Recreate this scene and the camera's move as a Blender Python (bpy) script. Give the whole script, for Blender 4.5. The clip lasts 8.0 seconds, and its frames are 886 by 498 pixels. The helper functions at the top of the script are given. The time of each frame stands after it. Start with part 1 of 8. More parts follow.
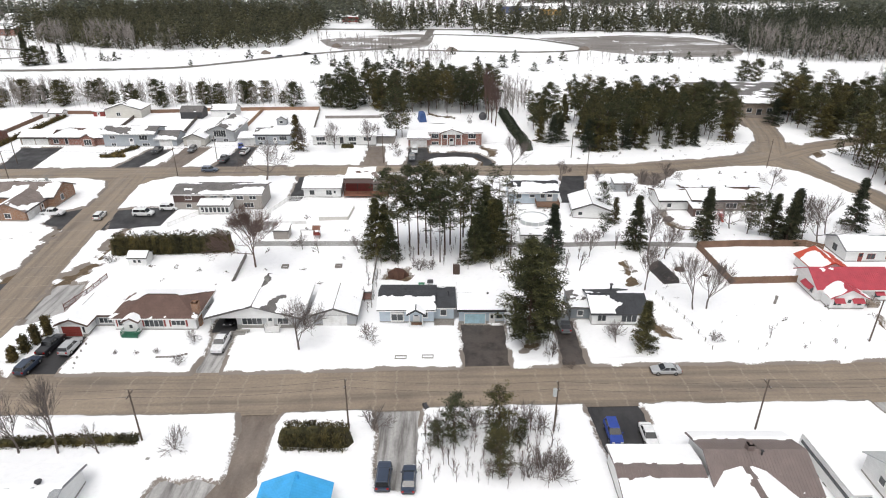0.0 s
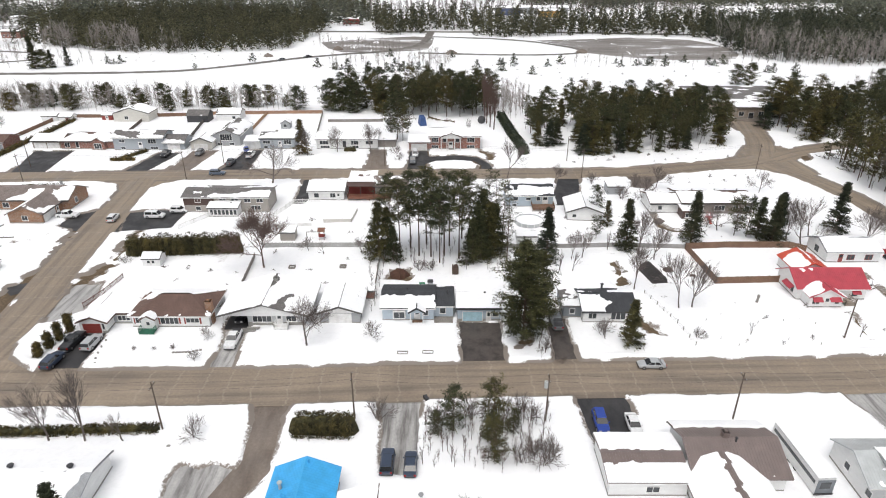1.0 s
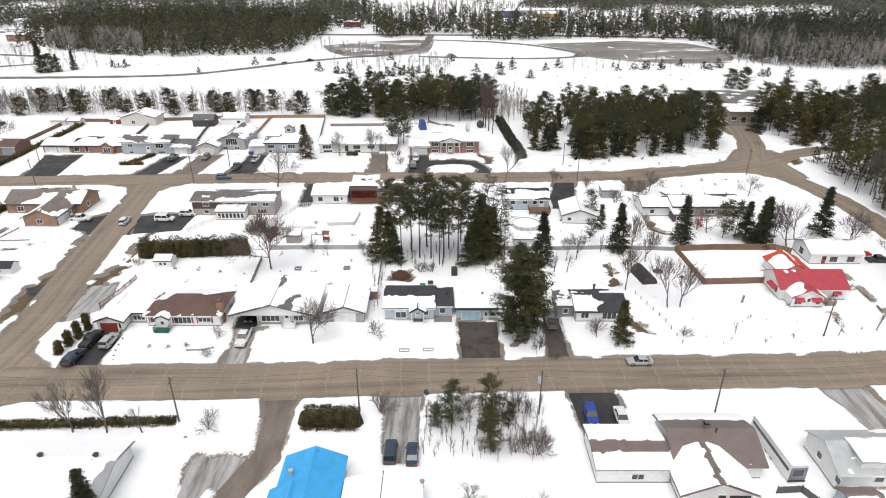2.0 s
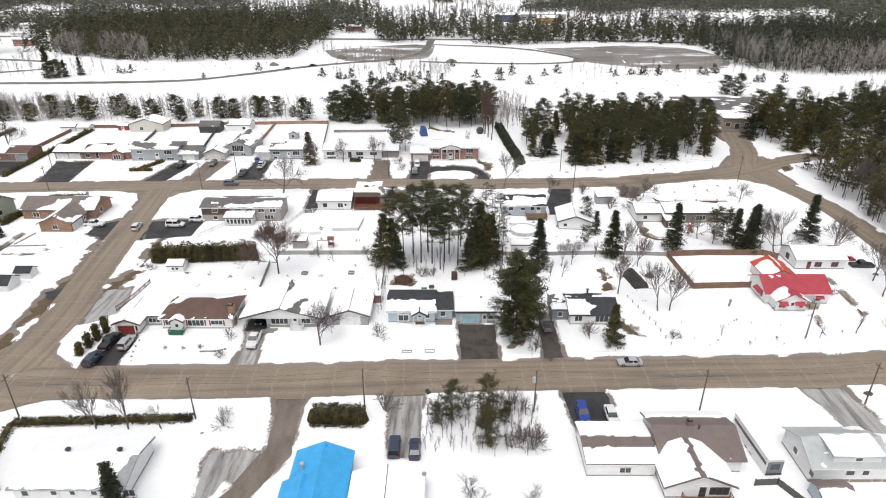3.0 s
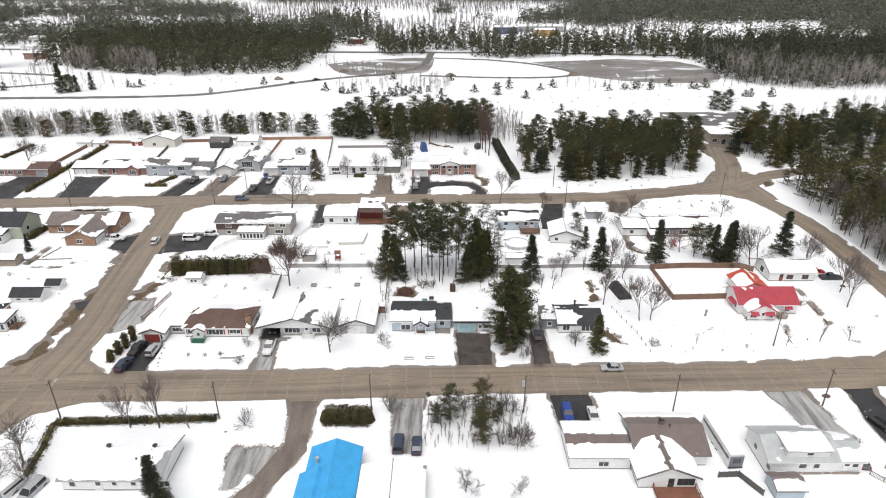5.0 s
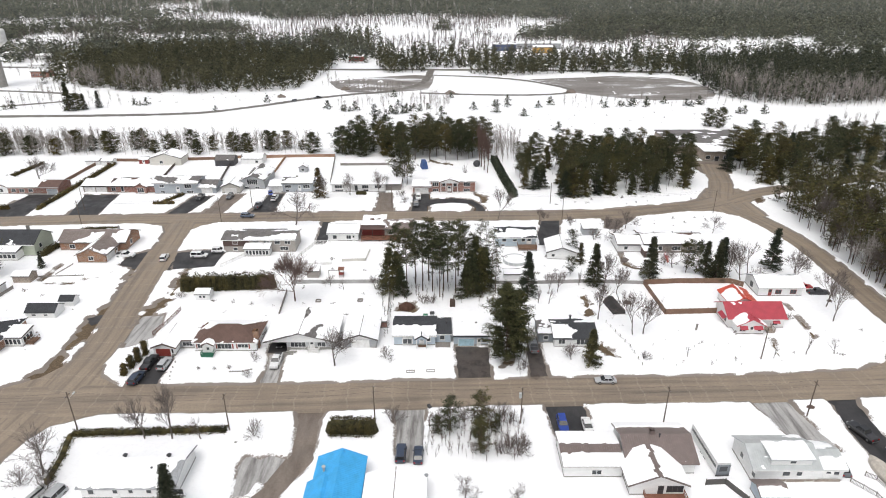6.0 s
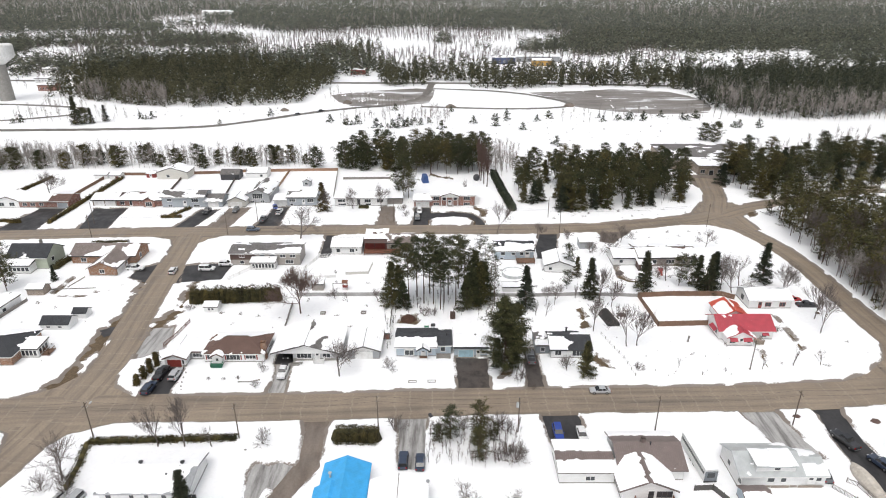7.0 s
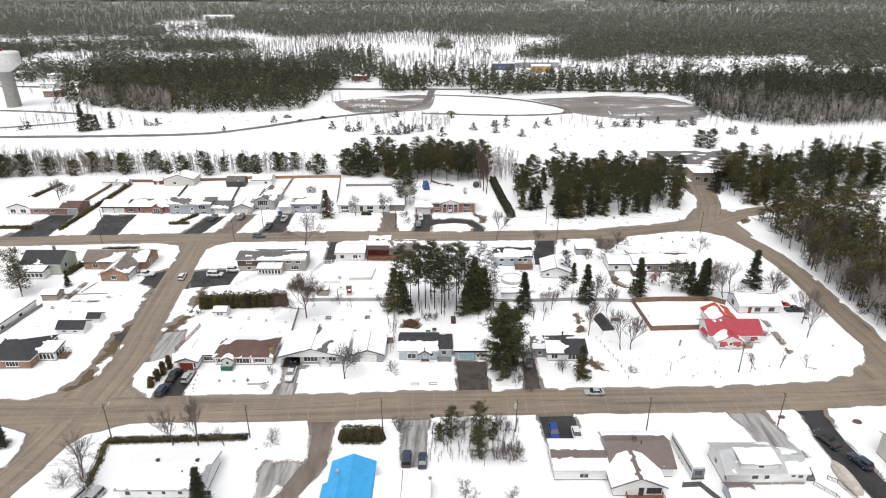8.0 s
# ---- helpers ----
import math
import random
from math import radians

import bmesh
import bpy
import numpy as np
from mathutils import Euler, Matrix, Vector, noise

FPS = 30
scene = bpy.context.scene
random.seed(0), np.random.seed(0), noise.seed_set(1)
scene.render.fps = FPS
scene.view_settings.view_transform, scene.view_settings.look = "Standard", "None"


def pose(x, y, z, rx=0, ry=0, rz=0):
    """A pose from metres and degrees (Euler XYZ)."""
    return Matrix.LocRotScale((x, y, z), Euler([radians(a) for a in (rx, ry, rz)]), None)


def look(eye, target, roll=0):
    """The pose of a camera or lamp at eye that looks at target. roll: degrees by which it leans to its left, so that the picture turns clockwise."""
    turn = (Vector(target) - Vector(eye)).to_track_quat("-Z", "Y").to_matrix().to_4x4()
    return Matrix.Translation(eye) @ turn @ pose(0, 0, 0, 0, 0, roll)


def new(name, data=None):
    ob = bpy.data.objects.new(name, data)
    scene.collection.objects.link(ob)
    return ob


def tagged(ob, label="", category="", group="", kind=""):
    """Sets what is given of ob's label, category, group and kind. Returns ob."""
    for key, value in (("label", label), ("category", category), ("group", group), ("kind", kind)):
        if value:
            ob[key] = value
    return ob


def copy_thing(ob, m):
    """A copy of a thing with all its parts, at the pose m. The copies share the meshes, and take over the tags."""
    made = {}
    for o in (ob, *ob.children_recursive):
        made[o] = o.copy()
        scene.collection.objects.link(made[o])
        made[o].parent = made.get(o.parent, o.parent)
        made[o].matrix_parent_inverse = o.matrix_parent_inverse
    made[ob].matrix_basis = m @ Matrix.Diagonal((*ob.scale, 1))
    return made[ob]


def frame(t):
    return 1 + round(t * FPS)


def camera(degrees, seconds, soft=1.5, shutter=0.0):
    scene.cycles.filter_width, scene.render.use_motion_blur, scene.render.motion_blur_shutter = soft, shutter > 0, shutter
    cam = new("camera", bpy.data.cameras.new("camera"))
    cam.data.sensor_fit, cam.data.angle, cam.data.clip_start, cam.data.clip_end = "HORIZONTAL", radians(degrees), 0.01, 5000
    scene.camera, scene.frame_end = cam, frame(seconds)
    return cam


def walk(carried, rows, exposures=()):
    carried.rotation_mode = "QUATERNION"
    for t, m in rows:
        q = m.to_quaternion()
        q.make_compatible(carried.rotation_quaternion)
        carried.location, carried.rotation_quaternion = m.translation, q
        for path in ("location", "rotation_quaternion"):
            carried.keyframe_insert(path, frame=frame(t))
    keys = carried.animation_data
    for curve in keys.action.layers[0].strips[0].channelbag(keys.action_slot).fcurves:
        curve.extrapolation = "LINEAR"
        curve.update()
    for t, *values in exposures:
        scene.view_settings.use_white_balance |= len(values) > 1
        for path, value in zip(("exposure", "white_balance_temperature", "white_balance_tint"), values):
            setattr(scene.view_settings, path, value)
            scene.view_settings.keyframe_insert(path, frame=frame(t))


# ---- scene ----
cam = camera(70.9, 8.0, 1.0)
PATH = [
    (0, (0.146, -0.893, 60.744), (0.144, 0.904, 59.866), 0.0),
    (0.5, (0.305, -3.74, 62.461), (0.303, -1.944, 61.58), -0.0),
    (1, (0.263, -6.416, 63.98), (0.261, -4.62, 63.099), 0.0),
    (1.5, (0.312, -8.965, 65.424), (0.311, -7.17, 64.543), -0.0),
    (3, (0.295, -16.511, 70.921), (0.292, -14.715, 70.041), -0.0),
    (3.5, (0.225, -18.997, 72.793), (0.223, -17.2, 71.914), -0.0),
    (4, (0.289, -21.441, 74.65), (0.287, -19.645, 73.77), -0.0),
    (5.5, (0.496, -28.539, 79.808), (0.494, -26.728, 78.96), -0.0),
    (6, (0.447, -30.983, 81.522), (0.445, -29.162, 80.694), -0.1),
    (6.5, (0.377, -33.336, 83.27), (0.375, -31.508, 82.458), -0.1),
    (7, (0.385, -35.739, 85.147), (0.382, -33.906, 84.346), -0.1),
    (7.5, (0.245, -38.312, 87.028), (0.243, -36.477, 86.233), -0.1),
    (8, (0.136, -41.094, 88.851), (0.133, -39.258, 88.058), -0.1),
]
walk(cam, [(t, look(eye, target, roll)) for t, eye, target, roll in PATH])

# ---- light ----
SUN_UP, SUN_ROUND = radians(66), radians(200)
world = bpy.data.worlds.new("world")
scene.world = world
world.use_nodes = True
wn, wl = world.node_tree.nodes, world.node_tree.links
sky = wn.new("ShaderNodeTexSky")
sky.sky_type, sky.sun_disc = "NISHITA", False
sky.sun_elevation, sky.sun_rotation = SUN_UP, SUN_ROUND
sky.air_density, sky.dust_density = 1.0, 4.0
grey_sky = wn.new("ShaderNodeHueSaturation")          # cloud cover takes most of the blue out
grey_sky.inputs["Saturation"].default_value = 0.22
wl.new(sky.outputs[0], grey_sky.inputs["Color"])
wl.new(grey_sky.outputs[0], wn["Background"].inputs["Color"])
wn["Background"].inputs["Strength"].default_value = 0.185
sun = new("sun", bpy.data.lights.new("sun", "SUN"))
sun.data.energy, sun.data.angle, sun.data.color = 0.75, radians(60), (1.0, 0.96, 0.9)
sun.matrix_world = look((0, 0, 100), Vector((0, 0, 100)) - Vector((math.sin(SUN_ROUND) * math.cos(SUN_UP), math.cos(SUN_ROUND) * math.cos(SUN_UP), math.sin(SUN_UP))))
scene.view_settings.exposure = -0.1


# ---- materials ----
def material(name, rough=0.7, metal=0.0):
    m = bpy.data.materials.new(name)
    m.use_nodes = True
    b = m.node_tree.nodes["Principled BSDF"]
    b.inputs["Roughness"].default_value, b.inputs["Metallic"].default_value = rough, metal
    return m, m.node_tree.nodes, m.node_tree.links, b


def coords(n, l, scale, kind="Object"):
    tc, mp = n.new("ShaderNodeTexCoord"), n.new("ShaderNodeMapping")
    mp.inputs["Scale"].default_value = scale if isinstance(scale, tuple) else (scale,) * 3
    l.new(tc.outputs[kind], mp.inputs["Vector"])
    return mp.outputs[0]


def noise_node(n, l, scale, detail=4.0, kind="Object", rough=0.6):
    t = n.new("ShaderNodeTexNoise")
    t.inputs["Scale"].default_value, t.inputs["Detail"].default_value, t.inputs["Roughness"].default_value = 1.0, detail, rough
    l.new(coords(n, l, scale, kind), t.inputs["Vector"])
    return t.outputs[0]


def ramp(n, l, fac, stops):
    r = n.new("ShaderNodeValToRGB")
    e = r.color_ramp.elements
    while len(e) < len(stops):
        e.new(0.5)
    for k, (p, c) in zip(e, stops):
        k.position, k.color = p, (*c, 1) if len(c) == 3 else c
    l.new(fac, r.inputs[0])
    return r.outputs[0]


def mix(n, l, fac, a, b, kind="MIX"):
    m = n.new("ShaderNodeMix")
    m.data_type, m.blend_type = "RGBA", kind
    for sock, v in ((m.inputs[0], fac), (m.inputs[6], a), (m.inputs[7], b)):
        if hasattr(v, "is_linked"):
            l.new(v, sock)
        else:
            sock.default_value = v if not isinstance(v, tuple) else (*v, 1)
    return m.outputs[2]


def bump(n, l, b, height, strength, dist):
    k = n.new("ShaderNodeBump")
    k.inputs["Strength"].default_value, k.inputs["Distance"].default_value = strength, dist
    l.new(height, k.inputs["Height"])
    l.new(k.outputs[0], b.inputs["Normal"])


def tint(c, k):
    return tuple(min(1.0, v * k) for v in c)


def mottled(name, c, rough=0.75, fine=6.0, coarse=0.35, amount=0.25, relief=0.01, metal=0.0):
    """A surface of one colour with grain and larger stains."""
    m, n, l, b = material(name, rough, metal)
    f = noise_node(n, l, fine)
    g = noise_node(n, l, coarse, 3.0)
    base = ramp(n, l, f, [(0.3, tint(c, 1 - amount)), (0.7, tint(c, 1 + amount))])
    col = mix(n, l, 1.0, base, ramp(n, l, g, [(0.3, (0.78, 0.77, 0.75)), (0.65, (1, 1, 1))]), "MULTIPLY")
    l.new(col, b.inputs["Base Color"])
    if relief:
        bump(n, l, b, f, 0.6, relief)
    return m


def siding(name, c, pitch=0.2, rough=0.55):
    """Lap siding: courses with a shadow line put into the colour, slightly dirty."""
    m, n, l, b = material(name, rough)
    w = n.new("ShaderNodeTexWave")
    w.wave_type, w.bands_direction, w.wave_profile = "BANDS", "Z", "SAW"
    w.inputs["Scale"].default_value, w.inputs["Distortion"].default_value = 1.0, 0.0
    l.new(coords(n, l, 0.314 / pitch), w.inputs["Vector"])
    g = noise_node(n, l, (0.5, 0.5, 1.6), 4.0)
    col = mix(n, l, 1.0, ramp(n, l, g, [(0.25, tint(c, 0.86)), (0.7, c)]), ramp(n, l, w.outputs[0], [(0.0, (0.8, 0.8, 0.8)), (0.14, (1, 1, 1))]), "MULTIPLY")
    l.new(col, b.inputs["Base Color"])
    bump(n, l, b, w.outputs[0], 0.5, 0.02)
    return m


def brickwork(name, c, mortar=(0.42, 0.4, 0.37)):
    m, n, l, b = material(name, 0.85)
    t = n.new("ShaderNodeTexBrick")
    t.inputs["Scale"].default_value, t.inputs["Brick Width"].default_value, t.inputs["Row Height"].default_value = 1.0, 0.22, 0.075
    t.inputs["Mortar Size"].default_value = 0.006
    for k, v in (("Color1", tint(c, 0.75)), ("Color2", tint(c, 1.2)), ("Mortar", mortar)):
        t.inputs[k].default_value = (*v, 1)
    tc, sp, ad, cb = n.new("ShaderNodeTexCoord"), n.new("ShaderNodeSeparateXYZ"), n.new("ShaderNodeMath"), n.new("ShaderNodeCombineXYZ")
    l.new(tc.outputs["Object"], sp.inputs[0])
    l.new(sp.outputs[0], ad.inputs[0]), l.new(sp.outputs[1], ad.inputs[1])
    l.new(ad.outputs[0], cb.inputs[0]), l.new(sp.outputs[2], cb.inputs[1])
    l.new(cb.outputs[0], t.inputs["Vector"])
    col = mix(n, l, 1.0, t.outputs[0], ramp(n, l, noise_node(n, l, 0.7), [(0.3, (0.75, 0.75, 0.75)), (0.7, (1.1, 1.1, 1.1))]), "MULTIPLY")
    l.new(col, b.inputs["Base Color"])
    return m


def shingles(name, c):
    m, n, l, b = material(name, 0.9)
    t = n.new("ShaderNodeTexVoronoi")
    l.new(coords(n, l, (3.3, 5.5, 5.5)), t.inputs["Vector"])
    g = noise_node(n, l, 0.5, 5.0)
    col = mix(n, l, 1.0, ramp(n, l, t.outputs["Color"], [(0.2, tint(c, 0.7)), (0.8, tint(c, 1.3))]), ramp(n, l, g, [(0.3, (0.8, 0.8, 0.8)), (0.7, (1.15, 1.15, 1.15))]), "MULTIPLY")
    l.new(col, b.inputs["Base Color"])
    bump(n, l, b, t.outputs["Distance"], 0.4, 0.02)
    return m


def sheet_metal(name, c):
    m, n, l, b = material(name, 0.38)
    b.inputs["Specular IOR Level"].default_value = 0.6
    g = noise_node(n, l, 0.6, 4.0)
    l.new(ramp(n, l, g, [(0.3, tint(c, 0.85)), (0.7, tint(c, 1.08))]), b.inputs["Base Color"])
    return m


def foliage(name, dark, light):
    m, n, l, b = material(name, 0.65)
    b.inputs["Specular IOR Level"].default_value = 0.25
    info, geo = n.new("ShaderNodeObjectInfo"), n.new("ShaderNodeNewGeometry")
    c = ramp(n, l, geo.outputs["Random Per Island"], [(0.1, dark), (0.9, light)])
    v = ramp(n, l, info.outputs["Random"], [(0.0, (0.74, 0.82, 0.8)), (0.5, (1.0, 1.0, 0.95)), (1.0, (1.3, 1.14, 0.9))])
    c = mix(n, l, 1.0, c, v, "MULTIPLY")
    # boughs of older and younger needles, and one tree against the next
    c = mix(n, l, 1.0, c, ramp(n, l, noise_node(n, l, 0.8, 2.0), [(0.34, (0.55, 0.57, 0.58)), (0.66, (1.4, 1.38, 1.3))]), "MULTIPLY")
    c = mix(n, l, 1.0, c, ramp(n, l, noise_node(n, l, (0.13, 0.13, 0.03), 2.0), [(0.36, (0.66, 0.71, 0.73)), (0.64, (1.28, 1.23, 1.13))]), "MULTIPLY")
    l.new(c, b.inputs["Base Color"])
    return m


def snow_material():
    m, n, l, b = material("snow", 0.65)
    f, g, h = noise_node(n, l, 0.09, 5.0), noise_node(n, l, 1.3, 6.0), noise_node(n, l, 9.0, 4.0)
    c = ramp(n, l, f, [(0.3, (0.88, 0.885, 0.9)), (0.62, (0.93, 0.93, 0.935))])
    c = mix(n, l, 1.0, c, ramp(n, l, g, [(0.28, (0.95, 0.95, 0.95)), (0.5, (1, 1, 1))]), "MULTIPLY")
    at, mu, sand = n.new("ShaderNodeAttribute"), n.new("ShaderNodeMath"), noise_node(n, l, 2.4, 8.0, "Object", 0.8)
    at.attribute_name, mu.operation = "grit", "ADD"          # sand thrown up by the plough
    l.new(at.outputs["Fac"], mu.inputs[0]), l.new(sand, mu.inputs[1])
    l.new(mix(n, l, ramp(n, l, mu.outputs[0], [(0.86, (0, 0, 0)), (1.0, (0.9, 0.9, 0.9))]), c, (0.15, 0.115, 0.085)), b.inputs["Base Color"])
    b.inputs["Specular IOR Level"].default_value = 0.2
    bump(n, l, b, h, 0.25, 0.05)
    return m


def road_material(name, dark, light, crack, wet=0.55, grain=(0.02, 0.55, 1.0)):
    """Sanded winter asphalt: long wheel streaks, cross joints filled with pale sand, grit. The map runs in metres along and across."""
    m, n, l, b = material(name, wet)
    streak = noise_node(n, l, grain, 5.0, "UV")
    grit = noise_node(n, l, 2.2, 8.0, "UV", 0.75)
    patch = noise_node(n, l, 0.16, 5.0, "UV")
    c = ramp(n, l, streak, [(0.3, dark), (0.52, tint(light, 0.85)), (0.72, light)])
    c = mix(n, l, 1.0, c, ramp(n, l, grit, [(0.25, (0.72, 0.72, 0.73)), (0.7, (1.12, 1.11, 1.08))]), "MULTIPLY")
    c = mix(n, l, 1.0, c, ramp(n, l, patch, [(0.32, (0.78, 0.77, 0.77)), (0.6, (1.05, 1.05, 1.05))]), "MULTIPLY")
    if crack:
        w = n.new("ShaderNodeTexVoronoi")
        w.voronoi_dimensions, w.feature, w.inputs["Scale"].default_value = "1D", "DISTANCE_TO_EDGE", 1.0
        sp, ma, mb = n.new("ShaderNodeSeparateXYZ"), n.new("ShaderNodeMath"), n.new("ShaderNodeMath")
        l.new(coords(n, l, 1.0, "UV"), sp.inputs[0])
        ma.operation, mb.operation = "MULTIPLY", "MULTIPLY_ADD"
        ma.inputs[1].default_value = 0.21
        l.new(sp.outputs[0], ma.inputs[0])
        l.new(noise_node(n, l, (0.02, 0.35, 1.0), 4.0, "UV"), mb.inputs[0])
        mb.inputs[1].default_value = 0.45
        l.new(ma.outputs[0], mb.inputs[2])
        l.new(mb.outputs[0], w.inputs["W"])
        line = ramp(n, l, w.outputs[0], [(0.0, (1, 1, 1)), (0.02, (1, 1, 1)), (0.045, (0, 0, 0))])
        c = mix(n, l, mix(n, l, 1.0, line, ramp(n, l, grit, [(0.38, (0.0, 0.0, 0.0)), (0.7, (0.6, 0.6, 0.6))]), "MULTIPLY"), c, crack)
    l.new(c, b.inputs["Base Color"])
    l.new(ramp(n, l, patch, [(0.3, (wet * 0.6,) * 3), (0.6, (min(1, wet * 1.4),) * 3)]), b.inputs["Roughness"])
    bump(n, l, b, grit, 0.4, 0.02)
    return m


SNOW = snow_material()
ROAD = road_material("sanded_asphalt", (0.16, 0.132, 0.108), (0.325, 0.262, 0.2), (0.4, 0.345, 0.275))
LANE = road_material("wet_grey_lane", (0.10, 0.092, 0.085), (0.215, 0.195, 0.175), None)
ASPHALT = road_material("wet_driveway_asphalt", (0.016, 0.016, 0.018), (0.05, 0.048, 0.05), None, 0.5, (0.22, 0.4, 1.0))
WORN = road_material("worn_driveway_asphalt", (0.018, 0.015, 0.014), (0.1, 0.083, 0.074), None, 0.45, (0.4, 0.4, 1.0))
DIRT = road_material("muddy_gravel", (0.14, 0.11, 0.09), (0.24, 0.2, 0.17), None, 0.7, (0.15, 0.4, 1.0))
SLUSH = road_material("slushy_ice", (0.1, 0.092, 0.085), (0.5, 0.49, 0.48), None, 0.4, (0.07, 0.75, 1.0))
def thaw_material():
    """Wet gravel with pools and rotting snow left in streaks."""
    m, n, l, b = material("thawed_gravel", 0.5)
    f, g = noise_node(n, l, (0.022, 0.06, 1.0), 6.0, "UV", 0.65), noise_node(n, l, 0.5, 6.0, "UV", 0.7)
    c = ramp(n, l, f, [(0.3, (0.10, 0.09, 0.085)), (0.42, (0.2, 0.175, 0.155)), (0.55, (0.27, 0.25, 0.235)), (0.6, (0.82, 0.82, 0.83))])
    c = mix(n, l, 1.0, c, ramp(n, l, g, [(0.3, (0.75, 0.75, 0.75)), (0.68, (1.12, 1.12, 1.12))]), "MULTIPLY")
    l.new(c, b.inputs["Base Color"])
    bump(n, l, b, g, 0.4, 0.05)
    return m


THAW = thaw_material()
EARTH = mottled("dead_grass_earth", (0.13, 0.092, 0.055), 0.95, 3.0, 0.12, 0.5, 0.05)
WHITE_SIDING = siding("white_siding", (0.8, 0.8, 0.79))
CREAM_SIDING = siding("cream_siding", (0.62, 0.6, 0.55))
GREY_SIDING = siding("grey_siding", (0.36, 0.37, 0.38))
BLUE_SIDING = siding("pale_blue_siding", (0.45, 0.52, 0.58))
DUSK_SIDING = siding("grey_blue_siding", (0.37, 0.4, 0.43))
SLATE_SIDING = siding("slate_siding", (0.2, 0.22, 0.24))
GREEN_SIDING = siding("pale_green_siding", (0.46, 0.5, 0.4))
TAUPE_SIDING = siding("taupe_siding", (0.36, 0.33, 0.3))
BROWN_SIDING = siding("dark_brown_siding", (0.1, 0.06, 0.05))
RED_SIDING = siding("barn_red_siding", (0.25, 0.045, 0.035))
RED_BRICK = brickwork("red_brick", (0.28, 0.12, 0.09))
ORANGE_BRICK = brickwork("orange_brown_brick", (0.3, 0.15, 0.08))
BROWN_BRICK = brickwork("brown_brick", (0.22, 0.185, 0.165))
TAN_BRICK = brickwork("tan_brick", (0.3, 0.24, 0.19))
CONCRETE = mottled("concrete", (0.32, 0.31, 0.29), 0.85, 5.0, 0.6, 0.15)
TRIM = mottled("white_paint", (0.8, 0.8, 0.79), 0.5, 8.0, 0.8, 0.05, 0)
DARK_TRIM = mottled("dark_paint", (0.05, 0.05, 0.055), 0.5, 8.0, 0.8, 0.2, 0)
BLACK_SHINGLE = shingles("black_shingle", (0.045, 0.047, 0.052))
GREY_SHINGLE = shingles("grey_shingle", (0.15, 0.14, 0.135))
PALE_SHINGLE = shingles("pale_grey_shingle", (0.33, 0.34, 0.35))
BROWN_SHINGLE = shingles("brown_shingle", (0.13, 0.08, 0.065))
TAUPE_SHINGLE = shingles("taupe_shingle", (0.2, 0.165, 0.15))
BLUE_METAL = sheet_metal("blue_metal_roof", (0.05, 0.38, 0.74))
RED_METAL = sheet_metal("red_metal_roof", (0.42, 0.05, 0.07))
ORANGE_METAL = sheet_metal("orange_red_metal_roof", (0.5, 0.07, 0.035))
BROWN_METAL = sheet_metal("brown_metal_roof", (0.18, 0.14, 0.128))
LIGHT_METAL = sheet_metal("pale_metal", (0.47, 0.49, 0.49))
CEDAR_WOOD = mottled("brown_fence_wood", (0.2, 0.12, 0.08), 0.8, 7.0, 0.5, 0.3)
GREY_WOOD = mottled("weathered_wood", (0.25, 0.23, 0.21), 0.85, 7.0, 0.5, 0.3)
DECK_WOOD = mottled("red_stained_deck", (0.22, 0.095, 0.06), 0.7, 7.0, 0.5, 0.25)
POLE_WOOD = mottled("utility_pole_wood", (0.13, 0.1, 0.08), 0.85, 9.0, 1.0, 0.3)
STEEL = mottled("galvanised_steel", (0.45, 0.46, 0.47), 0.4, 6.0, 1.0, 0.1, 0, 0.7)
BARK = mottled("pine_bark", (0.1, 0.065, 0.05), 0.9, 5.0, 0.8, 0.4, 0.03)
GREY_BARK = mottled("grey_bark", (0.15, 0.125, 0.115), 0.9, 5.0, 0.8, 0.3, 0.02)
PALE_BARK = mottled("birch_bark", (0.4, 0.37, 0.35), 0.85, 4.0, 0.6, 0.25, 0)
ASH_BARK = mottled("ashen_bark", (0.32, 0.29, 0.27), 0.9, 4.0, 0.6, 0.3, 0)
RUST_BARK = mottled("reddish_twigs", (0.14, 0.092, 0.078), 0.9, 5.0, 0.8, 0.3, 0)
PINE_GREEN = foliage("pine_needles", (0.021, 0.025, 0.013), (0.1, 0.102, 0.05))
SPRUCE_GREEN = foliage("spruce_needles", (0.017, 0.022, 0.015), (0.066, 0.074, 0.048))
OLIVE_GREEN = foliage("olive_pine_needles", (0.034, 0.033, 0.015), (0.125, 0.115, 0.052))
CEDAR_GREEN = foliage("cedar_foliage", (0.034, 0.029, 0.012), (0.125, 0.1, 0.042))
WOODS_GREEN = foliage("far_conifers", (0.024, 0.029, 0.022), (0.11, 0.116, 0.084))
# distance haze is put into these two colours: paler, cooler than nearer needles
CONIFER_HAZE = foliage("hazed_conifers", (0.038, 0.05, 0.052), (0.128, 0.148, 0.146))
FOREST_HAZE = foliage("hazed_farthest_forest", (0.07, 0.083, 0.086), (0.155, 0.17, 0.17))
TYRE = mottled("tyre_rubber", (0.02, 0.02, 0.02), 0.85, 9.0, 2.0, 0.2, 0)
RIM = mottled("alloy_rim", (0.42, 0.42, 0.43), 0.35, 9.0, 2.0, 0.1, 0, 0.8)


def glass_material(name, c, rough=0.06):
    m, n, l, b = material(name, rough)
    b.inputs["Base Color"].default_value = (*c, 1)
    b.inputs["Specular IOR Level"].default_value = 0.7
    return m


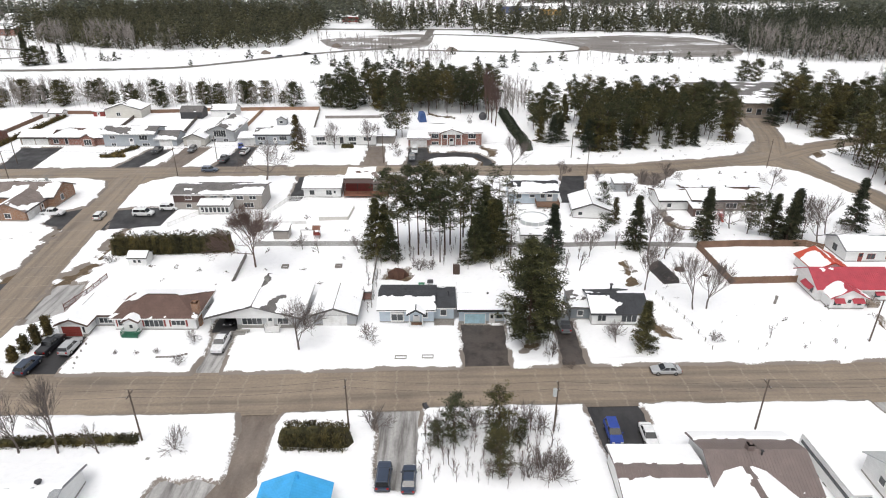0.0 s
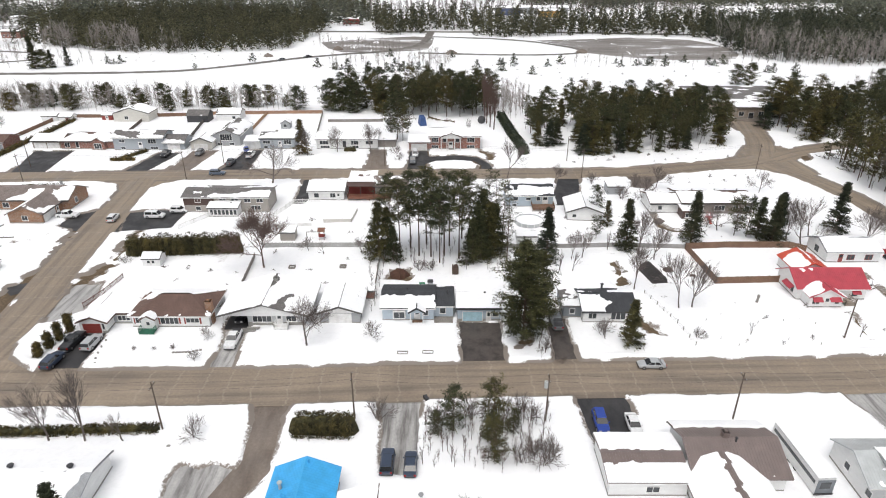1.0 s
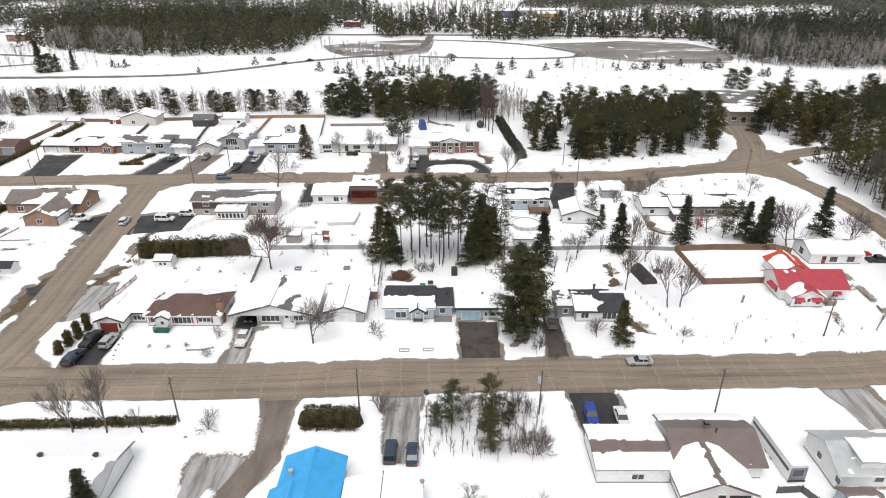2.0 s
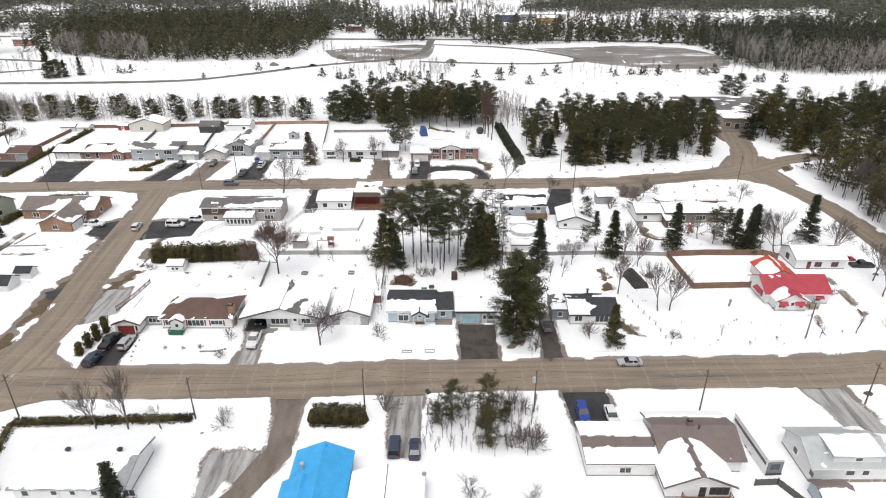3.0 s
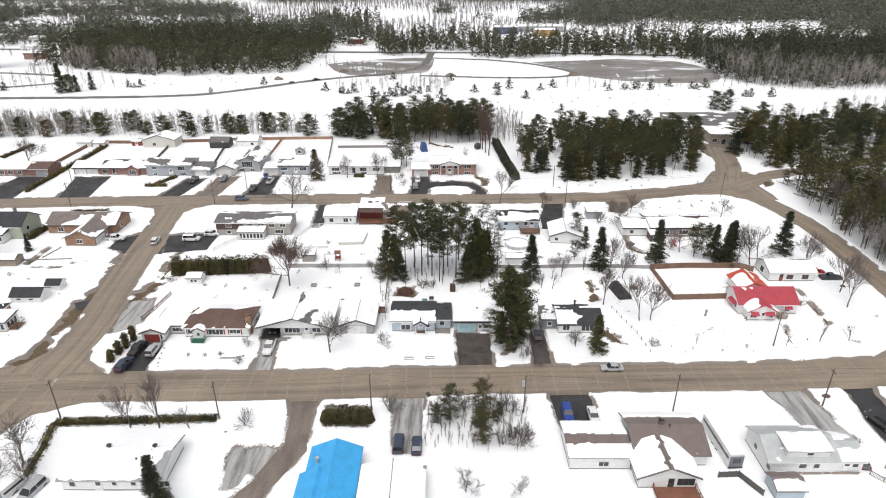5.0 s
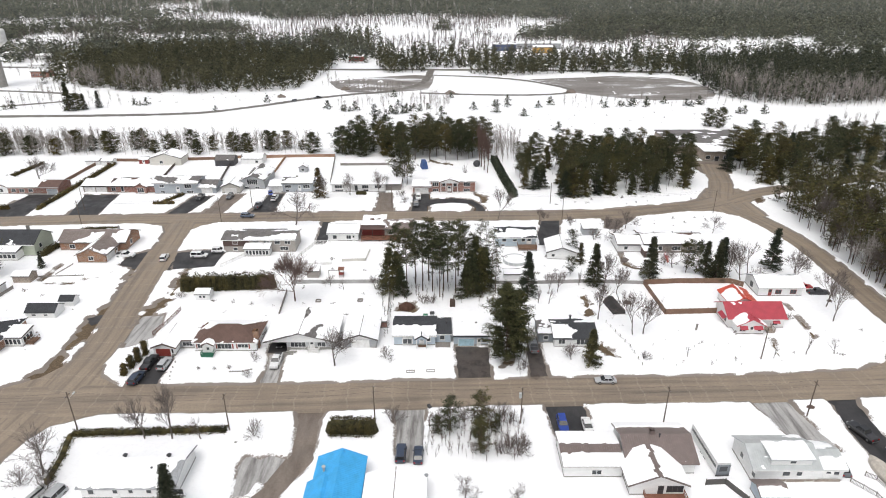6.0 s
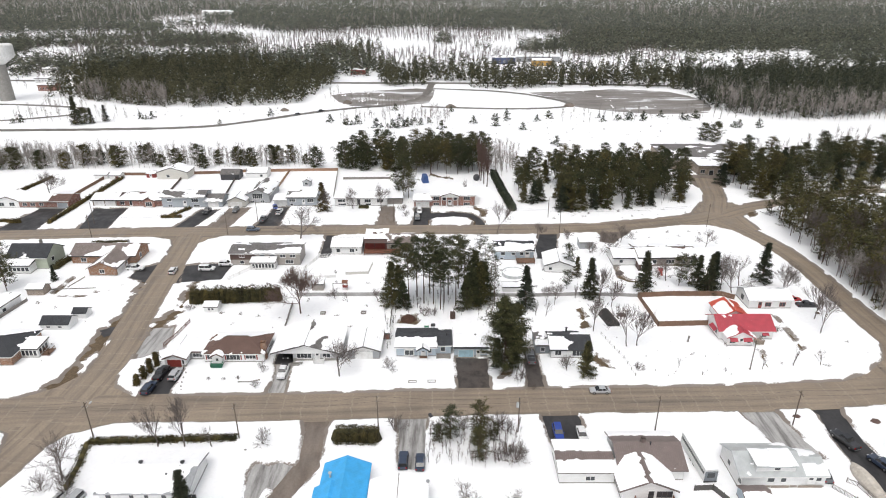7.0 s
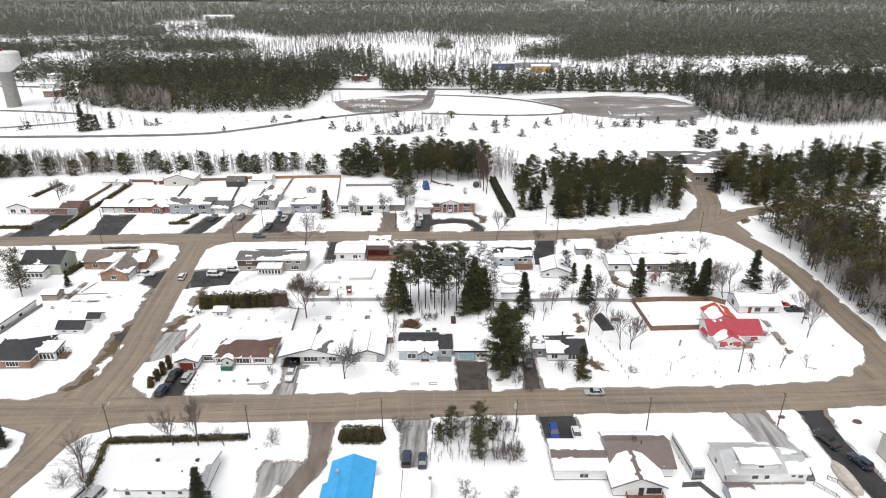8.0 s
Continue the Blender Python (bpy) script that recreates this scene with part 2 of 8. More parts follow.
def paint_material(name, c):
    m, n, l, b = material(name, 0.3)
    g = noise_node(n, l, 2.0, 3.0)
    l.new(ramp(n, l, g, [(0.3, tint(c, 0.85)), (0.7, tint(c, 1.05))]), b.inputs["Base Color"])
    b.inputs["Coat Weight"].default_value, b.inputs["Coat Roughness"].default_value = 0.7, 0.08
    return m


PANE = glass_material("window_glass", (0.045, 0.05, 0.055))
CAR_GLASS = glass_material("car_glass", (0.012, 0.013, 0.015))
LAMP_RED = glass_material("tail_light_red", (0.35, 0.01, 0.01), 0.2)
LAMP_CLEAR = glass_material("headlight_lens", (0.6, 0.6, 0.6), 0.15)
PAINT = {k: paint_material("car_paint_" + k, c) for k, c in dict(
    black=(0.012, 0.013, 0.016), navy=(0.03, 0.045, 0.08), silver=(0.42, 0.43, 0.44), white=(0.78, 0.78, 0.78),
    blue=(0.015, 0.05, 0.3), grey=(0.14, 0.15, 0.16), red=(0.4, 0.015, 0.02), slate=(0.09, 0.12, 0.17)).items()}


# ---- mesh building ----
class Build:
    """Collects vertices and faces for one mesh."""

    def __init__(self):
        self.v, self.f, self.k = [], [], []

    def face(self, pts, k=0):
        i = len(self.v)
        self.v += [tuple(p) for p in pts]
        self.f.append(tuple(range(i, i + len(pts))))
        self.k.append(k)

    def add(self, verts, faces, k=0):
        i = len(self.v)
        self.v += [tuple(p) for p in verts]
        self.f += [tuple(j + i for j in f) for f in faces]
        self.k += [k] * len(faces)

    def box(self, x0, x1, y0, y1, z0, z1, k=0, inset=0.0):
        """A box; inset narrows its top."""
        a = inset
        self.add([(x0, y0, z0), (x1, y0, z0), (x1, y1, z0), (x0, y1, z0), (x0 + a, y0 + a, z1), (x1 - a, y0 + a, z1), (x1 - a, y1 - a, z1), (x0 + a, y1 - a, z1)],
                 [(0, 3, 2, 1), (4, 5, 6, 7), (0, 1, 5, 4), (1, 2, 6, 5), (2, 3, 7, 6), (3, 0, 4, 7)], k)

    def tube(self, p, q, r0, r1, sides=6, k=0, cap=False):
        p, q = Vector(p), Vector(q)
        w = (q - p).normalized()
        u = w.orthogonal().normalized()
        t = w.cross(u)
        ring = [(math.cos(2 * math.pi * i / sides), math.sin(2 * math.pi * i / sides)) for i in range(sides)]
        vs = [p + (u * c + t * s) * r0 for c, s in ring] + [q + (u * c + t * s) * r1 for c, s in ring]
        fs = [(i, (i + 1) % sides, sides + (i + 1) % sides, sides + i) for i in range(sides)]
        if cap:
            fs += [tuple(range(sides - 1, -1, -1)), tuple(range(sides, 2 * sides))]
        self.add(vs, fs, k)

    def slab(self, pts, thick, k=0):
        """A flat polygon with thickness downwards."""
        n = len(pts)
        low = [(x, y, z - thick) for x, y, z in pts]
        self.add(list(pts) + low, [tuple(range(n)), tuple(range(2 * n - 1, n - 1, -1))] + [(i, n + i, n + (i + 1) % n, (i + 1) % n) for i in range(n)], k)


def part(name, b, mats, parent=None, label="", smooth=False):
    me = bpy.data.meshes.new(name)
    me.from_pydata(b.v, [], b.f)
    for m in mats if isinstance(mats, (list, tuple)) else [mats]:
        me.materials.append(m)
    if any(b.k):
        me.polygons.foreach_set("material_index", b.k)
    if smooth:
        me.polygons.foreach_set("use_smooth", [True] * len(me.polygons))
    ob = new(name, me)
    ob.parent = parent
    if label:
        tagged(ob, label)
    return ob


def array_mesh(name, verts, faces, mat, parent=None, smooth=False):
    """A mesh from numpy arrays of vertices and equal faces."""
    me = bpy.data.meshes.new(name)
    k = faces.shape[1]
    me.vertices.add(len(verts))
    me.vertices.foreach_set("co", np.ascontiguousarray(verts, dtype=np.float32).ravel())
    me.loops.add(faces.size)
    me.loops.foreach_set("vertex_index", np.ascontiguousarray(faces, dtype=np.int32).ravel())
    me.polygons.add(len(faces))
    me.polygons.foreach_set("loop_start", np.arange(0, faces.size, k, dtype=np.int32))
    me.polygons.foreach_set("loop_total", np.full(len(faces), k, dtype=np.int32))
    me.update(calc_edges=True)
    me.materials.append(mat)
    if smooth:
        me.polygons.foreach_set("use_smooth", [True] * len(faces))
    ob = new(name, me)
    ob.parent = parent
    return ob


def thing(name, label, category, x=0, y=0, z=0, rz=0, group="", kind=""):
    ob = new(name)
    ob.empty_display_size = 0.3
    ob.matrix_basis = pose(x, y, z, 0, 0, rz)
    return tagged(ob, label, category, group, kind)


# ---- ground ----
def lattice(x, y, scale, seed):
    """Smooth value noise, 0 to 1, on arrays."""
    x, y = x / scale, y / scale
    i, j = np.floor(x).astype(np.int64), np.floor(y).astype(np.int64)
    u, v = x - i, y - j
    u, v = u * u * (3 - 2 * u), v * v * (3 - 2 * v)

    def h(a, b):
        q = (a * 374761393 + b * 668265263 + seed * 982451653) & 0x7FFFFFFF
        q = ((q ^ (q >> 13)) * 1274126177) & 0x7FFFFFFF
        return ((q ^ (q >> 16)) & 0xFFFF) / 65535.0

    return (h(i, j) * (1 - u) + h(i + 1, j) * u) * (1 - v) + (h(i, j + 1) * (1 - u) + h(i + 1, j + 1) * u) * v


def line_gap(x, y, pts):
    """Distance to a line of points."""
    best = np.full(x.shape, 1e9)
    for (ax, ay), (bx, by) in zip(pts, pts[1:]):
        dx, dy = bx - ax, by - ay
        t = np.clip(((x - ax) * dx + (y - ay) * dy) / (dx * dx + dy * dy), 0, 1)
        best = np.minimum(best, np.hypot(x - ax - t * dx, y - ay - t * dy))
    return best


def area_gap(x, y, pts):
    """Signed distance to a polygon, negative inside."""
    d = line_gap(x, y, list(pts) + [pts[0]])
    inside = np.zeros(x.shape, bool)
    for (ax, ay), (bx, by) in zip(pts, list(pts[1:]) + [pts[0]]):
        cross = (ay > y) != (by > y)
        inside ^= cross & (x < (bx - ax) * (y - ay) / ((by - ay) if by != ay else 1e-9) + ax)
    return np.where(inside, -d, d)


def smooth_line(pts, step=3.0):
    """Catmull-Rom through the points."""
    p = [np.array(q, float) for q in pts]
    p = [2 * p[0] - p[1]] + p + [2 * p[-1] - p[-2]]
    out = []
    for a, b, c, d in zip(p, p[1:], p[2:], p[3:]):
        n = max(1, int(np.linalg.norm(c - b) / step))
        for t in np.arange(n) / n:
            out.append(tuple(0.5 * (2 * b + (c - a) * t + (2 * a - 5 * b + 4 * c - d) * t * t + (3 * b - a - 3 * c + d) * t ** 3)))
    return out + [tuple(p[-2])]


MAIN = smooth_line([(-190, 70), (-130, 71.6), (-95, 72.3), (-64, 73.3), (-37, 73.7), (2, 75.3), (28, 76.1), (56, 76.7), (86, 78.2), (120, 80.5), (170, 84)])
SIDE = smooth_line([(-80.2, 73), (-80.3, 93), (-83.1, 113), (-86, 134), (-90, 166), (-91.5, 175)])
SOUTH = smooth_line([(-81.5, 72), (-82.6, 60), (-84.4, 50), (-87, 38), (-91, 20)])
STREET = smooth_line([(-300, 166), (-220, 169), (-165, 171.3), (-126, 173.5), (-80, 175.2), (-30, 176.6), (20, 176.6), (58, 178.8), (84, 184.3), (98, 188), (108, 193)])
EAST = smooth_line([(113.5, 80), (114.5, 100), (115, 120), (116, 140), (115, 157), (111.5, 172), (106, 186), (106, 194)])
STUB = smooth_line([(105, 188), (109, 200), (114, 212), (118, 227), (121, 240)])
FORK = smooth_line([(106, 190), (119, 198.5), (132, 204), (150, 211), (190, 224)])
CORNERS = [
    [(-76, 77), (-76.2, 86), (-74.5, 81), (-68, 77.2)], [(-84, 77), (-84.5, 86), (-87.5, 81), (-95, 76)],
    [(-78, 69), (-79.5, 60), (-76.5, 65), (-68, 69)], [(-85, 69), (-86.5, 60), (-88.5, 65.5), (-96, 68)],
    [(-86, 172), (-86.2, 162), (-83.5, 168), (-77, 171.5)], [(-93, 172), (-93.2, 162), (-96.5, 168), (-103, 170)],
    [(88, 81), (99, 86), (107, 92), (111.5, 100), (118.5, 100), (119, 78)], [(88, 181), (98, 181.5), (106, 176), (116, 176), (116, 190), (124, 199), (118, 206), (106, 206), (98, 194), (88, 188)],
]
PAVED = [(MAIN, 8.6), (SIDE, 7.6), (SOUTH, 7.2), (STREET, 8.4), (EAST, 7.0), (STUB, 8.5), (FORK, 6.5)]
# driveways: outline and surface
DRIVES = [
    ("asphalt", [(-67.6, 76), (-60.8, 76), (-61.2, 89.5), (-66.6, 89.5)]),
    ("slush", [(-39.2, 77), (-35.2, 77), (-35.8, 86), (-36, 90), (-40.4, 90), (-39.3, 86)]),
    ("asphalt", [(-40.6, 90), (-35.8, 90), (-35.8, 101), (-40.6, 101)]),
    ("worn", [(3.4, 78), (11, 78), (11.2, 93), (3, 93)]),
    ("worn", [(19, 78.5), (23.2, 78.5), (23.6, 97), (20, 97)]),
    ("dirt", [(-29.8, 71.5), (-22.6, 71.5), (-23.8, 67), (-23, 56), (-26, 50), (-29, 43), (-35, 43), (-30, 51), (-28, 57), (-28.2, 66)]),
    ("slush", [(-36.8, 54.5), (-35.6, 57.2), (-33, 56.3), (-31, 57.7), (-28, 56.4), (-27, 52), (-28, 47), (-29.5, 45.2), (-30.2, 49), (-31.8, 50.6), (-33, 47.6), (-35.4, 47), (-36, 50.4)]),
    ("slush", [(-9.8, 72), (-3, 72), (-3.2, 55), (-8.3, 55)]),
    ("asphalt", [(20.6, 73), (28.8, 73), (30, 60), (21.8, 60)]),
    ("slush", [(63, 74), (71, 74), (74, 58), (67, 58)]),
    ("asphalt", [(78, 74.5), (86.2, 74.5), (85.1, 71.4), (84.7, 62.7), (84.9, 57.2), (85.5, 51.5), (86.5, 42), (79.5, 42), (80.7, 44.1), (78.9, 53.0), (78.2, 54.5), (78.3, 63.9), (79.6, 71.0)]),
    ("asphalt", [(-97.5, 137), (-87, 133), (-80, 133), (-84, 148), (-90, 149), (-97.5, 144)]),
    ("asphalt", [(-84, 146), (-80, 134), (-68, 136), (-68, 148), (-76, 148)]),
    ("asphalt", [(-42, 173), (-38, 173), (-37, 163), (-37.5, 152), (-41, 152), (-42, 163)]),
    ("asphalt", [(35, 174), (42, 175), (39, 158), (38, 151), (31, 151), (31.5, 160)]),
    ("dirt", [(55, 176), (72, 181), (66, 172), (60, 164), (55, 165), (57, 171)]),
    ("asphalt", [(-135, 177), (-124, 177), (-127, 201), (-141, 201)]),
    ("asphalt", [(-100.5, 177), (-93, 177), (-89, 199), (-97, 199)]),
    ("dirt", [(-87, 177), (-80, 177), (-77, 201), (-86.5, 201)]),
    ("asphalt", [(-71, 178), (-61, 178), (-62, 202), (-68, 202)]),
    ("dirt", [(-25, 180), (-17.4, 180), (-19, 202), (-25.4, 202)]),
    ("asphalt", [(-11.8, 179), (-4.4, 179), (-4.6, 187), (-2.4, 189.6), (4, 190.8), (9.5, 189.6), (11.2, 185.5), (10.5, 179), (16.5, 179), (15.5, 187), (12, 194), (4, 196.5), (-4, 195), (-4.4, 201), (-11.8, 201)]),
    ("asphalt", [(-166, 176), (-150, 176), (-152, 202), (-163, 202)]),
    ("slush", [(-76.2, 106.8), (-71.1, 108.2), (-69.8, 102.7), (-69.6, 97.0), (-71.5, 94.6), (-75.0, 92.2), (-76.0, 97.5), (-76.4, 103.2)]),
    ("asphalt", [(-91.1, 106.2), (-85.1, 109.0), (-85.6, 104.8), (-87.6, 102.7)]),
    ("dirt", [(112, 226), (124, 226), (131, 244), (112, 244)]),
]
# strips and patches of dead grass where the snow has gone, with how patchy they are
BARE = [
    ([(-89.8, 137.3), (-90.0, 127.0), (-88.3, 114.0), (-89.4, 106.8), (-89.6, 98.8), (-88.9, 92.2), (-87.1, 91.7), (-85.1, 98.0), (-84.7, 110.5), (-86.3, 123.6), (-87.1, 136.1)], 0.45),
    ([(-88.5, 90.8), (-88.8, 83.8), (-91.8, 80.7), (-87.1, 78.9), (-85.1, 82.8), (-86.4, 89.2)], 0.4),
    ([(-75.1, 136.1), (-76.3, 130.6), (-74.8, 117.1), (-77.4, 111.0), (-77.3, 100.1), (-76.1, 94.6), (-74.4, 94.6), (-75.1, 102.7), (-73.5, 110.5), (-72.3, 116.5), (-74.3, 130.6)], 0.35),
    ([(90.5, 114.2), (91.5, 114.2), (91.1, 105.0), (90.7, 97.0), (89.2, 96.0), (89.7, 103.9)], 0.06),
    ([(78.2, 95.2), (79.5, 95.7), (77.7, 87.4), (76.5, 87.0)], 0.06),
    ([(55.3, 147.1), (56.3, 147.1), (55.5, 139.0), (57.6, 135.5), (62.4, 135.1), (62.0, 133.6), (56.7, 133.6), (53.9, 136.6)], 0.06),
    ([(-115.4, 127.0), (-113.8, 126.3), (-113.7, 137.2), (-115.1, 138.0)], 0.06),
    ([(-113.3, 124.9), (-106.1, 125.9), (-98.9, 130.5), (-94.9, 135.0), (-98.2, 129.1), (-105.1, 124.2)], 1.0),
    ([(-90, 122), (-88, 122), (-91, 140), (-93, 140)], 1.6),
    ([(-11.5, 113.5), (-7, 113.5), (-6.5, 109), (-9, 107.6), (-11.5, 109.5)], 1.2),
    ([(12.6, 87.6), (17, 87.5), (16.8, 84.6), (13, 84.4)], 0.5),
    ([(35.5, 92), (38.5, 96), (40.6, 88), (38, 88.5)], 1.2),
    ([(12.5, 203), (17.5, 197), (17, 190), (14.5, 191), (14, 197), (12, 199)], 0.6),
    ([(-6, 250), (4, 243), (6, 238), (0, 240), (-8, 245)], 1.4),
    ([(118, 198), (124, 201), (123, 193), (118, 188)], 1.2),
    ([(38.2, 122), (40, 122), (39, 108), (36.8, 106), (37, 112)], 1.3),
]


def grow(a, b, step, rate):
    out, s = [a], step
    while out[-1] < b:
        out.append(out[-1] + s)
        s *= rate
    return out


def ground_sheet():
    right = grow(128, 3600, 0.8, 1.09)
    left = [-v for v in grow(150, 3600, 0.8, 1.09)]
    xs = np.array(left[::-1] + list(np.arange(-149.5, 128, 0.55)) + right)
    back = [-v for v in grow(-36, 900, 0.7, 1.14)]
    ys = np.array(back[::-1] + list(np.arange(36.5, 130, 0.5)) + list(np.arange(130, 215, 0.7)) + grow(215, 4900, 0.9, 1.022))
    x, y = np.meshgrid(xs, ys)
    edge = 1.3 * (lattice(x, y, 1.7, 3) - 0.5) + 0.7 * (lattice(x, y, 0.75, 4) - 0.5) + 0.8 * (lattice(x, y, 5.0, 5) - 0.5)
    road = np.full(x.shape, 1e3)
    for pts, wide in PAVED:
        road = np.minimum(road, line_gap(x, y, pts) - wide / 2)
    for poly in CORNERS:
        road = np.minimum(road, area_gap(x, y, poly))
    lane = np.full(x.shape, 1e3)
    for _, poly in DRIVES:
        lane = np.minimum(lane, area_gap(x, y, poly))
    gap = np.minimum(road + 0.26 * edge, lane + 0.3 * edge + 0.1)
    clump = lattice(x, y, 2.3, 11) * 0.6 + lattice(x, y, 0.9, 12) * 0.4
    for poly, patchy in BARE:
        gap = np.minimum(gap, area_gap(x, y, poly) + (1.2 if patchy > 0.31 else 0.25) * edge + patchy * 3.0 * np.clip(clump - 0.42, 0, 1))
    s = np.clip(gap / 0.9, 0, 1)
    z = 0.3 * s * s * (3 - 2 * s) + 0.12 * (lattice(x, y, 6.0, 21) - 0.5) * s + 0.07 * (lattice(x, y, 1.3, 22) - 0.5) * s
    bank = np.exp(-((road - 1.3) / 0.8) ** 2) * (lattice(x, y, 1.6, 23) ** 2)
    z += 0.5 * bank * s
    z = np.where(gap < 0, np.maximum(-0.3, gap * 0.5), z + 0.02)
    far = np.clip((y - 1600) / 2600, 0, 1)
    z = z + far * far * 35 * (0.6 + 0.8 * lattice(x, y, 900, 31))
    n, k = len(ys), len(xs)
    idx = np.arange(n * k).reshape(n, k)
    faces = np.stack([idx[:-1, :-1], idx[:-1, 1:], idx[1:, 1:], idx[1:, :-1]], -1).reshape(-1, 4)
    keep = (z.ravel()[faces] > -0.28).any(1)
    ob = array_mesh("ground", np.stack([x, y, z], -1).reshape(-1, 3), faces[keep], SNOW, smooth=True)
    grit = np.clip(1.2 - gap / 0.9, 0, 1) * np.clip(0.22 + 1.5 * lattice(x, y, 3.1, 41), 0, 1) * np.where(road < 5, 1.0, 0.55)
    ob.data.attributes.new("grit", "FLOAT", "POINT").data.foreach_set("value", grit.astype(np.float32).ravel())
    return tagged(ob, "snow-covered ground with melting edges along the roads", "ground", kind="structure")


ground_sheet()
b = Build()
b.face([(-400, 20, -0.22), (300, 20, -0.22), (300, 300, -0.22), (-400, 300, -0.22)])
tagged(part("bare_earth", b, EARTH), "brown dead grass and soil laid bare by the thaw", "ground", kind="structure")


def strip(name, pts, wide, z, mat, label, ragged=0.0, seed=0):
    """A road along a line, mapped in metres along and across."""
    p = np.array(pts)
    t = np.gradient(p, axis=0)
    t /= np.linalg.norm(t, axis=1)[:, None]
    nrm = np.stack([-t[:, 1], t[:, 0]], 1)
    run = np.concatenate([[0], np.cumsum(np.linalg.norm(np.diff(p, axis=0), axis=1))])
    rnd = np.random.RandomState(seed)
    verts, uvs, faces = [], [], []
    for i in range(len(p)):
        for s in (-1, -0.5, 0, 0.5, 1):
            off = s * (wide / 2 + (ragged * rnd.uniform(-1, 1) if abs(s) == 1 else 0))
            q = p[i] + nrm[i] * off
            verts.append((q[0], q[1], z + 0.06 * (1 - s * s)))
            uvs.append((run[i], off))
    for i in range(len(p) - 1):
        for j in range(4):
            a = i * 5 + j
            faces.append((a, a + 5, a + 6, a + 1))
    return mapped(name, verts, faces, uvs, mat, label)


def mapped(name, verts, faces, uvs, mat, label):
    me = bpy.data.meshes.new(name)
    me.from_pydata(verts, [], [f[::-1] for f in faces])
    lay = me.uv_layers.new(name="metres")
    for lp in me.loops:
        lay.data[lp.index].uv = uvs[lp.vertex_index]
    me.materials.append(mat)
    return tagged(new(name, me), label, "road" if "road" in name else "driveway", kind="structure")


def plot(name, pts, z, mat, label, along=(0, 1)):
    """A flat paved area, mapped in metres."""
    ax, ay = along
    return mapped(name, [(x, y, z) for x, y in pts], [tuple(range(len(pts)))[::-1]], [(x * ax + y * ay, x * ay - y * ax) for x, y in pts], mat, label)


strip("road_main", MAIN, 10.2, 0.0, ROAD, "sanded two-lane asphalt road, brown with cracks")
strip("road_side", SIDE, 9.4, -0.012, ROAD, "sanded side road with muddy verges")
strip("road_south", SOUTH, 9.0, -0.018, ROAD, "sanded asphalt road leaving the crossing")
strip("road_back_street", STREET, 10.0, -0.006, ROAD, "brown sanded street behind the back gardens")
strip("road_east", EAST, 8.6, -0.024, ROAD, "brown sanded road bending along the wood")
strip("road_stub", STUB, 10.0, -0.03, ROAD, "short brown road to the low building")
strip("road_fork", FORK, 8.0, -0.036, ROAD, "brown road forking into the wood")
for q, poly in enumerate(CORNERS):
    plot("road_corner_%d" % (q + 1), poly, -0.03 - 0.004 * q, ROAD, "sanded asphalt road corner")
SURFACE = dict(worn=(WORN, "worn brownish wet asphalt driveway"), asphalt=(ASPHALT, "dark wet asphalt driveway"), slush=(SLUSH, "driveway of packed slush and ice with wheel ruts"), dirt=(DIRT, "muddy brown gravel driveway"))
for q, (kind, poly) in enumerate(DRIVES):
    cx, cy = np.mean(poly, 0)
    wide = [(cx + (x - cx) * 1.15, cy + (y - cy) * 1.03) for x, y in poly]
    plot("driveway_%d" % (q + 1), wide, -0.06 - 0.004 * q, SURFACE[kind][0], SURFACE[kind][1])
# far lanes lie on the snow
strip("road_far_lane", smooth_line([(-420, 332), (-300, 338), (-206, 341), (-150, 348), (-120, 366), (-100, 383), (-84, 395), (-62, 408), (-40, 418), (-18, 446), (-12, 480), (-10, 518)], 4), 6.0, 0.42, LANE, "wet grey lane across the snowy field", 0.5, 1)
strip("road_far", smooth_line([(-420, 540), (-180, 528), (-95, 522), (-10, 520), (90, 516), (180, 505), (320, 490)], 6), 9, 0.4, LANE, "far road along the trees", 0.6, 2)


# ---- houses ----
def fluff(x, y, seed):
    return 0.5 + 0.5 * noise.noise(Vector((x + seed * 17.3, y - seed * 9.1, seed * 3.7)))


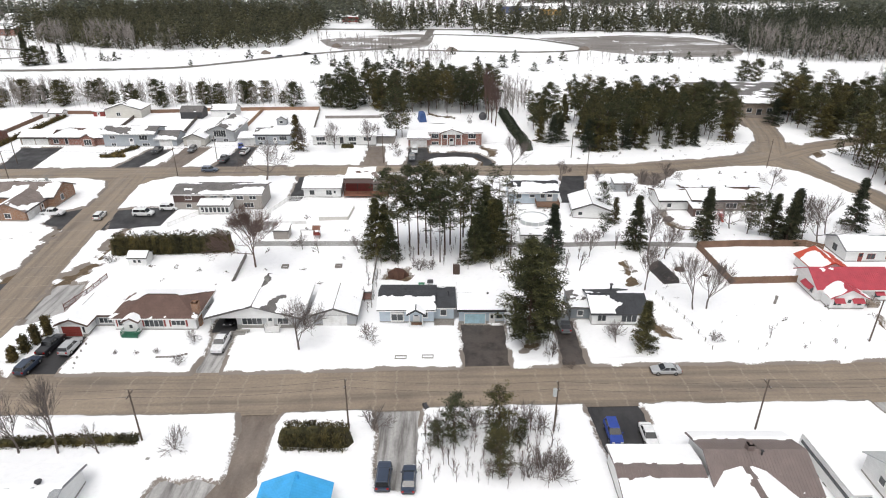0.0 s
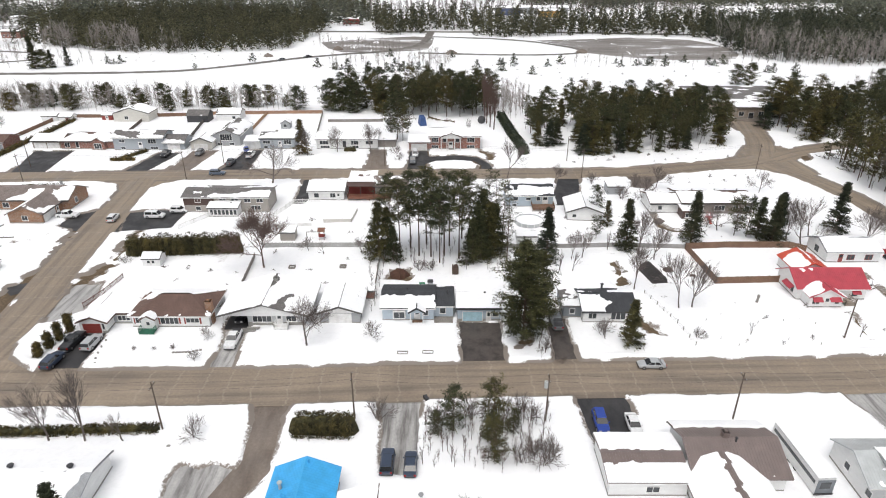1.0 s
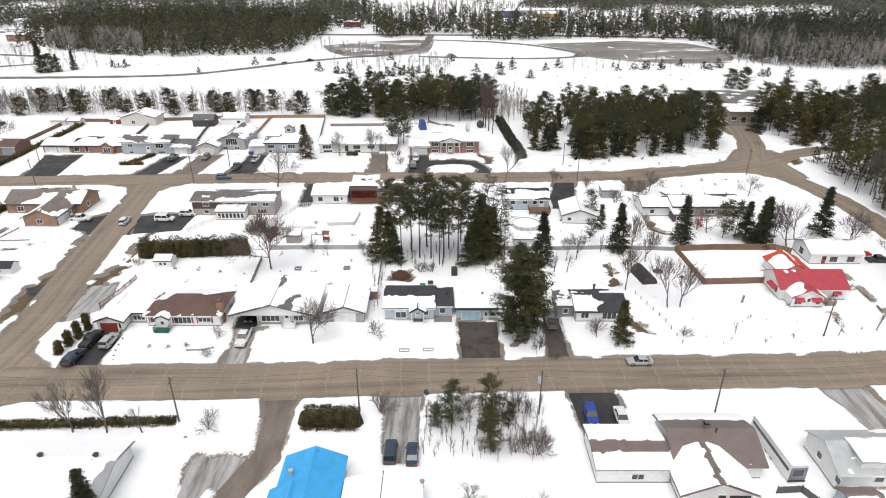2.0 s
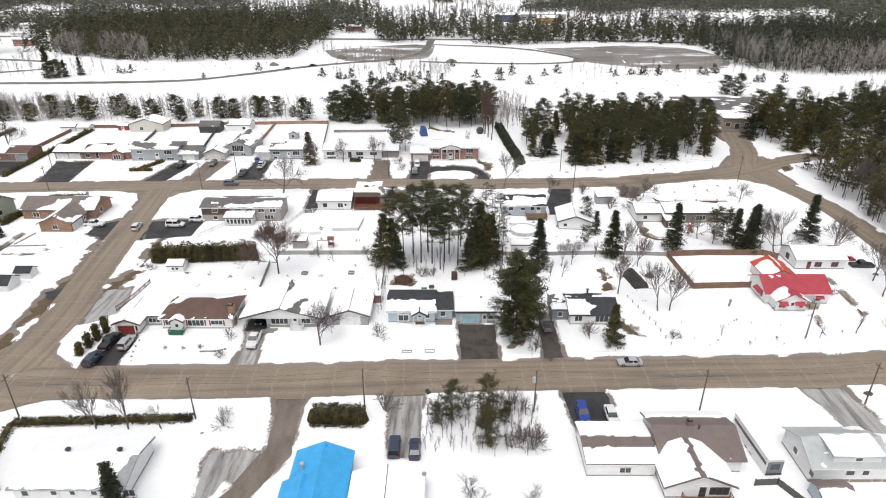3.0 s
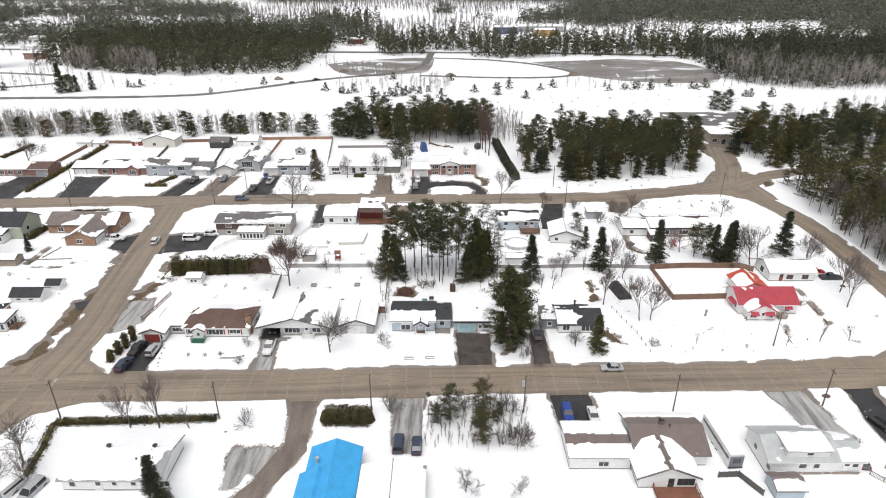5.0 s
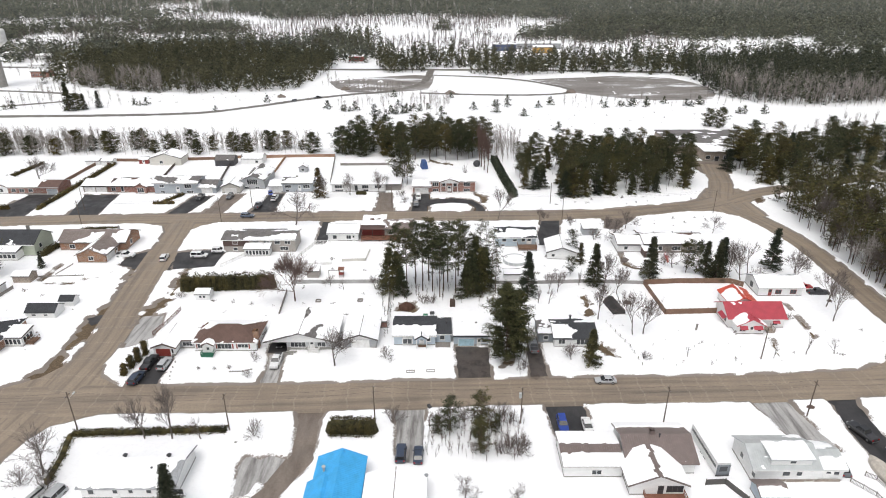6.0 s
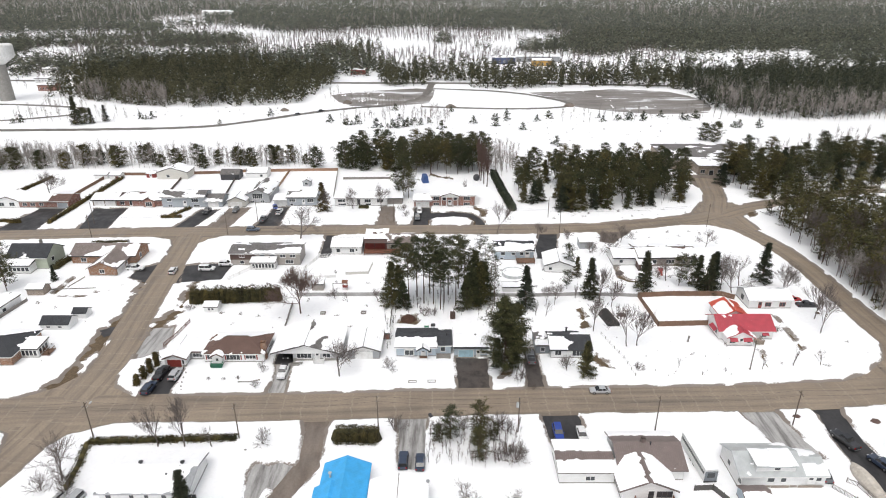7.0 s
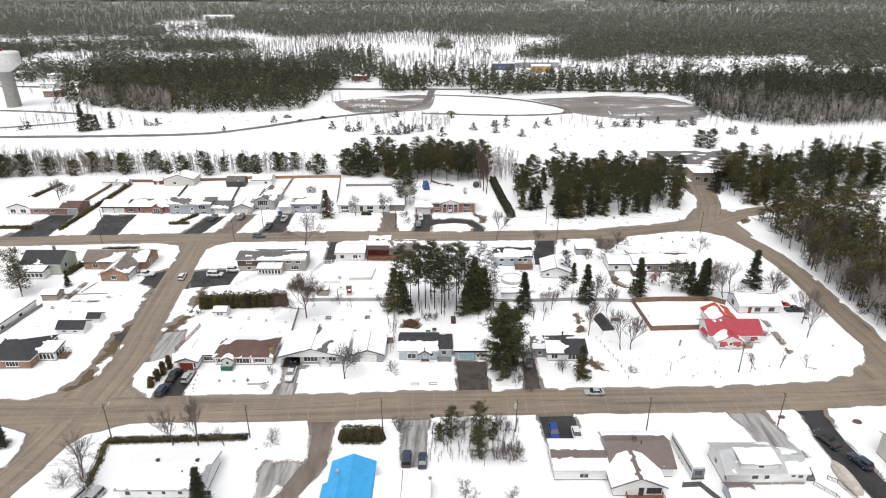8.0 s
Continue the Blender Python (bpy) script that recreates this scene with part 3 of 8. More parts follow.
def snow_on(parent, o, u, v, lu, lv, cover, seed, thick=0.2, keep=None, name="roof_snow"):
    """Snow on a slope: a sheet that rises out of the roof where snow lies and dips into it where it has slid off."""
    o, u, v = Vector(o), Vector(u).normalized(), Vector(v).normalized()
    n = u.cross(v).normalized()
    if n.z < 0:
        n = -n
    step = 0.34 if lu * lv < 160 else 0.42
    nu, nv = max(3, int(lu / step)), max(3, int(lv / step))
    hs, pts = {}, []
    for j in range(nv + 1):
        for i in range(nu + 1):
            a, c = lu * i / nu, lv * j / nv
            f = 0.72 * fluff(a * 0.17, c * 0.3, seed) + 0.2 * fluff(a * 0.8, c * 0.8, seed + 5) + 0.08 * fluff(a * 2.6, c * 2.6, seed + 9)
            f = (f - 0.5) * 1.9 + 0.5 - (1 - cover) + 0.3 * (0.45 - c / lv)
            rim = min(a, lu - a, c, lv - c)
            f += min(0.0, (rim - 0.25) * 0.5) if cover < 1.2 else 0
            if keep:
                f += min(0.0, keep(a, c) * 1.2)
            h = max(-0.09, min(thick, (f) * 0.9)) + 0.03 * (fluff(a * 1.7, c * 1.7, seed + 2) - 0.5)
            hs[i, j] = h
            pts.append(o + u * a + v * c + n * h)
    b = Build()
    b.v = [tuple(p) for p in pts]
    w = nu + 1
    for j in range(nv):
        for i in range(nu):
            if max(hs[i, j], hs[i + 1, j], hs[i, j + 1], hs[i + 1, j + 1]) > -0.02:
                q = (j * w + i, j * w + i + 1, (j + 1) * w + i + 1, (j + 1) * w + i)
                b.f.append(q if u.cross(v).z > 0 else q[::-1])
                b.k.append(0)
    root = list(range(len(b.v)))

    def top(i):
        while root[i] != i:
            root[i] = root[root[i]]
            i = root[i]
        return i

    for f in b.f:
        for i in f[1:]:
            root[top(i)] = top(f[0])
    patches = {}
    for f in b.f:
        patches.setdefault(top(f[0]), []).append(f)
    for fs in patches.values():
        if len(fs) < 5:
            continue
        used = sorted({i for f in fs for i in f})
        at = {i: k for k, i in enumerate(used)}
        one = Build()
        one.add([b.v[i] for i in used], [tuple(at[i] for i in f) for f in fs])
        part(name, one, SNOW, parent, smooth=True)


def opening(parent, face, dims, kind, u, z, w, h, colour=None):
    """A window, door or garage door set on a wall. face: f, b, l or r; u from the wall's left as seen from outside."""
    ox, oy, bw, bd = dims
    m = {"f": Matrix.Translation((ox, oy, 0)), "b": Matrix.Translation((ox + bw, oy + bd, 0)) @ Matrix.Rotation(math.pi, 4, "Z"),
         "r": Matrix.Translation((ox + bw, oy, 0)) @ Matrix.Rotation(math.pi / 2, 4, "Z"), "l": Matrix.Translation((ox, oy + bd, 0)) @ Matrix.Rotation(-math.pi / 2, 4, "Z")}[face]
    fr = 0.09

    def put(name, b, mat, par, label=""):
        b.v = [tuple(m @ Vector(p)) for p in b.v]
        return part(name, b, mat, par, label)

    if kind == "w":
        b = Build()
        for x0, x1, z0, z1 in ((u - fr, u, z - fr, z + h + fr), (u + w, u + w + fr, z - fr, z + h + fr), (u, u + w, z - fr, z), (u, u + w, z + h, z + h + fr)):
            b.box(x0, x1, -0.07, 0.0, z0, z1)
        for i in range(1, max(1, round(w / 0.8))):
            c = u + w * i / max(1, round(w / 0.8))
            b.box(c - 0.035, c + 0.035, -0.05, 0.0, z, z + h)
        win = put("window", b, colour or TRIM, parent)
        b = Build()
        b.box(u, u + w, -0.03, -0.004, z, z + h)
        put("pane", b, PANE, win)
        b = Build()
        b.box(u - 0.13, u + w + 0.13, -0.14, 0.0, z - 0.15, z - fr - 0.002)
        put("window_sill", b, TRIM, win)
    elif kind == "d":
        b = Build()
        b.box(u, u + w, -0.06, 0.0, z, z + h)
        b.box(u + 0.12, u + w - 0.12, -0.075, -0.06, z + 0.15, z + h * 0.45)
        door = put("door", b, colour or TRIM, parent)
        b = Build()
        b.box(u + 0.18, u + w - 0.18, -0.078, -0.062, z + h * 0.55, z + h * 0.9)
        put("pane", b, PANE, door)
        b = Build()
        for x0, x1, z0, z1 in ((u - 0.1, u, z, z + h + 0.1), (u + w, u + w + 0.1, z, z + h + 0.1), (u, u + w, z + h, z + h + 0.1)):
            b.box(x0, x1, -0.09, 0.0, z0, z1)
        put("door_frame", b, TRIM, door)
    elif kind == "g":
        b = Build()
        for i in range(4):
            b.box(u, u + w, -0.05, 0.0, z + h * i / 4 + 0.012, z + h * (i + 1) / 4 - 0.012)
            for j in range(max(2, int(w / 0.75))):
                k = max(2, int(w / 0.75))
                b.box(u + w * j / k + 0.08, u + w * (j + 1) / k - 0.08, -0.065, -0.05, z + h * i / 4 + 0.1, z + h * (i + 1) / 4 - 0.1)
        door = put("garage_door", b, colour or TRIM, parent)
        b = Build()
        for x0, x1, z0, z1 in ((u - 0.13, u, z, z + h + 0.13), (u + w, u + w + 0.13, z, z + h + 0.13), (u, u + w, z + h, z + h + 0.13)):
            b.box(x0, x1, -0.09, 0.0, z0, z1)
        put("door_frame", b, TRIM, door)


def block(parent, ox, oy, w, d, h, roof, rise, wall, tiles, over=0.45, cover=1.0, seed=1, opens=(), base=0.0, upper=None, ribs=False, fascia=None, front_cover=None, foundation=True, lie=()):
    """One volume of a house: walls from base to eave height h, its roof and the snow on it. roof: gx (ridge along x), gy, hip, flat."""
    x0, x1, y0, y1, cx, cy = ox, ox + w, oy, oy + d, ox + w / 2, oy + d / 2
    b = Build()
    c4 = [(x0, y0), (x1, y0), (x1, y1), (x0, y1)]
    if roof == "gx":
        for x, flip in ((x0, 1), (x1, 0)):
            f = [(x, y0, base), (x, y1, base), (x, y1, h), (x, cy, h + rise), (x, y0, h)]
            b.face(f[::-1] if flip else f)
        b.face([(x0, y0, base), (x1, y0, base), (x1, y0, h), (x0, y0, h)])
        b.face([(x1, y1, base), (x0, y1, base), (x0, y1, h), (x1, y1, h)])
    elif roof == "gy":
        for y, flip in ((y0, 0), (y1, 1)):
            f = [(x0, y, base), (x1, y, base), (x1, y, h), (cx, y, h + rise), (x0, y, h)]
            b.face(f[::-1] if flip else f)
        b.face([(x1, y0, base), (x1, y1, base), (x1, y1, h), (x1, y0, h)])
        b.face([(x0, y1, base), (x0, y0, base), (x0, y0, h), (x0, y1, h)])
    else:
        for i in range(4):
            (ax, ay), (bx, by) = c4[i], c4[(i + 1) % 4]
            b.face([(ax, ay, base), (bx, by, base), (bx, by, h), (ax, ay, h)])
    part("wall", b, wall, parent)
    if foundation and base == 0:
        b = Build()
        b.box(x0 - 0.03, x1 + 0.03, y0 - 0.03, y1 + 0.03, -0.3, 0.55)
        part("foundation", b, CONCRETE, parent)
    if upper:
        b = Build()
        b.box(x0 - 0.02, x0 + w * upper[0], y0 - 0.04, y0 - 0.004, h * 0.5, h - 0.05)
        part("upper_siding", b, upper[1], parent)
    t, e = 0.17, over
    planes = []   # polygon, origin, u, v, lengths, keep
    if roof == "gx":
        k = rise / (d / 2)
        lz = h - k * e
        sl = math.hypot(d / 2 + e, (d / 2 + e) * k)
        planes.append(([(x0 - e, y0 - e, lz + t), (x1 + e, y0 - e, lz + t), (x1 + e, cy, h + rise + t), (x0 - e, cy, h + rise + t)], (1, 0, 0), (0, 1, k), w + 2 * e, sl, None))
        planes.append(([(x1 + e, y1 + e, lz + t), (x0 - e, y1 + e, lz + t), (x0 - e, cy, h + rise + t), (x1 + e, cy, h + rise + t)], (-1, 0, 0), (0, -1, k), w + 2 * e, sl, None))
    elif roof == "gy":
        k = rise / (w / 2)
        lz = h - k * e
        sl = math.hypot(w / 2 + e, (w / 2 + e) * k)
        planes.append(([(x0 - e, y1 + e, lz + t), (x0 - e, y0 - e, lz + t), (cx, y0 - e, h + rise + t), (cx, y1 + e, h + rise + t)], (0, -1, 0), (1, 0, k), d + 2 * e, sl, None))
        planes.append(([(x1 + e, y0 - e, lz + t), (x1 + e, y1 + e, lz + t), (cx, y1 + e, h + rise + t), (cx, y0 - e, h + rise + t)], (0, 1, 0), (-1, 0, k), d + 2 * e, sl, None))
    elif roof == "hip":
        k = rise / (min(w, d) / 2)
        lz, top = h - k * e, h + rise
        q = min(w, d) / 2 + e
        a, bb = (x0 - e + q, cy), (x1 + e - q, cy)
        if d > w:
            a, bb = (cx, y0 - e + q), (cx, y1 + e - q)
        X0, X1, Y0, Y1 = x0 - e, x1 + e, y0 - e, y1 + e
        sl = math.hypot(q, q * k)
        A, B = (*a, top + t), (*bb, top + t)
        slope = q / sl
        trap = lambda L: (lambda s, r, g=slope: min(s - r * g, L - s - r * g))
        if w >= d:
            sides = [([(X0, Y0), (X1, Y0)], [B, A], (1, 0, 0), (0, 1, k)), ([(X1, Y0), (X1, Y1)], [B], (0, 1, 0), (-1, 0, k)), ([(X1, Y1), (X0, Y1)], [A, B], (-1, 0, 0), (0, -1, k)), ([(X0, Y1), (X0, Y0)], [A], (0, -1, 0), (1, 0, k))]
        else:
            sides = [([(X0, Y0), (X1, Y0)], [A], (1, 0, 0), (0, 1, k)), ([(X1, Y0), (X1, Y1)], [B, A], (0, 1, 0), (-1, 0, k)), ([(X1, Y1), (X0, Y1)], [B], (-1, 0, 0), (0, -1, k)), ([(X0, Y1), (X0, Y0)], [A, B], (0, -1, 0), (1, 0, k))]
        for lo, hi, u, v in sides:
            L = math.dist(lo[0], lo[1])
            planes.append(([(*p, lz + t) for p in lo] + hi, u, v, L, sl, trap(L)))
    else:
        k = rise / d
        planes.append(([(x0 - e, y0 - e, h + t), (x1 + e, y0 - e, h + t), (x1 + e, y1 + e, h + rise + t), (x0 - e, y1 + e, h + rise + t)], (1, 0, 0), (0, 1, k), w + 2 * e, math.hypot(d + 2 * e, rise), None))
    b = Build()
    for poly, *_ in planes:
        b.slab(poly, t)
    part("roof", b, tiles, parent)
    if fascia:
        for poly, *_ in planes:
            b = Build()
            p, q = Vector(poly[0]), Vector(poly[1])
            dirn = (q - p).normalized()
            out = dirn.cross(Vector((0, 0, 1)))
            b.add([p + out * 0.05, q + out * 0.05, q + out * 0.05 - Vector((0, 0, 0.24)), p + out * 0.05 - Vector((0, 0, 0.24)), p, q, q - Vector((0, 0, 0.24)), p - Vector((0, 0, 0.24))],
                  [(0, 3, 2, 1), (4, 5, 6, 7), (0, 1, 5, 4), (3, 7, 6, 2), (0, 4, 7, 3), (1, 2, 6, 5)])
            part("gutter", b, fascia, parent)
    if ribs:
        b = Build()
        for poly, u, v, L, sl, keep in planes:
            o, U, V = Vector(poly[0]), Vector(u).normalized(), Vector(v).normalized()
            n = U.cross(V)
            s = 0.3
            while s < L - 0.2:
                p = o + U * s
                q = p + V * (sl - 0.05)
                b.add([p - U * 0.02, p + U * 0.02, q + U * 0.02, q - U * 0.02, p + n * 0.035, q + n * 0.035], [(0, 4, 5, 3), (4, 1, 2, 5), (0, 1, 4), (3, 5, 2)])
                s += 0.4
        part("roof_rib", b, tiles, parent)
    if cover > 0:
        for i, (poly, u, v, L, sl, keep) in enumerate(planes):
            c = front_cover[i] if front_cover and i < len(front_cover) else cover
            if c > 0:
                rule = lie[i] if i < len(lie) else None
                if rule:
                    keep = lambda a, r, rule=rule, L=L, sl=sl: 1.6 * (rule(a / L, r / sl) * sl + 0.9 * (fluff(a * 0.9, r * 0.9, seed) - 0.5))
                snow_on(parent, poly[0], u, v, L, sl, 1.5 if rule else c, seed + i * 3.3, keep=keep)
    for o in opens:
        opening(parent, o[0], (ox, oy, w, d), *o[1:])


def chimney(parent, x, y, z0, z1, w=0.6, mat=None, name="chimney"):
    b = Build()
    b.box(x - w / 2, x + w / 2, y - w / 2, y + w / 2, z0, z1)
    b.box(x - w / 2 - 0.06, x + w / 2 + 0.06, y - w / 2 - 0.06, y + w / 2 + 0.06, z1 - 0.15, z1)
    b.box(x - w / 4, x + w / 4, y - w / 4, y + w / 4, z1, z1 + 0.2)
    part(name, b, mat or RED_BRICK, parent)


def vent(parent, x, y, z, r=0.12, h=0.5, mat=None):
    b = Build()
    b.tube((x, y, z - 0.3), (x, y, z + h), r, r, 8, cap=True)
    b.tube((x, y, z + h), (x, y, z + h + 0.1), r * 1.8, r * 1.5, 8, cap=True)
    part("roof_vent", b, mat or DARK_TRIM, parent)


def steps(parent, x, y, w, n, mat=None):
    b = Build()
    for i in range(n):
        b.box(x, x + w, y - 0.28 * (n - i), y, 0.18 * i - (0.2 if i == 0 else 0), 0.18 * (i + 1))
    part("steps", b, mat or CONCRETE, parent)


def deck(parent, x0, x1, y0, y1, z, mat, rail=True, name="deck"):
    b = Build()
    b.box(x0, x1, y0, y1, z - 0.06, z)
    b.box(x0, x1, y0, y0 + 0.05, z - 0.3, z - 0.06)
    for x in (x0 + 0.1, (x0 + x1) / 2, x1 - 0.1):
        b.box(x - 0.07, x + 0.07, y0 + 0.06, y0 + 0.2, -0.3, z - 0.06)
    dk = part(name, b, mat, parent)
    if rail:
        b = Build()
        for (ax, ay), (bx, by) in (((x0, y0), (x1, y0)), ((x0, y0), (x0, y1)), ((x1, y0), (x1, y1))):
            L = math.hypot(bx - ax, by - ay)
            for z0, z1 in ((z + 0.85, z + 0.95), (z + 0.1, z + 0.17)):
                b.box(min(ax, bx) - 0.03, max(ax, bx) + 0.03, min(ay, by) - 0.03, max(ay, by) + 0.03, z0, z1)
            m = max(2, int(L / 0.22))
            for i in range(m + 1):
                x, y = ax + (bx - ax) * i / m, ay + (by - ay) * i / m
                r = 0.05 if i % 8 == 0 else 0.02
                b.box(x - r, x + r, y - r, y + r, z, z + 0.9)
        part("railing", b, mat, dk)


def house(label, x, y, rz=0, name="house", category="house"):
    return thing(name, label, category, x, y, 0, rz)


# north side of the main road
h = house("white bungalow with brown hip roof, brick chimney and red shutters", -57.1, 90.6)
block(h, 0, 0, 14.2, 9, 2.9, "hip", 1.7, WHITE_SIDING, BROWN_SHINGLE, 0.5, 0.22, 3, [("f", "w", 0.7, 1.2, 1.3, 1.1), ("f", "d", 3.0, 0.6, 1.0, 2.0), ("f", "w", 5.3, 1.0, 3.2, 1.3), ("f", "w", 10.0, 1.3, 2.3, 0.9)], fascia=TRIM, front_cover=(0.2, 0.1, 0.9, 0.4))
block(h, 2.3, -1.3, 2.4, 1.3, 2.7, "gy", 0.7, WHITE_SIDING, BROWN_SHINGLE, 0.3, 1.0, 8, [("f", "d", 0.8, 0.5, 0.9, 1.9)])
for u in (0.35, 2.1, 4.9, 8.65, 9.6, 12.45):
    b = Build()
    b.box(u, u + 0.3, -0.06, 0, 1.0, 2.4)
    part("shutter", b, RED_SIDING, h, "dark red shutter")
chimney(h, 14.0, 1.6, 0, 5.0, 1.1, ORANGE_BRICK)
deck(h, 2.2, 4.9, -2.6, -1.35, 0.7, mottled("green_porch_paint", (0.02, 0.12, 0.07)), True, "porch")
block(h, -8.9, -1.6, 4.9, 8.5, 2.4, "gy", 1.0, WHITE_SIDING, BROWN_SHINGLE, 0.5, 1.1, 5, [("f", "g", 0.6, 0.05, 3.3, 2.0, RED_SIDING), ("f", "w", 4.15, 0.8, 0.4, 1.2)])
block(h, -4.0, 1.2, 4.0, 5, 2.3, "flat", 0.3, GREY_SIDING, BROWN_SHINGLE, 0.2, 1.1, 6, [("f", "w", 0.8, 1.0, 2.2, 1.0)])

h = house("white bungalow under a wide snowy gable roof with carport", -41, 91.2)
block(h, 5.0, 0, 10.6, 10.4, 2.7, "none", 0, siding("light_grey_siding", (0.5, 0.51, 0.52)), GREY_SHINGLE, 0.0, 0, 3, [("f", "w", 1.0, 1.1, 3.4, 1.2), ("f", "d", 5.4, 0.7, 1.0, 2.0), ("f", "w", 7.2, 1.2, 1.8, 1.1)])
b = Build()
b.box(5.0, 8.5, -0.05, 0, 0.5, 1.0), b.box(8.6, 15, -0.05, 0, 0.5, 1.05)
part("brick_skirt", b, mottled("grey_stone", (0.3, 0.29, 0.27)), h)
block(h, 0.3, -0.5, 15.9, 11.2, 2.75, "gy", 2.3, WHITE_SIDING, GREY_SHINGLE, 0.5, 0.93, 31, base=2.6, fascia=TRIM, front_cover=(1.15, 0.88))
for y in (0.2, 3.2, 6.4):
    b = Build()
    b.box(0.35, 0.5, y, y + 0.15, -0.3, 2.7)
    part("carport_post", b, TRIM, h)
b = Build()
b.box(0.35, 5, 10.0, 10.2, -0.3, 2.7)
part("carport_back_wall", b, SLATE_SIDING, h)
chimney(h, 8.6, 8.5, 4.0, 5.9, 0.7, CONCRETE)
steps(h, 10.4, 0, 2.0, 4, CONCRETE)
deck(h, 10.2, 12.6, -1.6, -0.1, 0.75, TRIM, True, "landing")

h = house("detached white garage with gable roof deep in snow", -22.8, 92, name="garage", category="garage")
block(h, 0, 0, 7.5, 8.5, 2.5, "gy", 1.25, GREY_SIDING, GREY_SHINGLE, 0.45, 1.15, 12, [("f", "g", 1.8, 0.05, 4.0, 2.2)], fascia=TRIM)
b = Build()
b.face([(0.1, -0.03, 2.5), (7.4, -0.03, 2.5), (3.75, -0.03, 3.7)])
part("gable_panel", b, TRIM, h)
block(h, 6.0, 8.6, 3.2, 2.2, 2.0, "flat", 0.2, RED_BRICK, GREY_SHINGLE, 0.2, 1.1, 4)

h = house("pale blue bungalow with half-bare dark roof and small porch", -11.2, 93.0)
block(h, 0, 0, 9.6, 8.4, 3.0, "gx", 1.3, BLUE_SIDING, BLACK_SHINGLE, 0.45, 0.42, 41, [("f", "w", 2.0, 1.0, 2.3, 1.5), ("f", "w", 7.7, 1.4, 0.8, 1.0)], fascia=TRIM, front_cover=(0.62, 0.05), lie=(lambda a, c: min(0.62 - c, (0.93 - a) * 2),))
block(h, 9.6, 0.9, 3.6, 7.0, 2.9, "gx", 1.1, BLUE_SIDING, BLACK_SHINGLE, 0.35, 0.3, 45, [("f", "w", 1.2, 1.3, 1.0, 1.1)], fascia=TRIM)
block(h, 5.2, -1.5, 2.6, 1.6, 2.9, "gy", 0.8, BLUE_SIDING, BLACK_SHINGLE, 0.3, 0.9, 47, base=2.75)
opening(h, "f", (0, 0, 9.6, 7), "d", 6.0, 0.55, 1.0, 2.0)
for u in (5.25, 7.55):
    b = Build()
    b.box(u, u + 0.15, -1.45, -1.3, 0, 2.8)
    part("porch_post", b, TRIM, h)
steps(h, 5.6, -0.3, 1.9, 3, CEDAR_WOOD)
b = Build()
b.box(2.0, 4.3, -0.5, 0, 0.8, 2.6, inset=0.05)
part("bay", b, TRIM, h)
opening(h, "f", (2.0, -0.5, 2.3, 1), "w", 0.15, 1.05, 2.0, 1.3)
deck(h, 9.7, 13.2, -1.0, 0.85, 0.5, GREY_WOOD, False)
vent(h, 4.5, 4.5, 4.2), vent(h, 12.2, 3.4, 4.3), vent(h, 9.9, 2.0, 3.6, 0.05, 1.2)

h = house("pale blue double garage with flat snow-covered roof", 2.9, 93.1, name="garage", category="garage")
block(h, 0, 0, 8.0, 10.0, 2.75, "gx", 0.4, BLUE_SIDING, BLACK_SHINGLE, 0.35, 1.02, 51, [("f", "g", 1.0, 0.05, 3.6, 2.0, mottled("pale_blue_door", (0.42, 0.62, 0.7), 0.5, 8, 1, 0.05, 0)), ("f", "d", 5.4, 0.05, 0.85, 2.0), ("f", "w", 6.6, 1.1, 1.0, 0.8)], fascia=DARK_TRIM)
vent(h, 5.3, 4.6, 3.2, 0.15, 0.4)

h = house("dark grey and white bungalow with low black gable roof", 26.3, 92.2)
block(h, 0, 0, 9.6, 8.6, 2.8, "gx", 1.35, WHITE_SIDING, BLACK_SHINGLE, 0.45, 0.3, 61, [("f", "w", 5.2, 1.0, 2.6, 1.4), ("f", "w", 1.0, 1.2, 1.4, 1.1)], fascia=DARK_TRIM, front_cover=(0.3, 0.6), lie=(lambda a, c: min(0.42 - a - 0.3 * abs(c - 0.5), 0.85 - c), None))
block(h, -3.4, 1.8, 3.4, 7.0, 2.7, "flat", 0.2, SLATE_SIDING, GREY_SHINGLE, 0.3, 0.75, 66, [("f", "w", 1.2, 1.2, 0.9, 1.0)])
vent(h, 4.6, 6.5, 4.2, 0.2, 0.7), vent(h, 3.0, 3.5, 3.9)

h = house("white house with bright red metal roof and awnings", 70.4, 100.6)
block(h, 0, 0, 13.6, 8, 3.0, "gx", 2.3, WHITE_SIDING, RED_METAL, 0.5, 0.24, 71, [("f", "w", 10.8, 1.1, 1.2, 1.2), ("l", "w", 3.0, 1.1, 1.2, 1.2), ("l", "w", 5.6, 1.1, 1.0, 1.2)], ribs=True, fascia=TRIM)
block(h, 0.9, -2.9, 6.4, 3.1, 2.7, "gy", 1.7, WHITE_SIDING, RED_METAL, 0.4, 0.55, 73, [("f", "w", 0.6, 1.1, 1.4, 1.1), ("f", "w", 5.0, 1.1, 0.8, 1.1), ("f", "d", 2.9, 0.5, 1.0, 2.0)], ribs=True, fascia=TRIM)
block(h, 3.5, 8, 7, 7, 2.7, "gy", 1.6, WHITE_SIDING, ORANGE_METAL, 0.4, 0.4, 78, ribs=True)
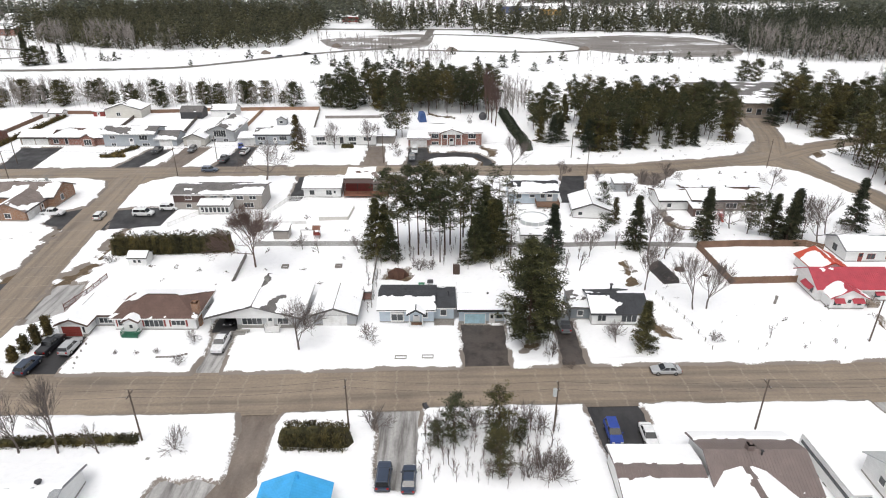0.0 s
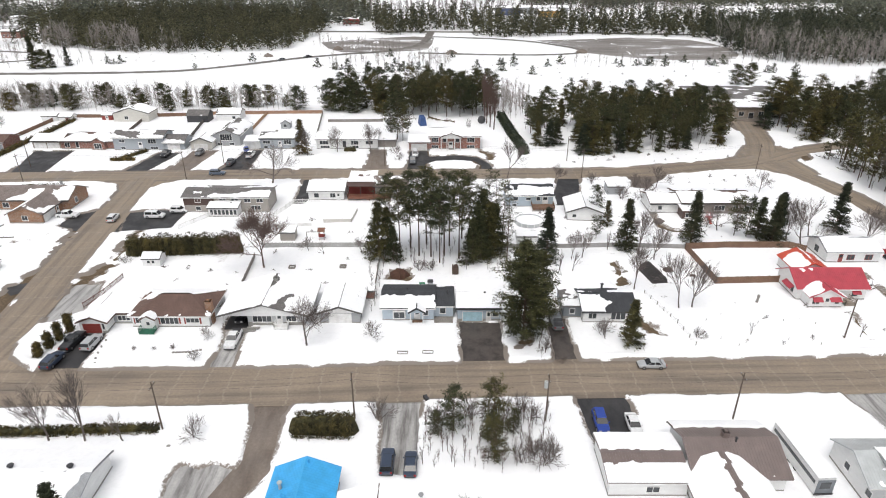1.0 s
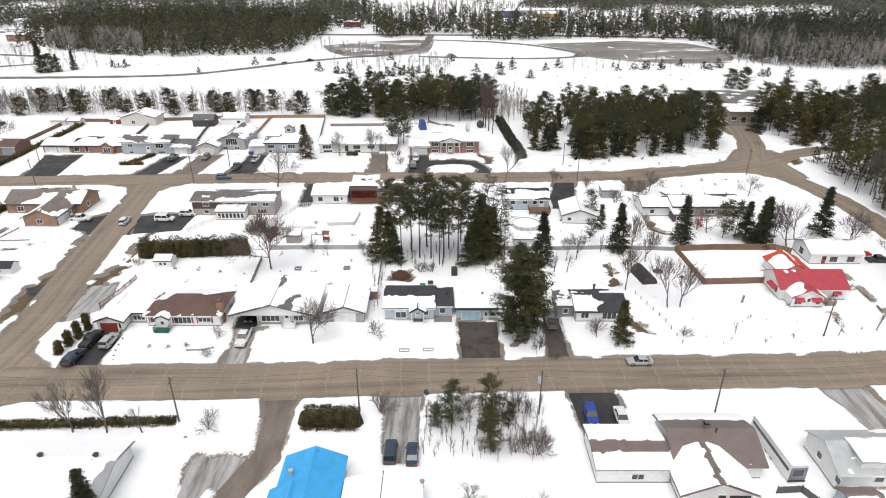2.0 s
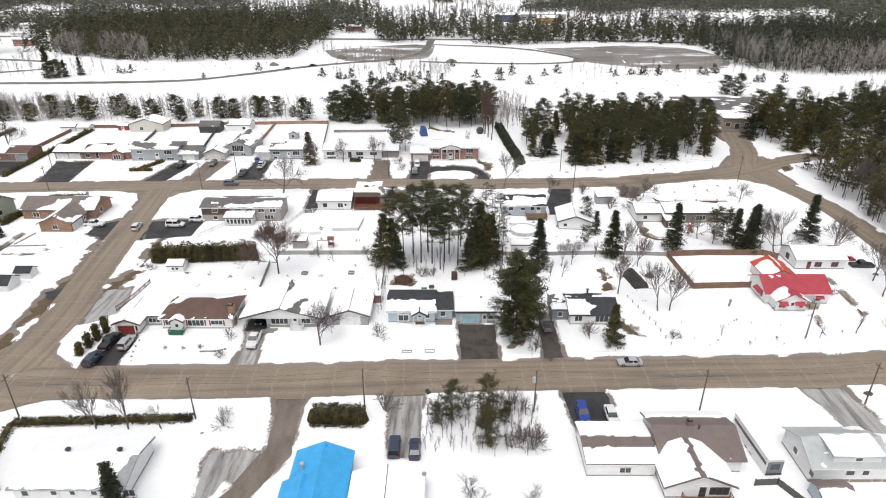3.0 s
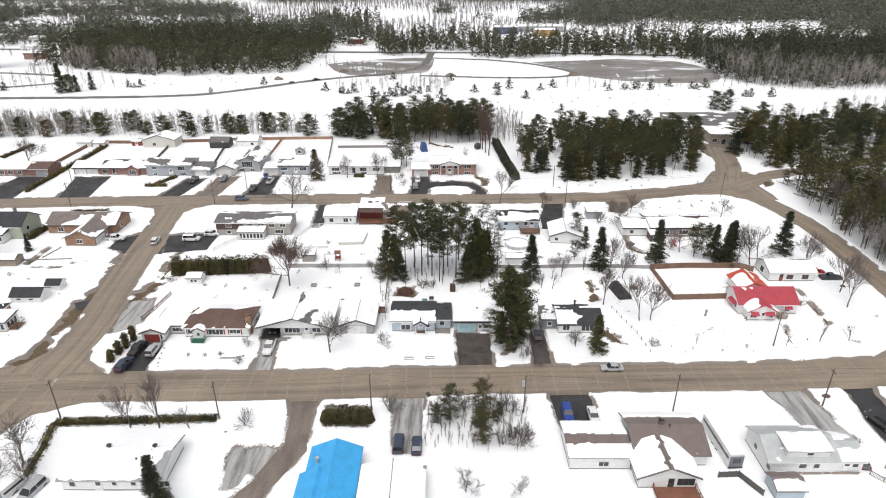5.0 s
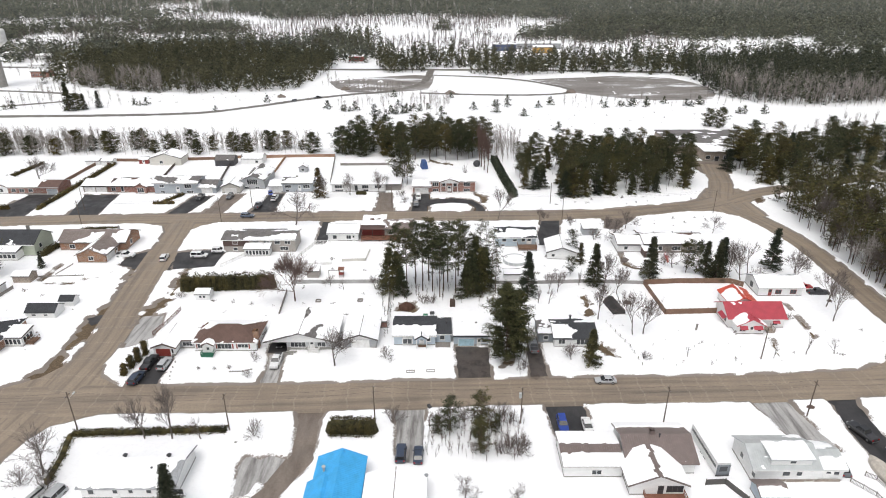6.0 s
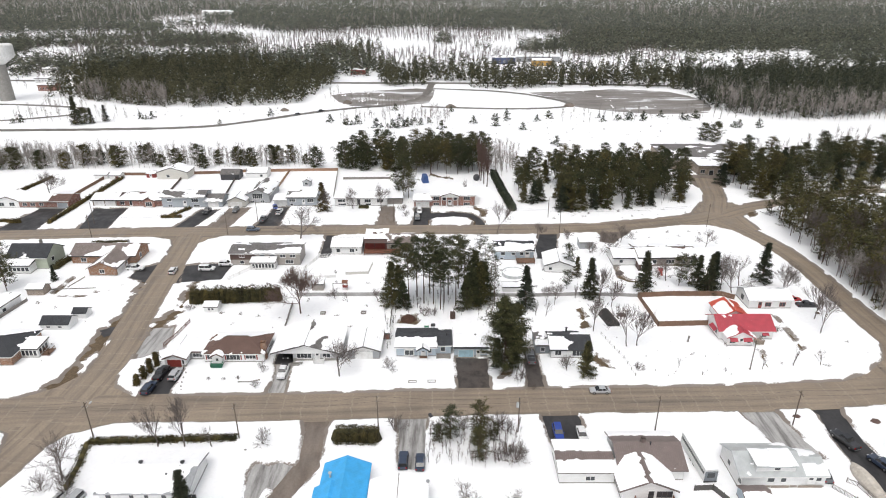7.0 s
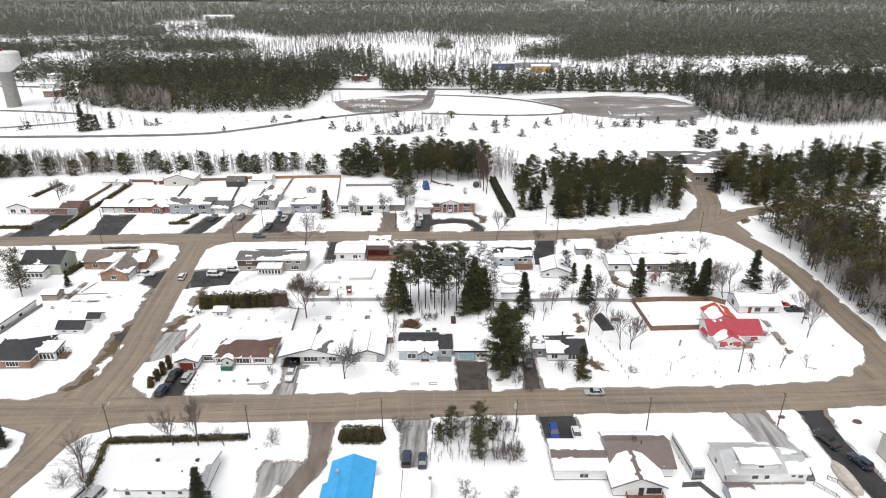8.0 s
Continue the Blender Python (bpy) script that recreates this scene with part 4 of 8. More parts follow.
for u0, u1, y in ((1.3, 3.2, -2.9), (4.6, 6.8, -2.9), (10.6, 12.3, 0.0)):
    b = Build()
    b.slab([(u0, y - 0.9, 2.0), (u1, y - 0.9, 2.0), (u1, y, 2.55), (u0, y, 2.55)], 0.08)
    part("awning", b, RED_METAL, h, "red metal window awning")
b = Build()
b.slab([(-0.9, 4.7, 2.0), (-0.9, 1.4, 2.0), (0, 1.4, 2.6), (0, 4.7, 2.6)][::-1], 0.08)
part("awning", b, RED_METAL, h, "red metal window awning")
deck(h, 8.3, 10.3, -2.6, -0.1, 0.7, TAN_BRICK, True, "porch")

h = house("white bungalow with snowy roof and red trim", 85.2, 116.8)
block(h, 0, 0, 11.8, 8, 2.8, "gx", 1.6, WHITE_SIDING, PALE_SHINGLE, 0.4, 0.98, 81, [("f", "d", 2.6, 0.4, 1.0, 2.0, RED_SIDING), ("f", "w", 4.6, 1.0, 1.5, 1.1, RED_SIDING), ("f", "w", 8.6, 1.0, 1.5, 1.1, RED_SIDING), ("l", "w", 3.2, 1.2, 1.3, 1.3, DARK_TRIM)], fascia=TRIM)

# between the two roads, facing the back street
h = house("brown brick house with cross-gabled grey roof patched with snow", -119.8, 147)
block(h, 0, 0, 20.6, 9.5, 3.2, "gx", 2.2, ORANGE_BRICK, TAUPE_SHINGLE, 0.5, 0.5, 91, [("f", "w", 3, 1, 1.6, 1.3), ("r", "w", 3, 1.2, 1.2, 1.4)], fascia=DARK_TRIM)
block(h, 10.1, -8.9, 8.5, 9.7, 2.9, "gy", 2.0, ORANGE_BRICK, TAUPE_SHINGLE, 0.5, 0.45, 94, [("f", "w", 3.4, 1.1, 1.4, 1.2), ("r", "g", 0.8, 0.1, 4.8, 2.1), ("r", "d", 6.4, 0.2, 0.9, 2.0)], fascia=DARK_TRIM)
chimney(h, 16.6, 5.5, 4, 6.3, 0.5, STEEL)

h = house("long two-storey grey house with low roof and dark brown upper storey", -68, 145.6)
block(h, 0, 0, 22.2, 8.2, 4.5, "gx", 0.9, TAUPE_SIDING, GREY_SHINGLE, 0.5, 0.42, 101, [("f", "w", 3.0, 3.1, 1.5, 0.9), ("f", "w", 9.4, 3.1, 1.7, 0.9), ("f", "w", 12.6, 3.1, 1.8, 0.9), ("f", "w", 16, 3.1, 1.6, 0.9), ("f", "w", 19.2, 3.1, 1.6, 0.9), ("f", "w", 17.6, 1.0, 2.4, 1.1), ("f", "w", 3, 0.9, 1.2, 0.9)], upper=(0.36, BROWN_SIDING), fascia=TRIM)
block(h, 7.3, -3.2, 7.6, 3.2, 2.5, "flat", 0.7, WHITE_SIDING, GREY_SHINGLE, 0.3, 1.1, 105, [("f", "w", 0.5 + i * 1.02, 0.9, 0.7, 1.3) for i in range(7)])

h = house("small white house with snow-laden roof", -37, 154.1)
block(h, 0, 0, 9.8, 9, 2.9, "gx", 1.3, WHITE_SIDING, GREY_SHINGLE, 0.4, 1.15, 111, [("f", "w", 1.6, 1.1, 1.2, 1.2), ("f", "w", 6.0, 1.1, 1.4, 1.2), ("f", "d", 7.8, 0.4, 0.9, 2.0)], fascia=TRIM)

h = house("dark red house with brown roof and covered back veranda", -26.3, 155.5)
block(h, 0, 2.0, 7.4, 8, 4.2, "flat", 0.4, RED_SIDING, BROWN_SHINGLE, 0.3, 0.95, 115, fascia=BROWN_SIDING)
block(h, 7.4, 1.2, 9, 8, 3.4, "gx", 1.6, TAUPE_SIDING, TAUPE_SHINGLE, 0.4, 0.45, 117, [("f", "w", 1.4, 1.6, 1.4, 1.0), ("f", "w", 4.8, 1.6, 1.4, 1.0)], fascia=DARK_TRIM)
deck(h, 0.1, 12, -2.0, 1.1, 1.2, DECK_WOOD)
b = Build()
for x in (0.2, 3.6, 7.1):
    b.box(x, x + 0.16, -1.2, -1.04, 1.2, 4.2)
b.box(0, 7.4, -1.3, 2.0, 4.2, 4.35)
part("veranda_roof", b, BROWN_SIDING, h)

h = house("blue-grey bungalow with black roof partly snow-covered and a wooden deck", 17.2, 149.4)
block(h, 0, 0, 12.4, 9, 3.5, "gx", 1.4, BLUE_SIDING, BLACK_SHINGLE, 0.45, 0.62, 121, [("f", "w", 1.8, 2.1, 1.2, 1.0), ("f", "w", 5.2, 2.2, 1.2, 0.7), ("f", "w", 8.0, 2.1, 1.0, 1.0), ("f", "d", 9.6, 1.2, 1.4, 2.0), ("f", "w", 1.6, 0.5, 1.0, 0.6)], fascia=TRIM)
deck(h, 6.6, 12.4, -3.4, -0.1, 1.1, CEDAR_WOOD)

h = house("detached white garage with a snowy gable roof", 32, 140.2, -4, name="garage", category="garage")
block(h, 0, 0, 8.6, 9.4, 2.6, "gy", 1.5, WHITE_SIDING, GREY_SHINGLE, 0.45, 1.1, 131, [("f", "w", 1.2, 1.2, 0.9, 0.8)], fascia=STEEL)

h = house("long brown brick bungalow with snow-covered roof", 54.6, 144.6)
block(h, 8.0, 0, 18.4, 10.6, 3.3, "gx", 1.2, BROWN_BRICK, BROWN_SHINGLE, 0.5, 0.9, 141, [("f", "w", 2.2, 1.0, 0.8, 1.6), ("f", "w", 4.4, 1.2, 1.2, 1.3), ("f", "w", 8.6, 1.2, 2.6, 1.3), ("f", "w", 13.4, 1.2, 1.3, 1.2), ("f", "w", 16.4, 1.2, 1.3, 1.2)], fascia=DARK_TRIM)
block(h, 0, 0.6, 7.9, 8.5, 2.9, "gx", 1.2, WHITE_SIDING, BROWN_SHINGLE, 0.4, 1.1, 144, [("f", "w", 2.0, 1.2, 1.0, 1.0)], fascia=DARK_TRIM)
block(h, 7.0, -3.6, 4.2, 3.5, 2.3, "flat", 0.4, BROWN_SIDING, BROWN_SHINGLE, 0.3, 0.9, 147, [("f", "w", 0.8, 0.8, 2.4, 1.1)])
for u in (12, 18, 24):
    vent(h, u, 5.4, 4.6)

# north side of the back street
h = house("red brick bungalow with white gabled end and garage", -180.0, 200.5)
block(h, 0, 0.2, 9.6, 9, 3.0, "gy", 1.7, WHITE_SIDING, BROWN_SHINGLE, 0.4, 1.1, 151, [("f", "w", 1.4, 1.0, 2.0, 1.4), ("f", "w", 5.6, 1.0, 2.0, 1.4)], fascia=TRIM)
block(h, 9.6, 0, 11.8, 9, 3.0, "gx", 1.5, RED_BRICK, BROWN_SHINGLE, 0.4, 1.0, 153, [("f", "w", 1.5, 1.1, 1.6, 1.2), ("f", "w", 4.6, 1.1, 1.8, 1.2), ("f", "w", 8.2, 1.1, 1.6, 1.2)], fascia=TRIM)
block(h, 21.4, 0, 8.1, 9, 3.0, "gx", 1.5, RED_BRICK, BROWN_SHINGLE, 0.4, 0.3, 155, [("f", "g", 3.6, 0.05, 4.0, 2.2, DUSK_SIDING)], fascia=TRIM)

h = house("long red brick bungalow with white garage doors and snowy hip roof", -141.8, 202)
block(h, 0, 0.4, 10.0, 9, 2.9, "gx", 1.3, TAN_BRICK, BROWN_SHINGLE, 0.5, 1.1, 161, [("f", "g", 0.7, 0.05, 3.9, 2.2), ("f", "g", 5.2, 0.05, 3.9, 2.2)], fascia=DARK_TRIM)
block(h, 10.0, 0, 18.9, 9.5, 3.0, "hip", 1.7, RED_BRICK, BROWN_SHINGLE, 0.5, 0.9, 163, [("f", "w", 1.4, 1.0, 1.6, 1.4), ("f", "w", 5.2, 0.8, 1.0, 2.0), ("f", "w", 11, 1.0, 1.4, 1.4)], fascia=DARK_TRIM)
block(h, 21.3, -1.4, 4.4, 2.2, 3.0, "gy", 1.2, RED_BRICK, BROWN_SHINGLE, 0.4, 0.9, 165, [("f", "w", 1.0, 0.8, 2.4, 1.8)])

h = house("grey-blue split-level house with grey roof and attached garage", -112.8, 200.6)
block(h, 0, 0, 17, 9, 4.6, "gx", 1.4, DUSK_SIDING, GREY_SHINGLE, 0.5, 0.58, 171, [("f", "w", 2.2, 3.0, 1.7, 0.9), ("f", "w", 12.0, 2.6, 2.6, 1.5), ("f", "w", 2.4, 0.6, 1.4, 0.8), ("f", "w", 12.6, 0.6, 2.4, 0.8), ("f", "d", 8.6, 0.9, 1.2, 2.2)], fascia=TRIM)
block(h, 17, 0.2, 7, 8, 2.8, "gx", 1.8, DUSK_SIDING, GREY_SHINGLE, 0.4, 0.6, 174, [("f", "g", 1.4, 0.05, 4.0, 2.2)], fascia=TRIM)

h = house("pale house with tall gable window and side garage", -86.8, 201.4)
block(h, 0, 0, 7.2, 8, 2.7, "gy", 1.5, CREAM_SIDING, GREY_SHINGLE, 0.4, 1.1, 181, [("f", "g", 1.3, 0.05, 4.4, 2.1)], fascia=TRIM)
block(h, 6.4, 4.4, 9.4, 16, 4.0, "gy", 2.0, GREY_SIDING, GREY_SHINGLE, 0.5, 0.6, 183, [("f", "w", 2.6, 2.2, 4.0, 2.2), ("f", "w", 1.4, 0.5, 1.6, 0.9), ("f", "w", 5.6, 0.5, 1.6, 0.9)], fascia=TRIM)

h = house("pale blue raised bungalow with snow-covered roof", -68.5, 202)
block(h, 5.6, 0, 11.6, 9, 3.9, "gx", 1.1, DUSK_SIDING, GREY_SHINGLE, 0.4, 1.0, 191, [("f", "w", 1.0, 2.2, 2.4, 1.0), ("f", "w", 8.2, 2.0, 2.4, 1.4), ("f", "d", 6.2, 1.0, 1.0, 2.0), ("f", "w", 1.2, 0.6, 1.2, 0.7)], fascia=DARK_TRIM)
block(h, 0, 0.4, 5.6, 8, 2.6, "gx", 0.9, WHITE_SIDING, GREY_SHINGLE, 0.3, 1.15, 193, [("f", "g", 0.9, 0.05, 3.8, 2.1)], fascia=TRIM)
chimney(h, 10.6, 4.4, 4.4, 5.6, 0.7, CONCRETE)

h = house("long pale raised bungalow with snow-covered roof", -43.6, 202.2)
block(h, 0, 0, 21, 9, 3.5, "gx", 1.3, WHITE_SIDING, GREY_SHINGLE, 0.4, 1.15, 201, [("f", "w", 1.2, 1.9, 2.8, 1.2), ("f", "d", 9.0, 0.9, 1.2, 2.2, DARK_TRIM), ("f", "w", 12.0, 1.8, 2.4, 1.3), ("f", "w", 17.0, 1.9, 2.4, 1.2), ("f", "w", 1.4, 0.5, 3.0, 0.8), ("f", "w", 12.4, 0.5, 2.0, 0.8)], fascia=TRIM)
block(h, 21, 2, 6, 7, 2.6, "flat", 0.4, GREY_WOOD, GREY_SHINGLE, 0.3, 1.1, 204)

h = house("red brick two-level house with white columned portico and garage", -4.6, 202)
block(h, 0, 0, 17.4, 9.5, 4.7, "gx", 1.5, RED_BRICK, BROWN_SHINGLE, 0.5, 1.02, 211, [("f", "w", 0.8, 2.8, 2.2, 1.5), ("f", "w", 0.8, 0.6, 2.2, 1.0), ("f", "w", 13.0, 2.8, 2.4, 1.5), ("f", "w", 13.0, 0.6, 2.4, 1.0), ("f", "d", 6.6, 0.6, 1.4, 2.2), ("f", "w", 4.6, 2.8, 1.2, 1.3), ("f", "w", 9.0, 2.8, 1.2, 1.3)], fascia=TRIM)
block(h, 3.8, -1.9, 7.2, 2.0, 4.9, "gy", 1.4, TRIM, BROWN_SHINGLE, 0.3, 1.0, 214, base=4.5)
for q, u in enumerate((4.0, 6.0, 8.6, 10.6)):
    b = Build()
    b.tube((u, -1.7, 0.3), (u, -1.7, 4.5), 0.16, 0.13, 8)
    b.box(u - 0.22, u + 0.22, -1.92, -1.48, -0.3, 0.35)
    part("column", b, TRIM, h)
b = Build()
b.box(3.9, 10.9, -1.9, 0, -0.3, 0.3)
b.box(6.3, 8.5, -2.6, -1.9, -0.3, 0.15)
part("porch_floor", b, CONCRETE, h)
block(h, -7.0, -1.0, 7.0, 9, 2.9, "gx", 1.2, RED_BRICK, BROWN_SHINGLE, 0.4, 1.15, 217, [("f", "g", 0.8, 0.05, 5.2, 2.2)], fascia=TRIM)

# south side of the main road, seen from behind
h = house("white bungalow with grey shingle roof under snow", -60.2, 46.8)
block(h, 0, 0, 15.6, 9.4, 2.8, "gx", 1.2, WHITE_SIDING, PALE_SHINGLE, 0.5, 0.74, 221, lie=(lambda a, c: min(c - 0.14, (0.8 + 0.12 * c - a) * 2.4), lambda a, c: 0.9 - c), opens=[("f", "w", 1.2, 1.2, 0.9, 1.1), ("f", "d", 5.2, 0.3, 1.1, 2.0), ("f", "w", 8.0, 1.4, 0.7, 0.8), ("f", "w", 11.0, 1.4, 0.8, 0.8), ("f", "w", 15.5, 1.2, 1.6, 1.1)], fascia=STEEL)
vent(h, 5.4, 5.6, 4.0, 0.25), vent(h, 13.0, 5.6, 4.0, 0.25), vent(h, 11.0, 3.0, 3.6)

h = house("white house with bright blue ribbed metal roof", -21.3, 37.5)
block(h, 0, 0, 7.9, 16.0, 2.8, "gy", 1.7, WHITE_SIDING, BLUE_METAL, 0.4, 0, 231, ribs=True)
block(h, -0.9, 0, 5.6, 10.2, 2.6, "gy", 1.6, WHITE_SIDING, BLUE_METAL, 0.4, 0.0, 232, ribs=True)
vent(h, 1.4, 12.0, 3.8, 0.2, 0.8, LIGHT_METAL), vent(h, 4.4, 15.4, 4.6, 0.1, 0.4, BLUE_METAL)

h = house("small house with snow-covered roof and bare brown ridge", -12.4, 37)
block(h, 0, 0, 9.6, 12.2, 2.8, "gy", 1.5, WHITE_SIDING, BROWN_SHINGLE, 0.4, 0.86, 241, lie=(lambda a, c: 0.96 - c, lambda a, c: 0.94 - c))
vent(h, 9.9, 11.8, 2.4, 0.2, 1.0, STEEL)

h = house("white house with big brown metal roof, low wing and gabled sunroom", 21.8, 51.2)
block(h, 10.7, 1.0, 11.8, 9.6, 3.0, "gx", 1.9, WHITE_SIDING, BROWN_METAL, 0.5, 0.06, 251, ribs=True, fascia=BROWN_METAL, front_cover=(0.06, 1), lie=(None, lambda a, c: 0.3 - c))
block(h, -0.4, 0.2, 10.0, 8.2, 2.8, "gx", 0.8, WHITE_SIDING, BROWN_METAL, 0.4, 0.7, 254, lie=(lambda a, c: 0.54 - c, lambda a, c: 0.75 - c), opens=[("f", "w", 4.8, 1.0, 1.6, 0.9)], ribs=True, fascia=TRIM)
block(h, 9.9, -3.8, 9.2, 6.5, 2.8, "gy", 2.0, WHITE_SIDING, BROWN_METAL, 0.6, 0.99, 257, lie=(lambda a, c: 0.84 - c, lambda a, c: 0.84 - c), opens=[("f", "d", 4.6, 0.3, 1.0, 2.1, DARK_TRIM), ("f", "w", 6.2, 1.0, 2.6, 1.2, DARK_TRIM)], ribs=True, fascia=BROWN_METAL)
chimney(h, 16.0, 6.0, 4.4, 5.8, 0.8, BROWN_METAL), vent(h, 17.2, 5.2, 4.9)
deck(h, 12.2, 19.0, -7.6, -3.9, 0.6, DECK_WOOD)

h = house("two-storey white house with pale metal roof and wide dormer", 53.6, 50.3)
block(h, 0, 0, 11.2, 8.0, 3.2, "gx", 1.9, WHITE_SIDING, LIGHT_METAL, 0.4, 0.25, 261, [("f", "w", 5.0, 1.7, 1.2, 1.1), ("f", "w", 7.4, 1.7, 0.9, 1.1), ("f", "w", 4.0, 0.4, 1.8, 0.5), ("f", "w", 9.2, 0.4, 1.4, 0.5), ("l", "w", 3.0, 1.6, 1.0, 1.0), ("l", "w", 7.6, 1.6, 1.0, 1.0)], ribs=True, fascia=TRIM)
block(h, 11.2, 0.2, 4.4, 6.4, 3.0, "gx", 1.2, WHITE_SIDING, LIGHT_METAL, 0.4, 0.5, 263, lie=(lambda a, c: 0.5 - c, None), opens=[("f", "d", 1.2, 0.9, 1.1, 2.0), ("f", "w", 2.7, 1.7, 0.9, 1.0)], ribs=True, fascia=TRIM)
block(h, 2.9, 0.5, 7.0, 3.9, 4.7, "flat", 0.4, WHITE_SIDING, LIGHT_METAL, 0.3, 0.95, 266, [("f", "w", 3.2, 3.95, 1.0, 0.7)], base=3.2)
b = Build()
b.box(0.2, 15.2, -0.06, -0.035, -0.2, 0.85)
part("stone_base", b, TAN_BRICK, h)
block(h, -1.0, -5.2, 4.4, 3.6, 2.2, "gx", 0.8, BLUE_SIDING, BROWN_METAL, 0.3, 0.5, 268)

h = house("tan two-storey house beside the black driveway", 88.2, 44)
block(h, 0, 0, 12, 15, 5.4, "gx", 2.4, CREAM_SIDING, LIGHT_METAL, 0.4, 0.9, 271, [("l", "w", 2.4, 3.4, 1.3, 1.4), ("l", "w", 5.0, 2.0, 2.2, 1.0), ("l", "w", 10.0, 3.4, 1.3, 1.4)], fascia=TRIM)

# west of the side road
h = house("orange brick bungalow with dark hip roof and glazed porch", -116.5, 89.2)
block(h, 0, 0, 14, 12, 2.9, "hip", 2.0, ORANGE_BRICK, BLACK_SHINGLE, 0.5, 0.28, 281, [("f", "w", 8.0, 1.0, 3.0, 1.3)], fascia=TRIM, front_cover=(0.35, 0.2, 0.8, 0.8))
block(h, 14, 3.4, 4.2, 4.6, 2.6, "flat", 0.4, WHITE_SIDING, GREY_SHINGLE, 0.3, 1.1, 285, [("f", "w", 0.3 + 0.95 * i, 0.9, 0.7, 1.4) for i in range(4)] + [("r", "w", 0.6 + 1.2 * i, 0.9, 0.9, 1.4) for i in range(3)])
deck(h, 18.3, 20.2, 4.2, 7.0, 0.6, CEDAR_WOOD, True, "porch_steps")

h = house("white house with black roof, green gable end and glazed front porch", -137.8, 143.0)
block(h, 0, 0, 12.6, 9.5, 4.2, "gx", 2.8, GREEN_SIDING, BLACK_SHINGLE, 0.4, 0.1, 291, [("r", "w", 2.4, 2.0, 1.2, 1.3)], fascia=TRIM)
block(h, 0.5, -3.4, 8.4, 3.4, 2.8, "flat", 0.7, WHITE_SIDING, BLACK_SHINGLE, 0.3, 1.1, 293, [("f", "w", 0.5 + 1.3 * i, 1.1, 1.0, 1.2) for i in range(6)])
chimney(h, 7.8, 6.5, 6, 7.6, 0.7, CONCRETE)

h = house("long white mobile home with snow-covered roof", -126.5, 104, -6)
block(h, 0, 0, 5, 17, 2.8, "gy", 0.5, WHITE_SIDING, GREY_SHINGLE, 0.2, 1.15, 301, [("r", "w", 3, 1.1, 1.2, 1.0), ("r", "w", 10, 1.1, 1.2, 1.0)])

h = house("long tan low building with grey flat roof", 108, 245, name="low_building", category="building")
block(h, 0, 9, 40, 28, 4.6, "flat", 0.8, TAN_BRICK, GREY_SHINGLE, 0.5, 0.35, 311)
block(h, 11, -0.5, 14, 9.4, 4.6, "flat", 0.6, TAN_BRICK, GREY_SHINGLE, 0.6, 0.7, 313, [("f", "w", 1.0, 1.2, 2.0, 1.6), ("f", "d", 5.0, 0.1, 2.0, 2.4, DARK_TRIM), ("f", "w", 9.0, 1.2, 2.0, 1.6)])


# sheds
def shed(label, x, y, w, d, hh, roof, rise, wall, tiles, cover=1.1, seed=1, opens=(), rz=0):
    s = house(label, x, y, rz, "shed", "shed")
    block(s, 0, 0, w, d, hh, roof, rise, wall, tiles, 0.2, cover, seed, opens, foundation=False)
    b = Build()
    b.box(0, w, 0, d, -0.3, 0.06)
    part("floor_frame", b, GREY_WOOD, s)


shed("white garden shed with double doors and snowy roof", -65.8, 114.8, 3.8, 3.2, 2.0, "gx", 0.8, WHITE_SIDING, GREY_SHINGLE, 1.1, 401, [("f", "d", 0.9, 0.1, 0.9, 1.7), ("f", "d", 1.9, 0.1, 0.9, 1.7)])
shed("grey lean-to shed with a snowy roof", -38.6, 127.7, 3.4, 3.0, 2.3, "flat", 0.4, TAUPE_SIDING, GREY_SHINGLE, 1.1, 403)
shed("low white outbuilding with black roof", -105.4, 105.4, 7.4, 4.4, 2.0, "gx", 1.4, WHITE_SIDING, BLACK_SHINGLE, 0.16, 405, [("f", "w", 1.6, 1.1, 1.0, 0.4), ("f", "w", 4.6, 1.1, 1.0, 0.4)])
shed("small white shed with black roof", -100.2, 111.4, 3.6, 3.0, 2.0, "gx", 0.9, WHITE_SIDING, BLACK_SHINGLE, 0.1, 407)
shed("tan wooden shed with snowy roof", -121, 125, 4.8, 3.6, 2.2, "gx", 0.9, TAN_BRICK, GREY_SHINGLE, 1.0, 409)
shed("large cream garage in a back garden", -131, 238.6, 14, 9, 3.4, "gy", 2.2, CREAM_SIDING, GREY_SHINGLE, 0.8, 411, [("f", "w", 4.4, 1.2, 1.4, 1.2)])
shed("open-fronted dark garden shelter with grey roof", -101.4, 237.4, 8.4, 6, 3.0, "gx", 1.6, DARK_TRIM, GREY_SHINGLE, 0.25, 413)
shed("white garage with grey roof in a back garden", -90.6, 240, 9.6, 7, 2.8, "gx", 1.6, WHITE_SIDING, GREY_SHINGLE, 0.75, 415, [("f", "w", 6.4, 1.1, 1.2, 1.0)])
shed("red shed with snowy roof", -137, 241, 4.2, 3.4, 2.2, "gx", 0.9, RED_SIDING, GREY_SHINGLE, 0.9, 417, [("f", "d", 1.6, 0.1, 0.9, 1.8)])
shed("white shed with snowy roof", -152.5, 238, 5, 4, 2.2, "gx", 0.9, WHITE_SIDING, GREY_SHINGLE, 1.1, 419, [("f", "d", 2.6, 0.1, 1.2, 1.8, RED_SIDING)])
shed("white shed half sunk in snow", -160, 239, 6, 4, 2.2, "gx", 0.7, WHITE_SIDING, GREY_SHINGLE, 1.1, 421)
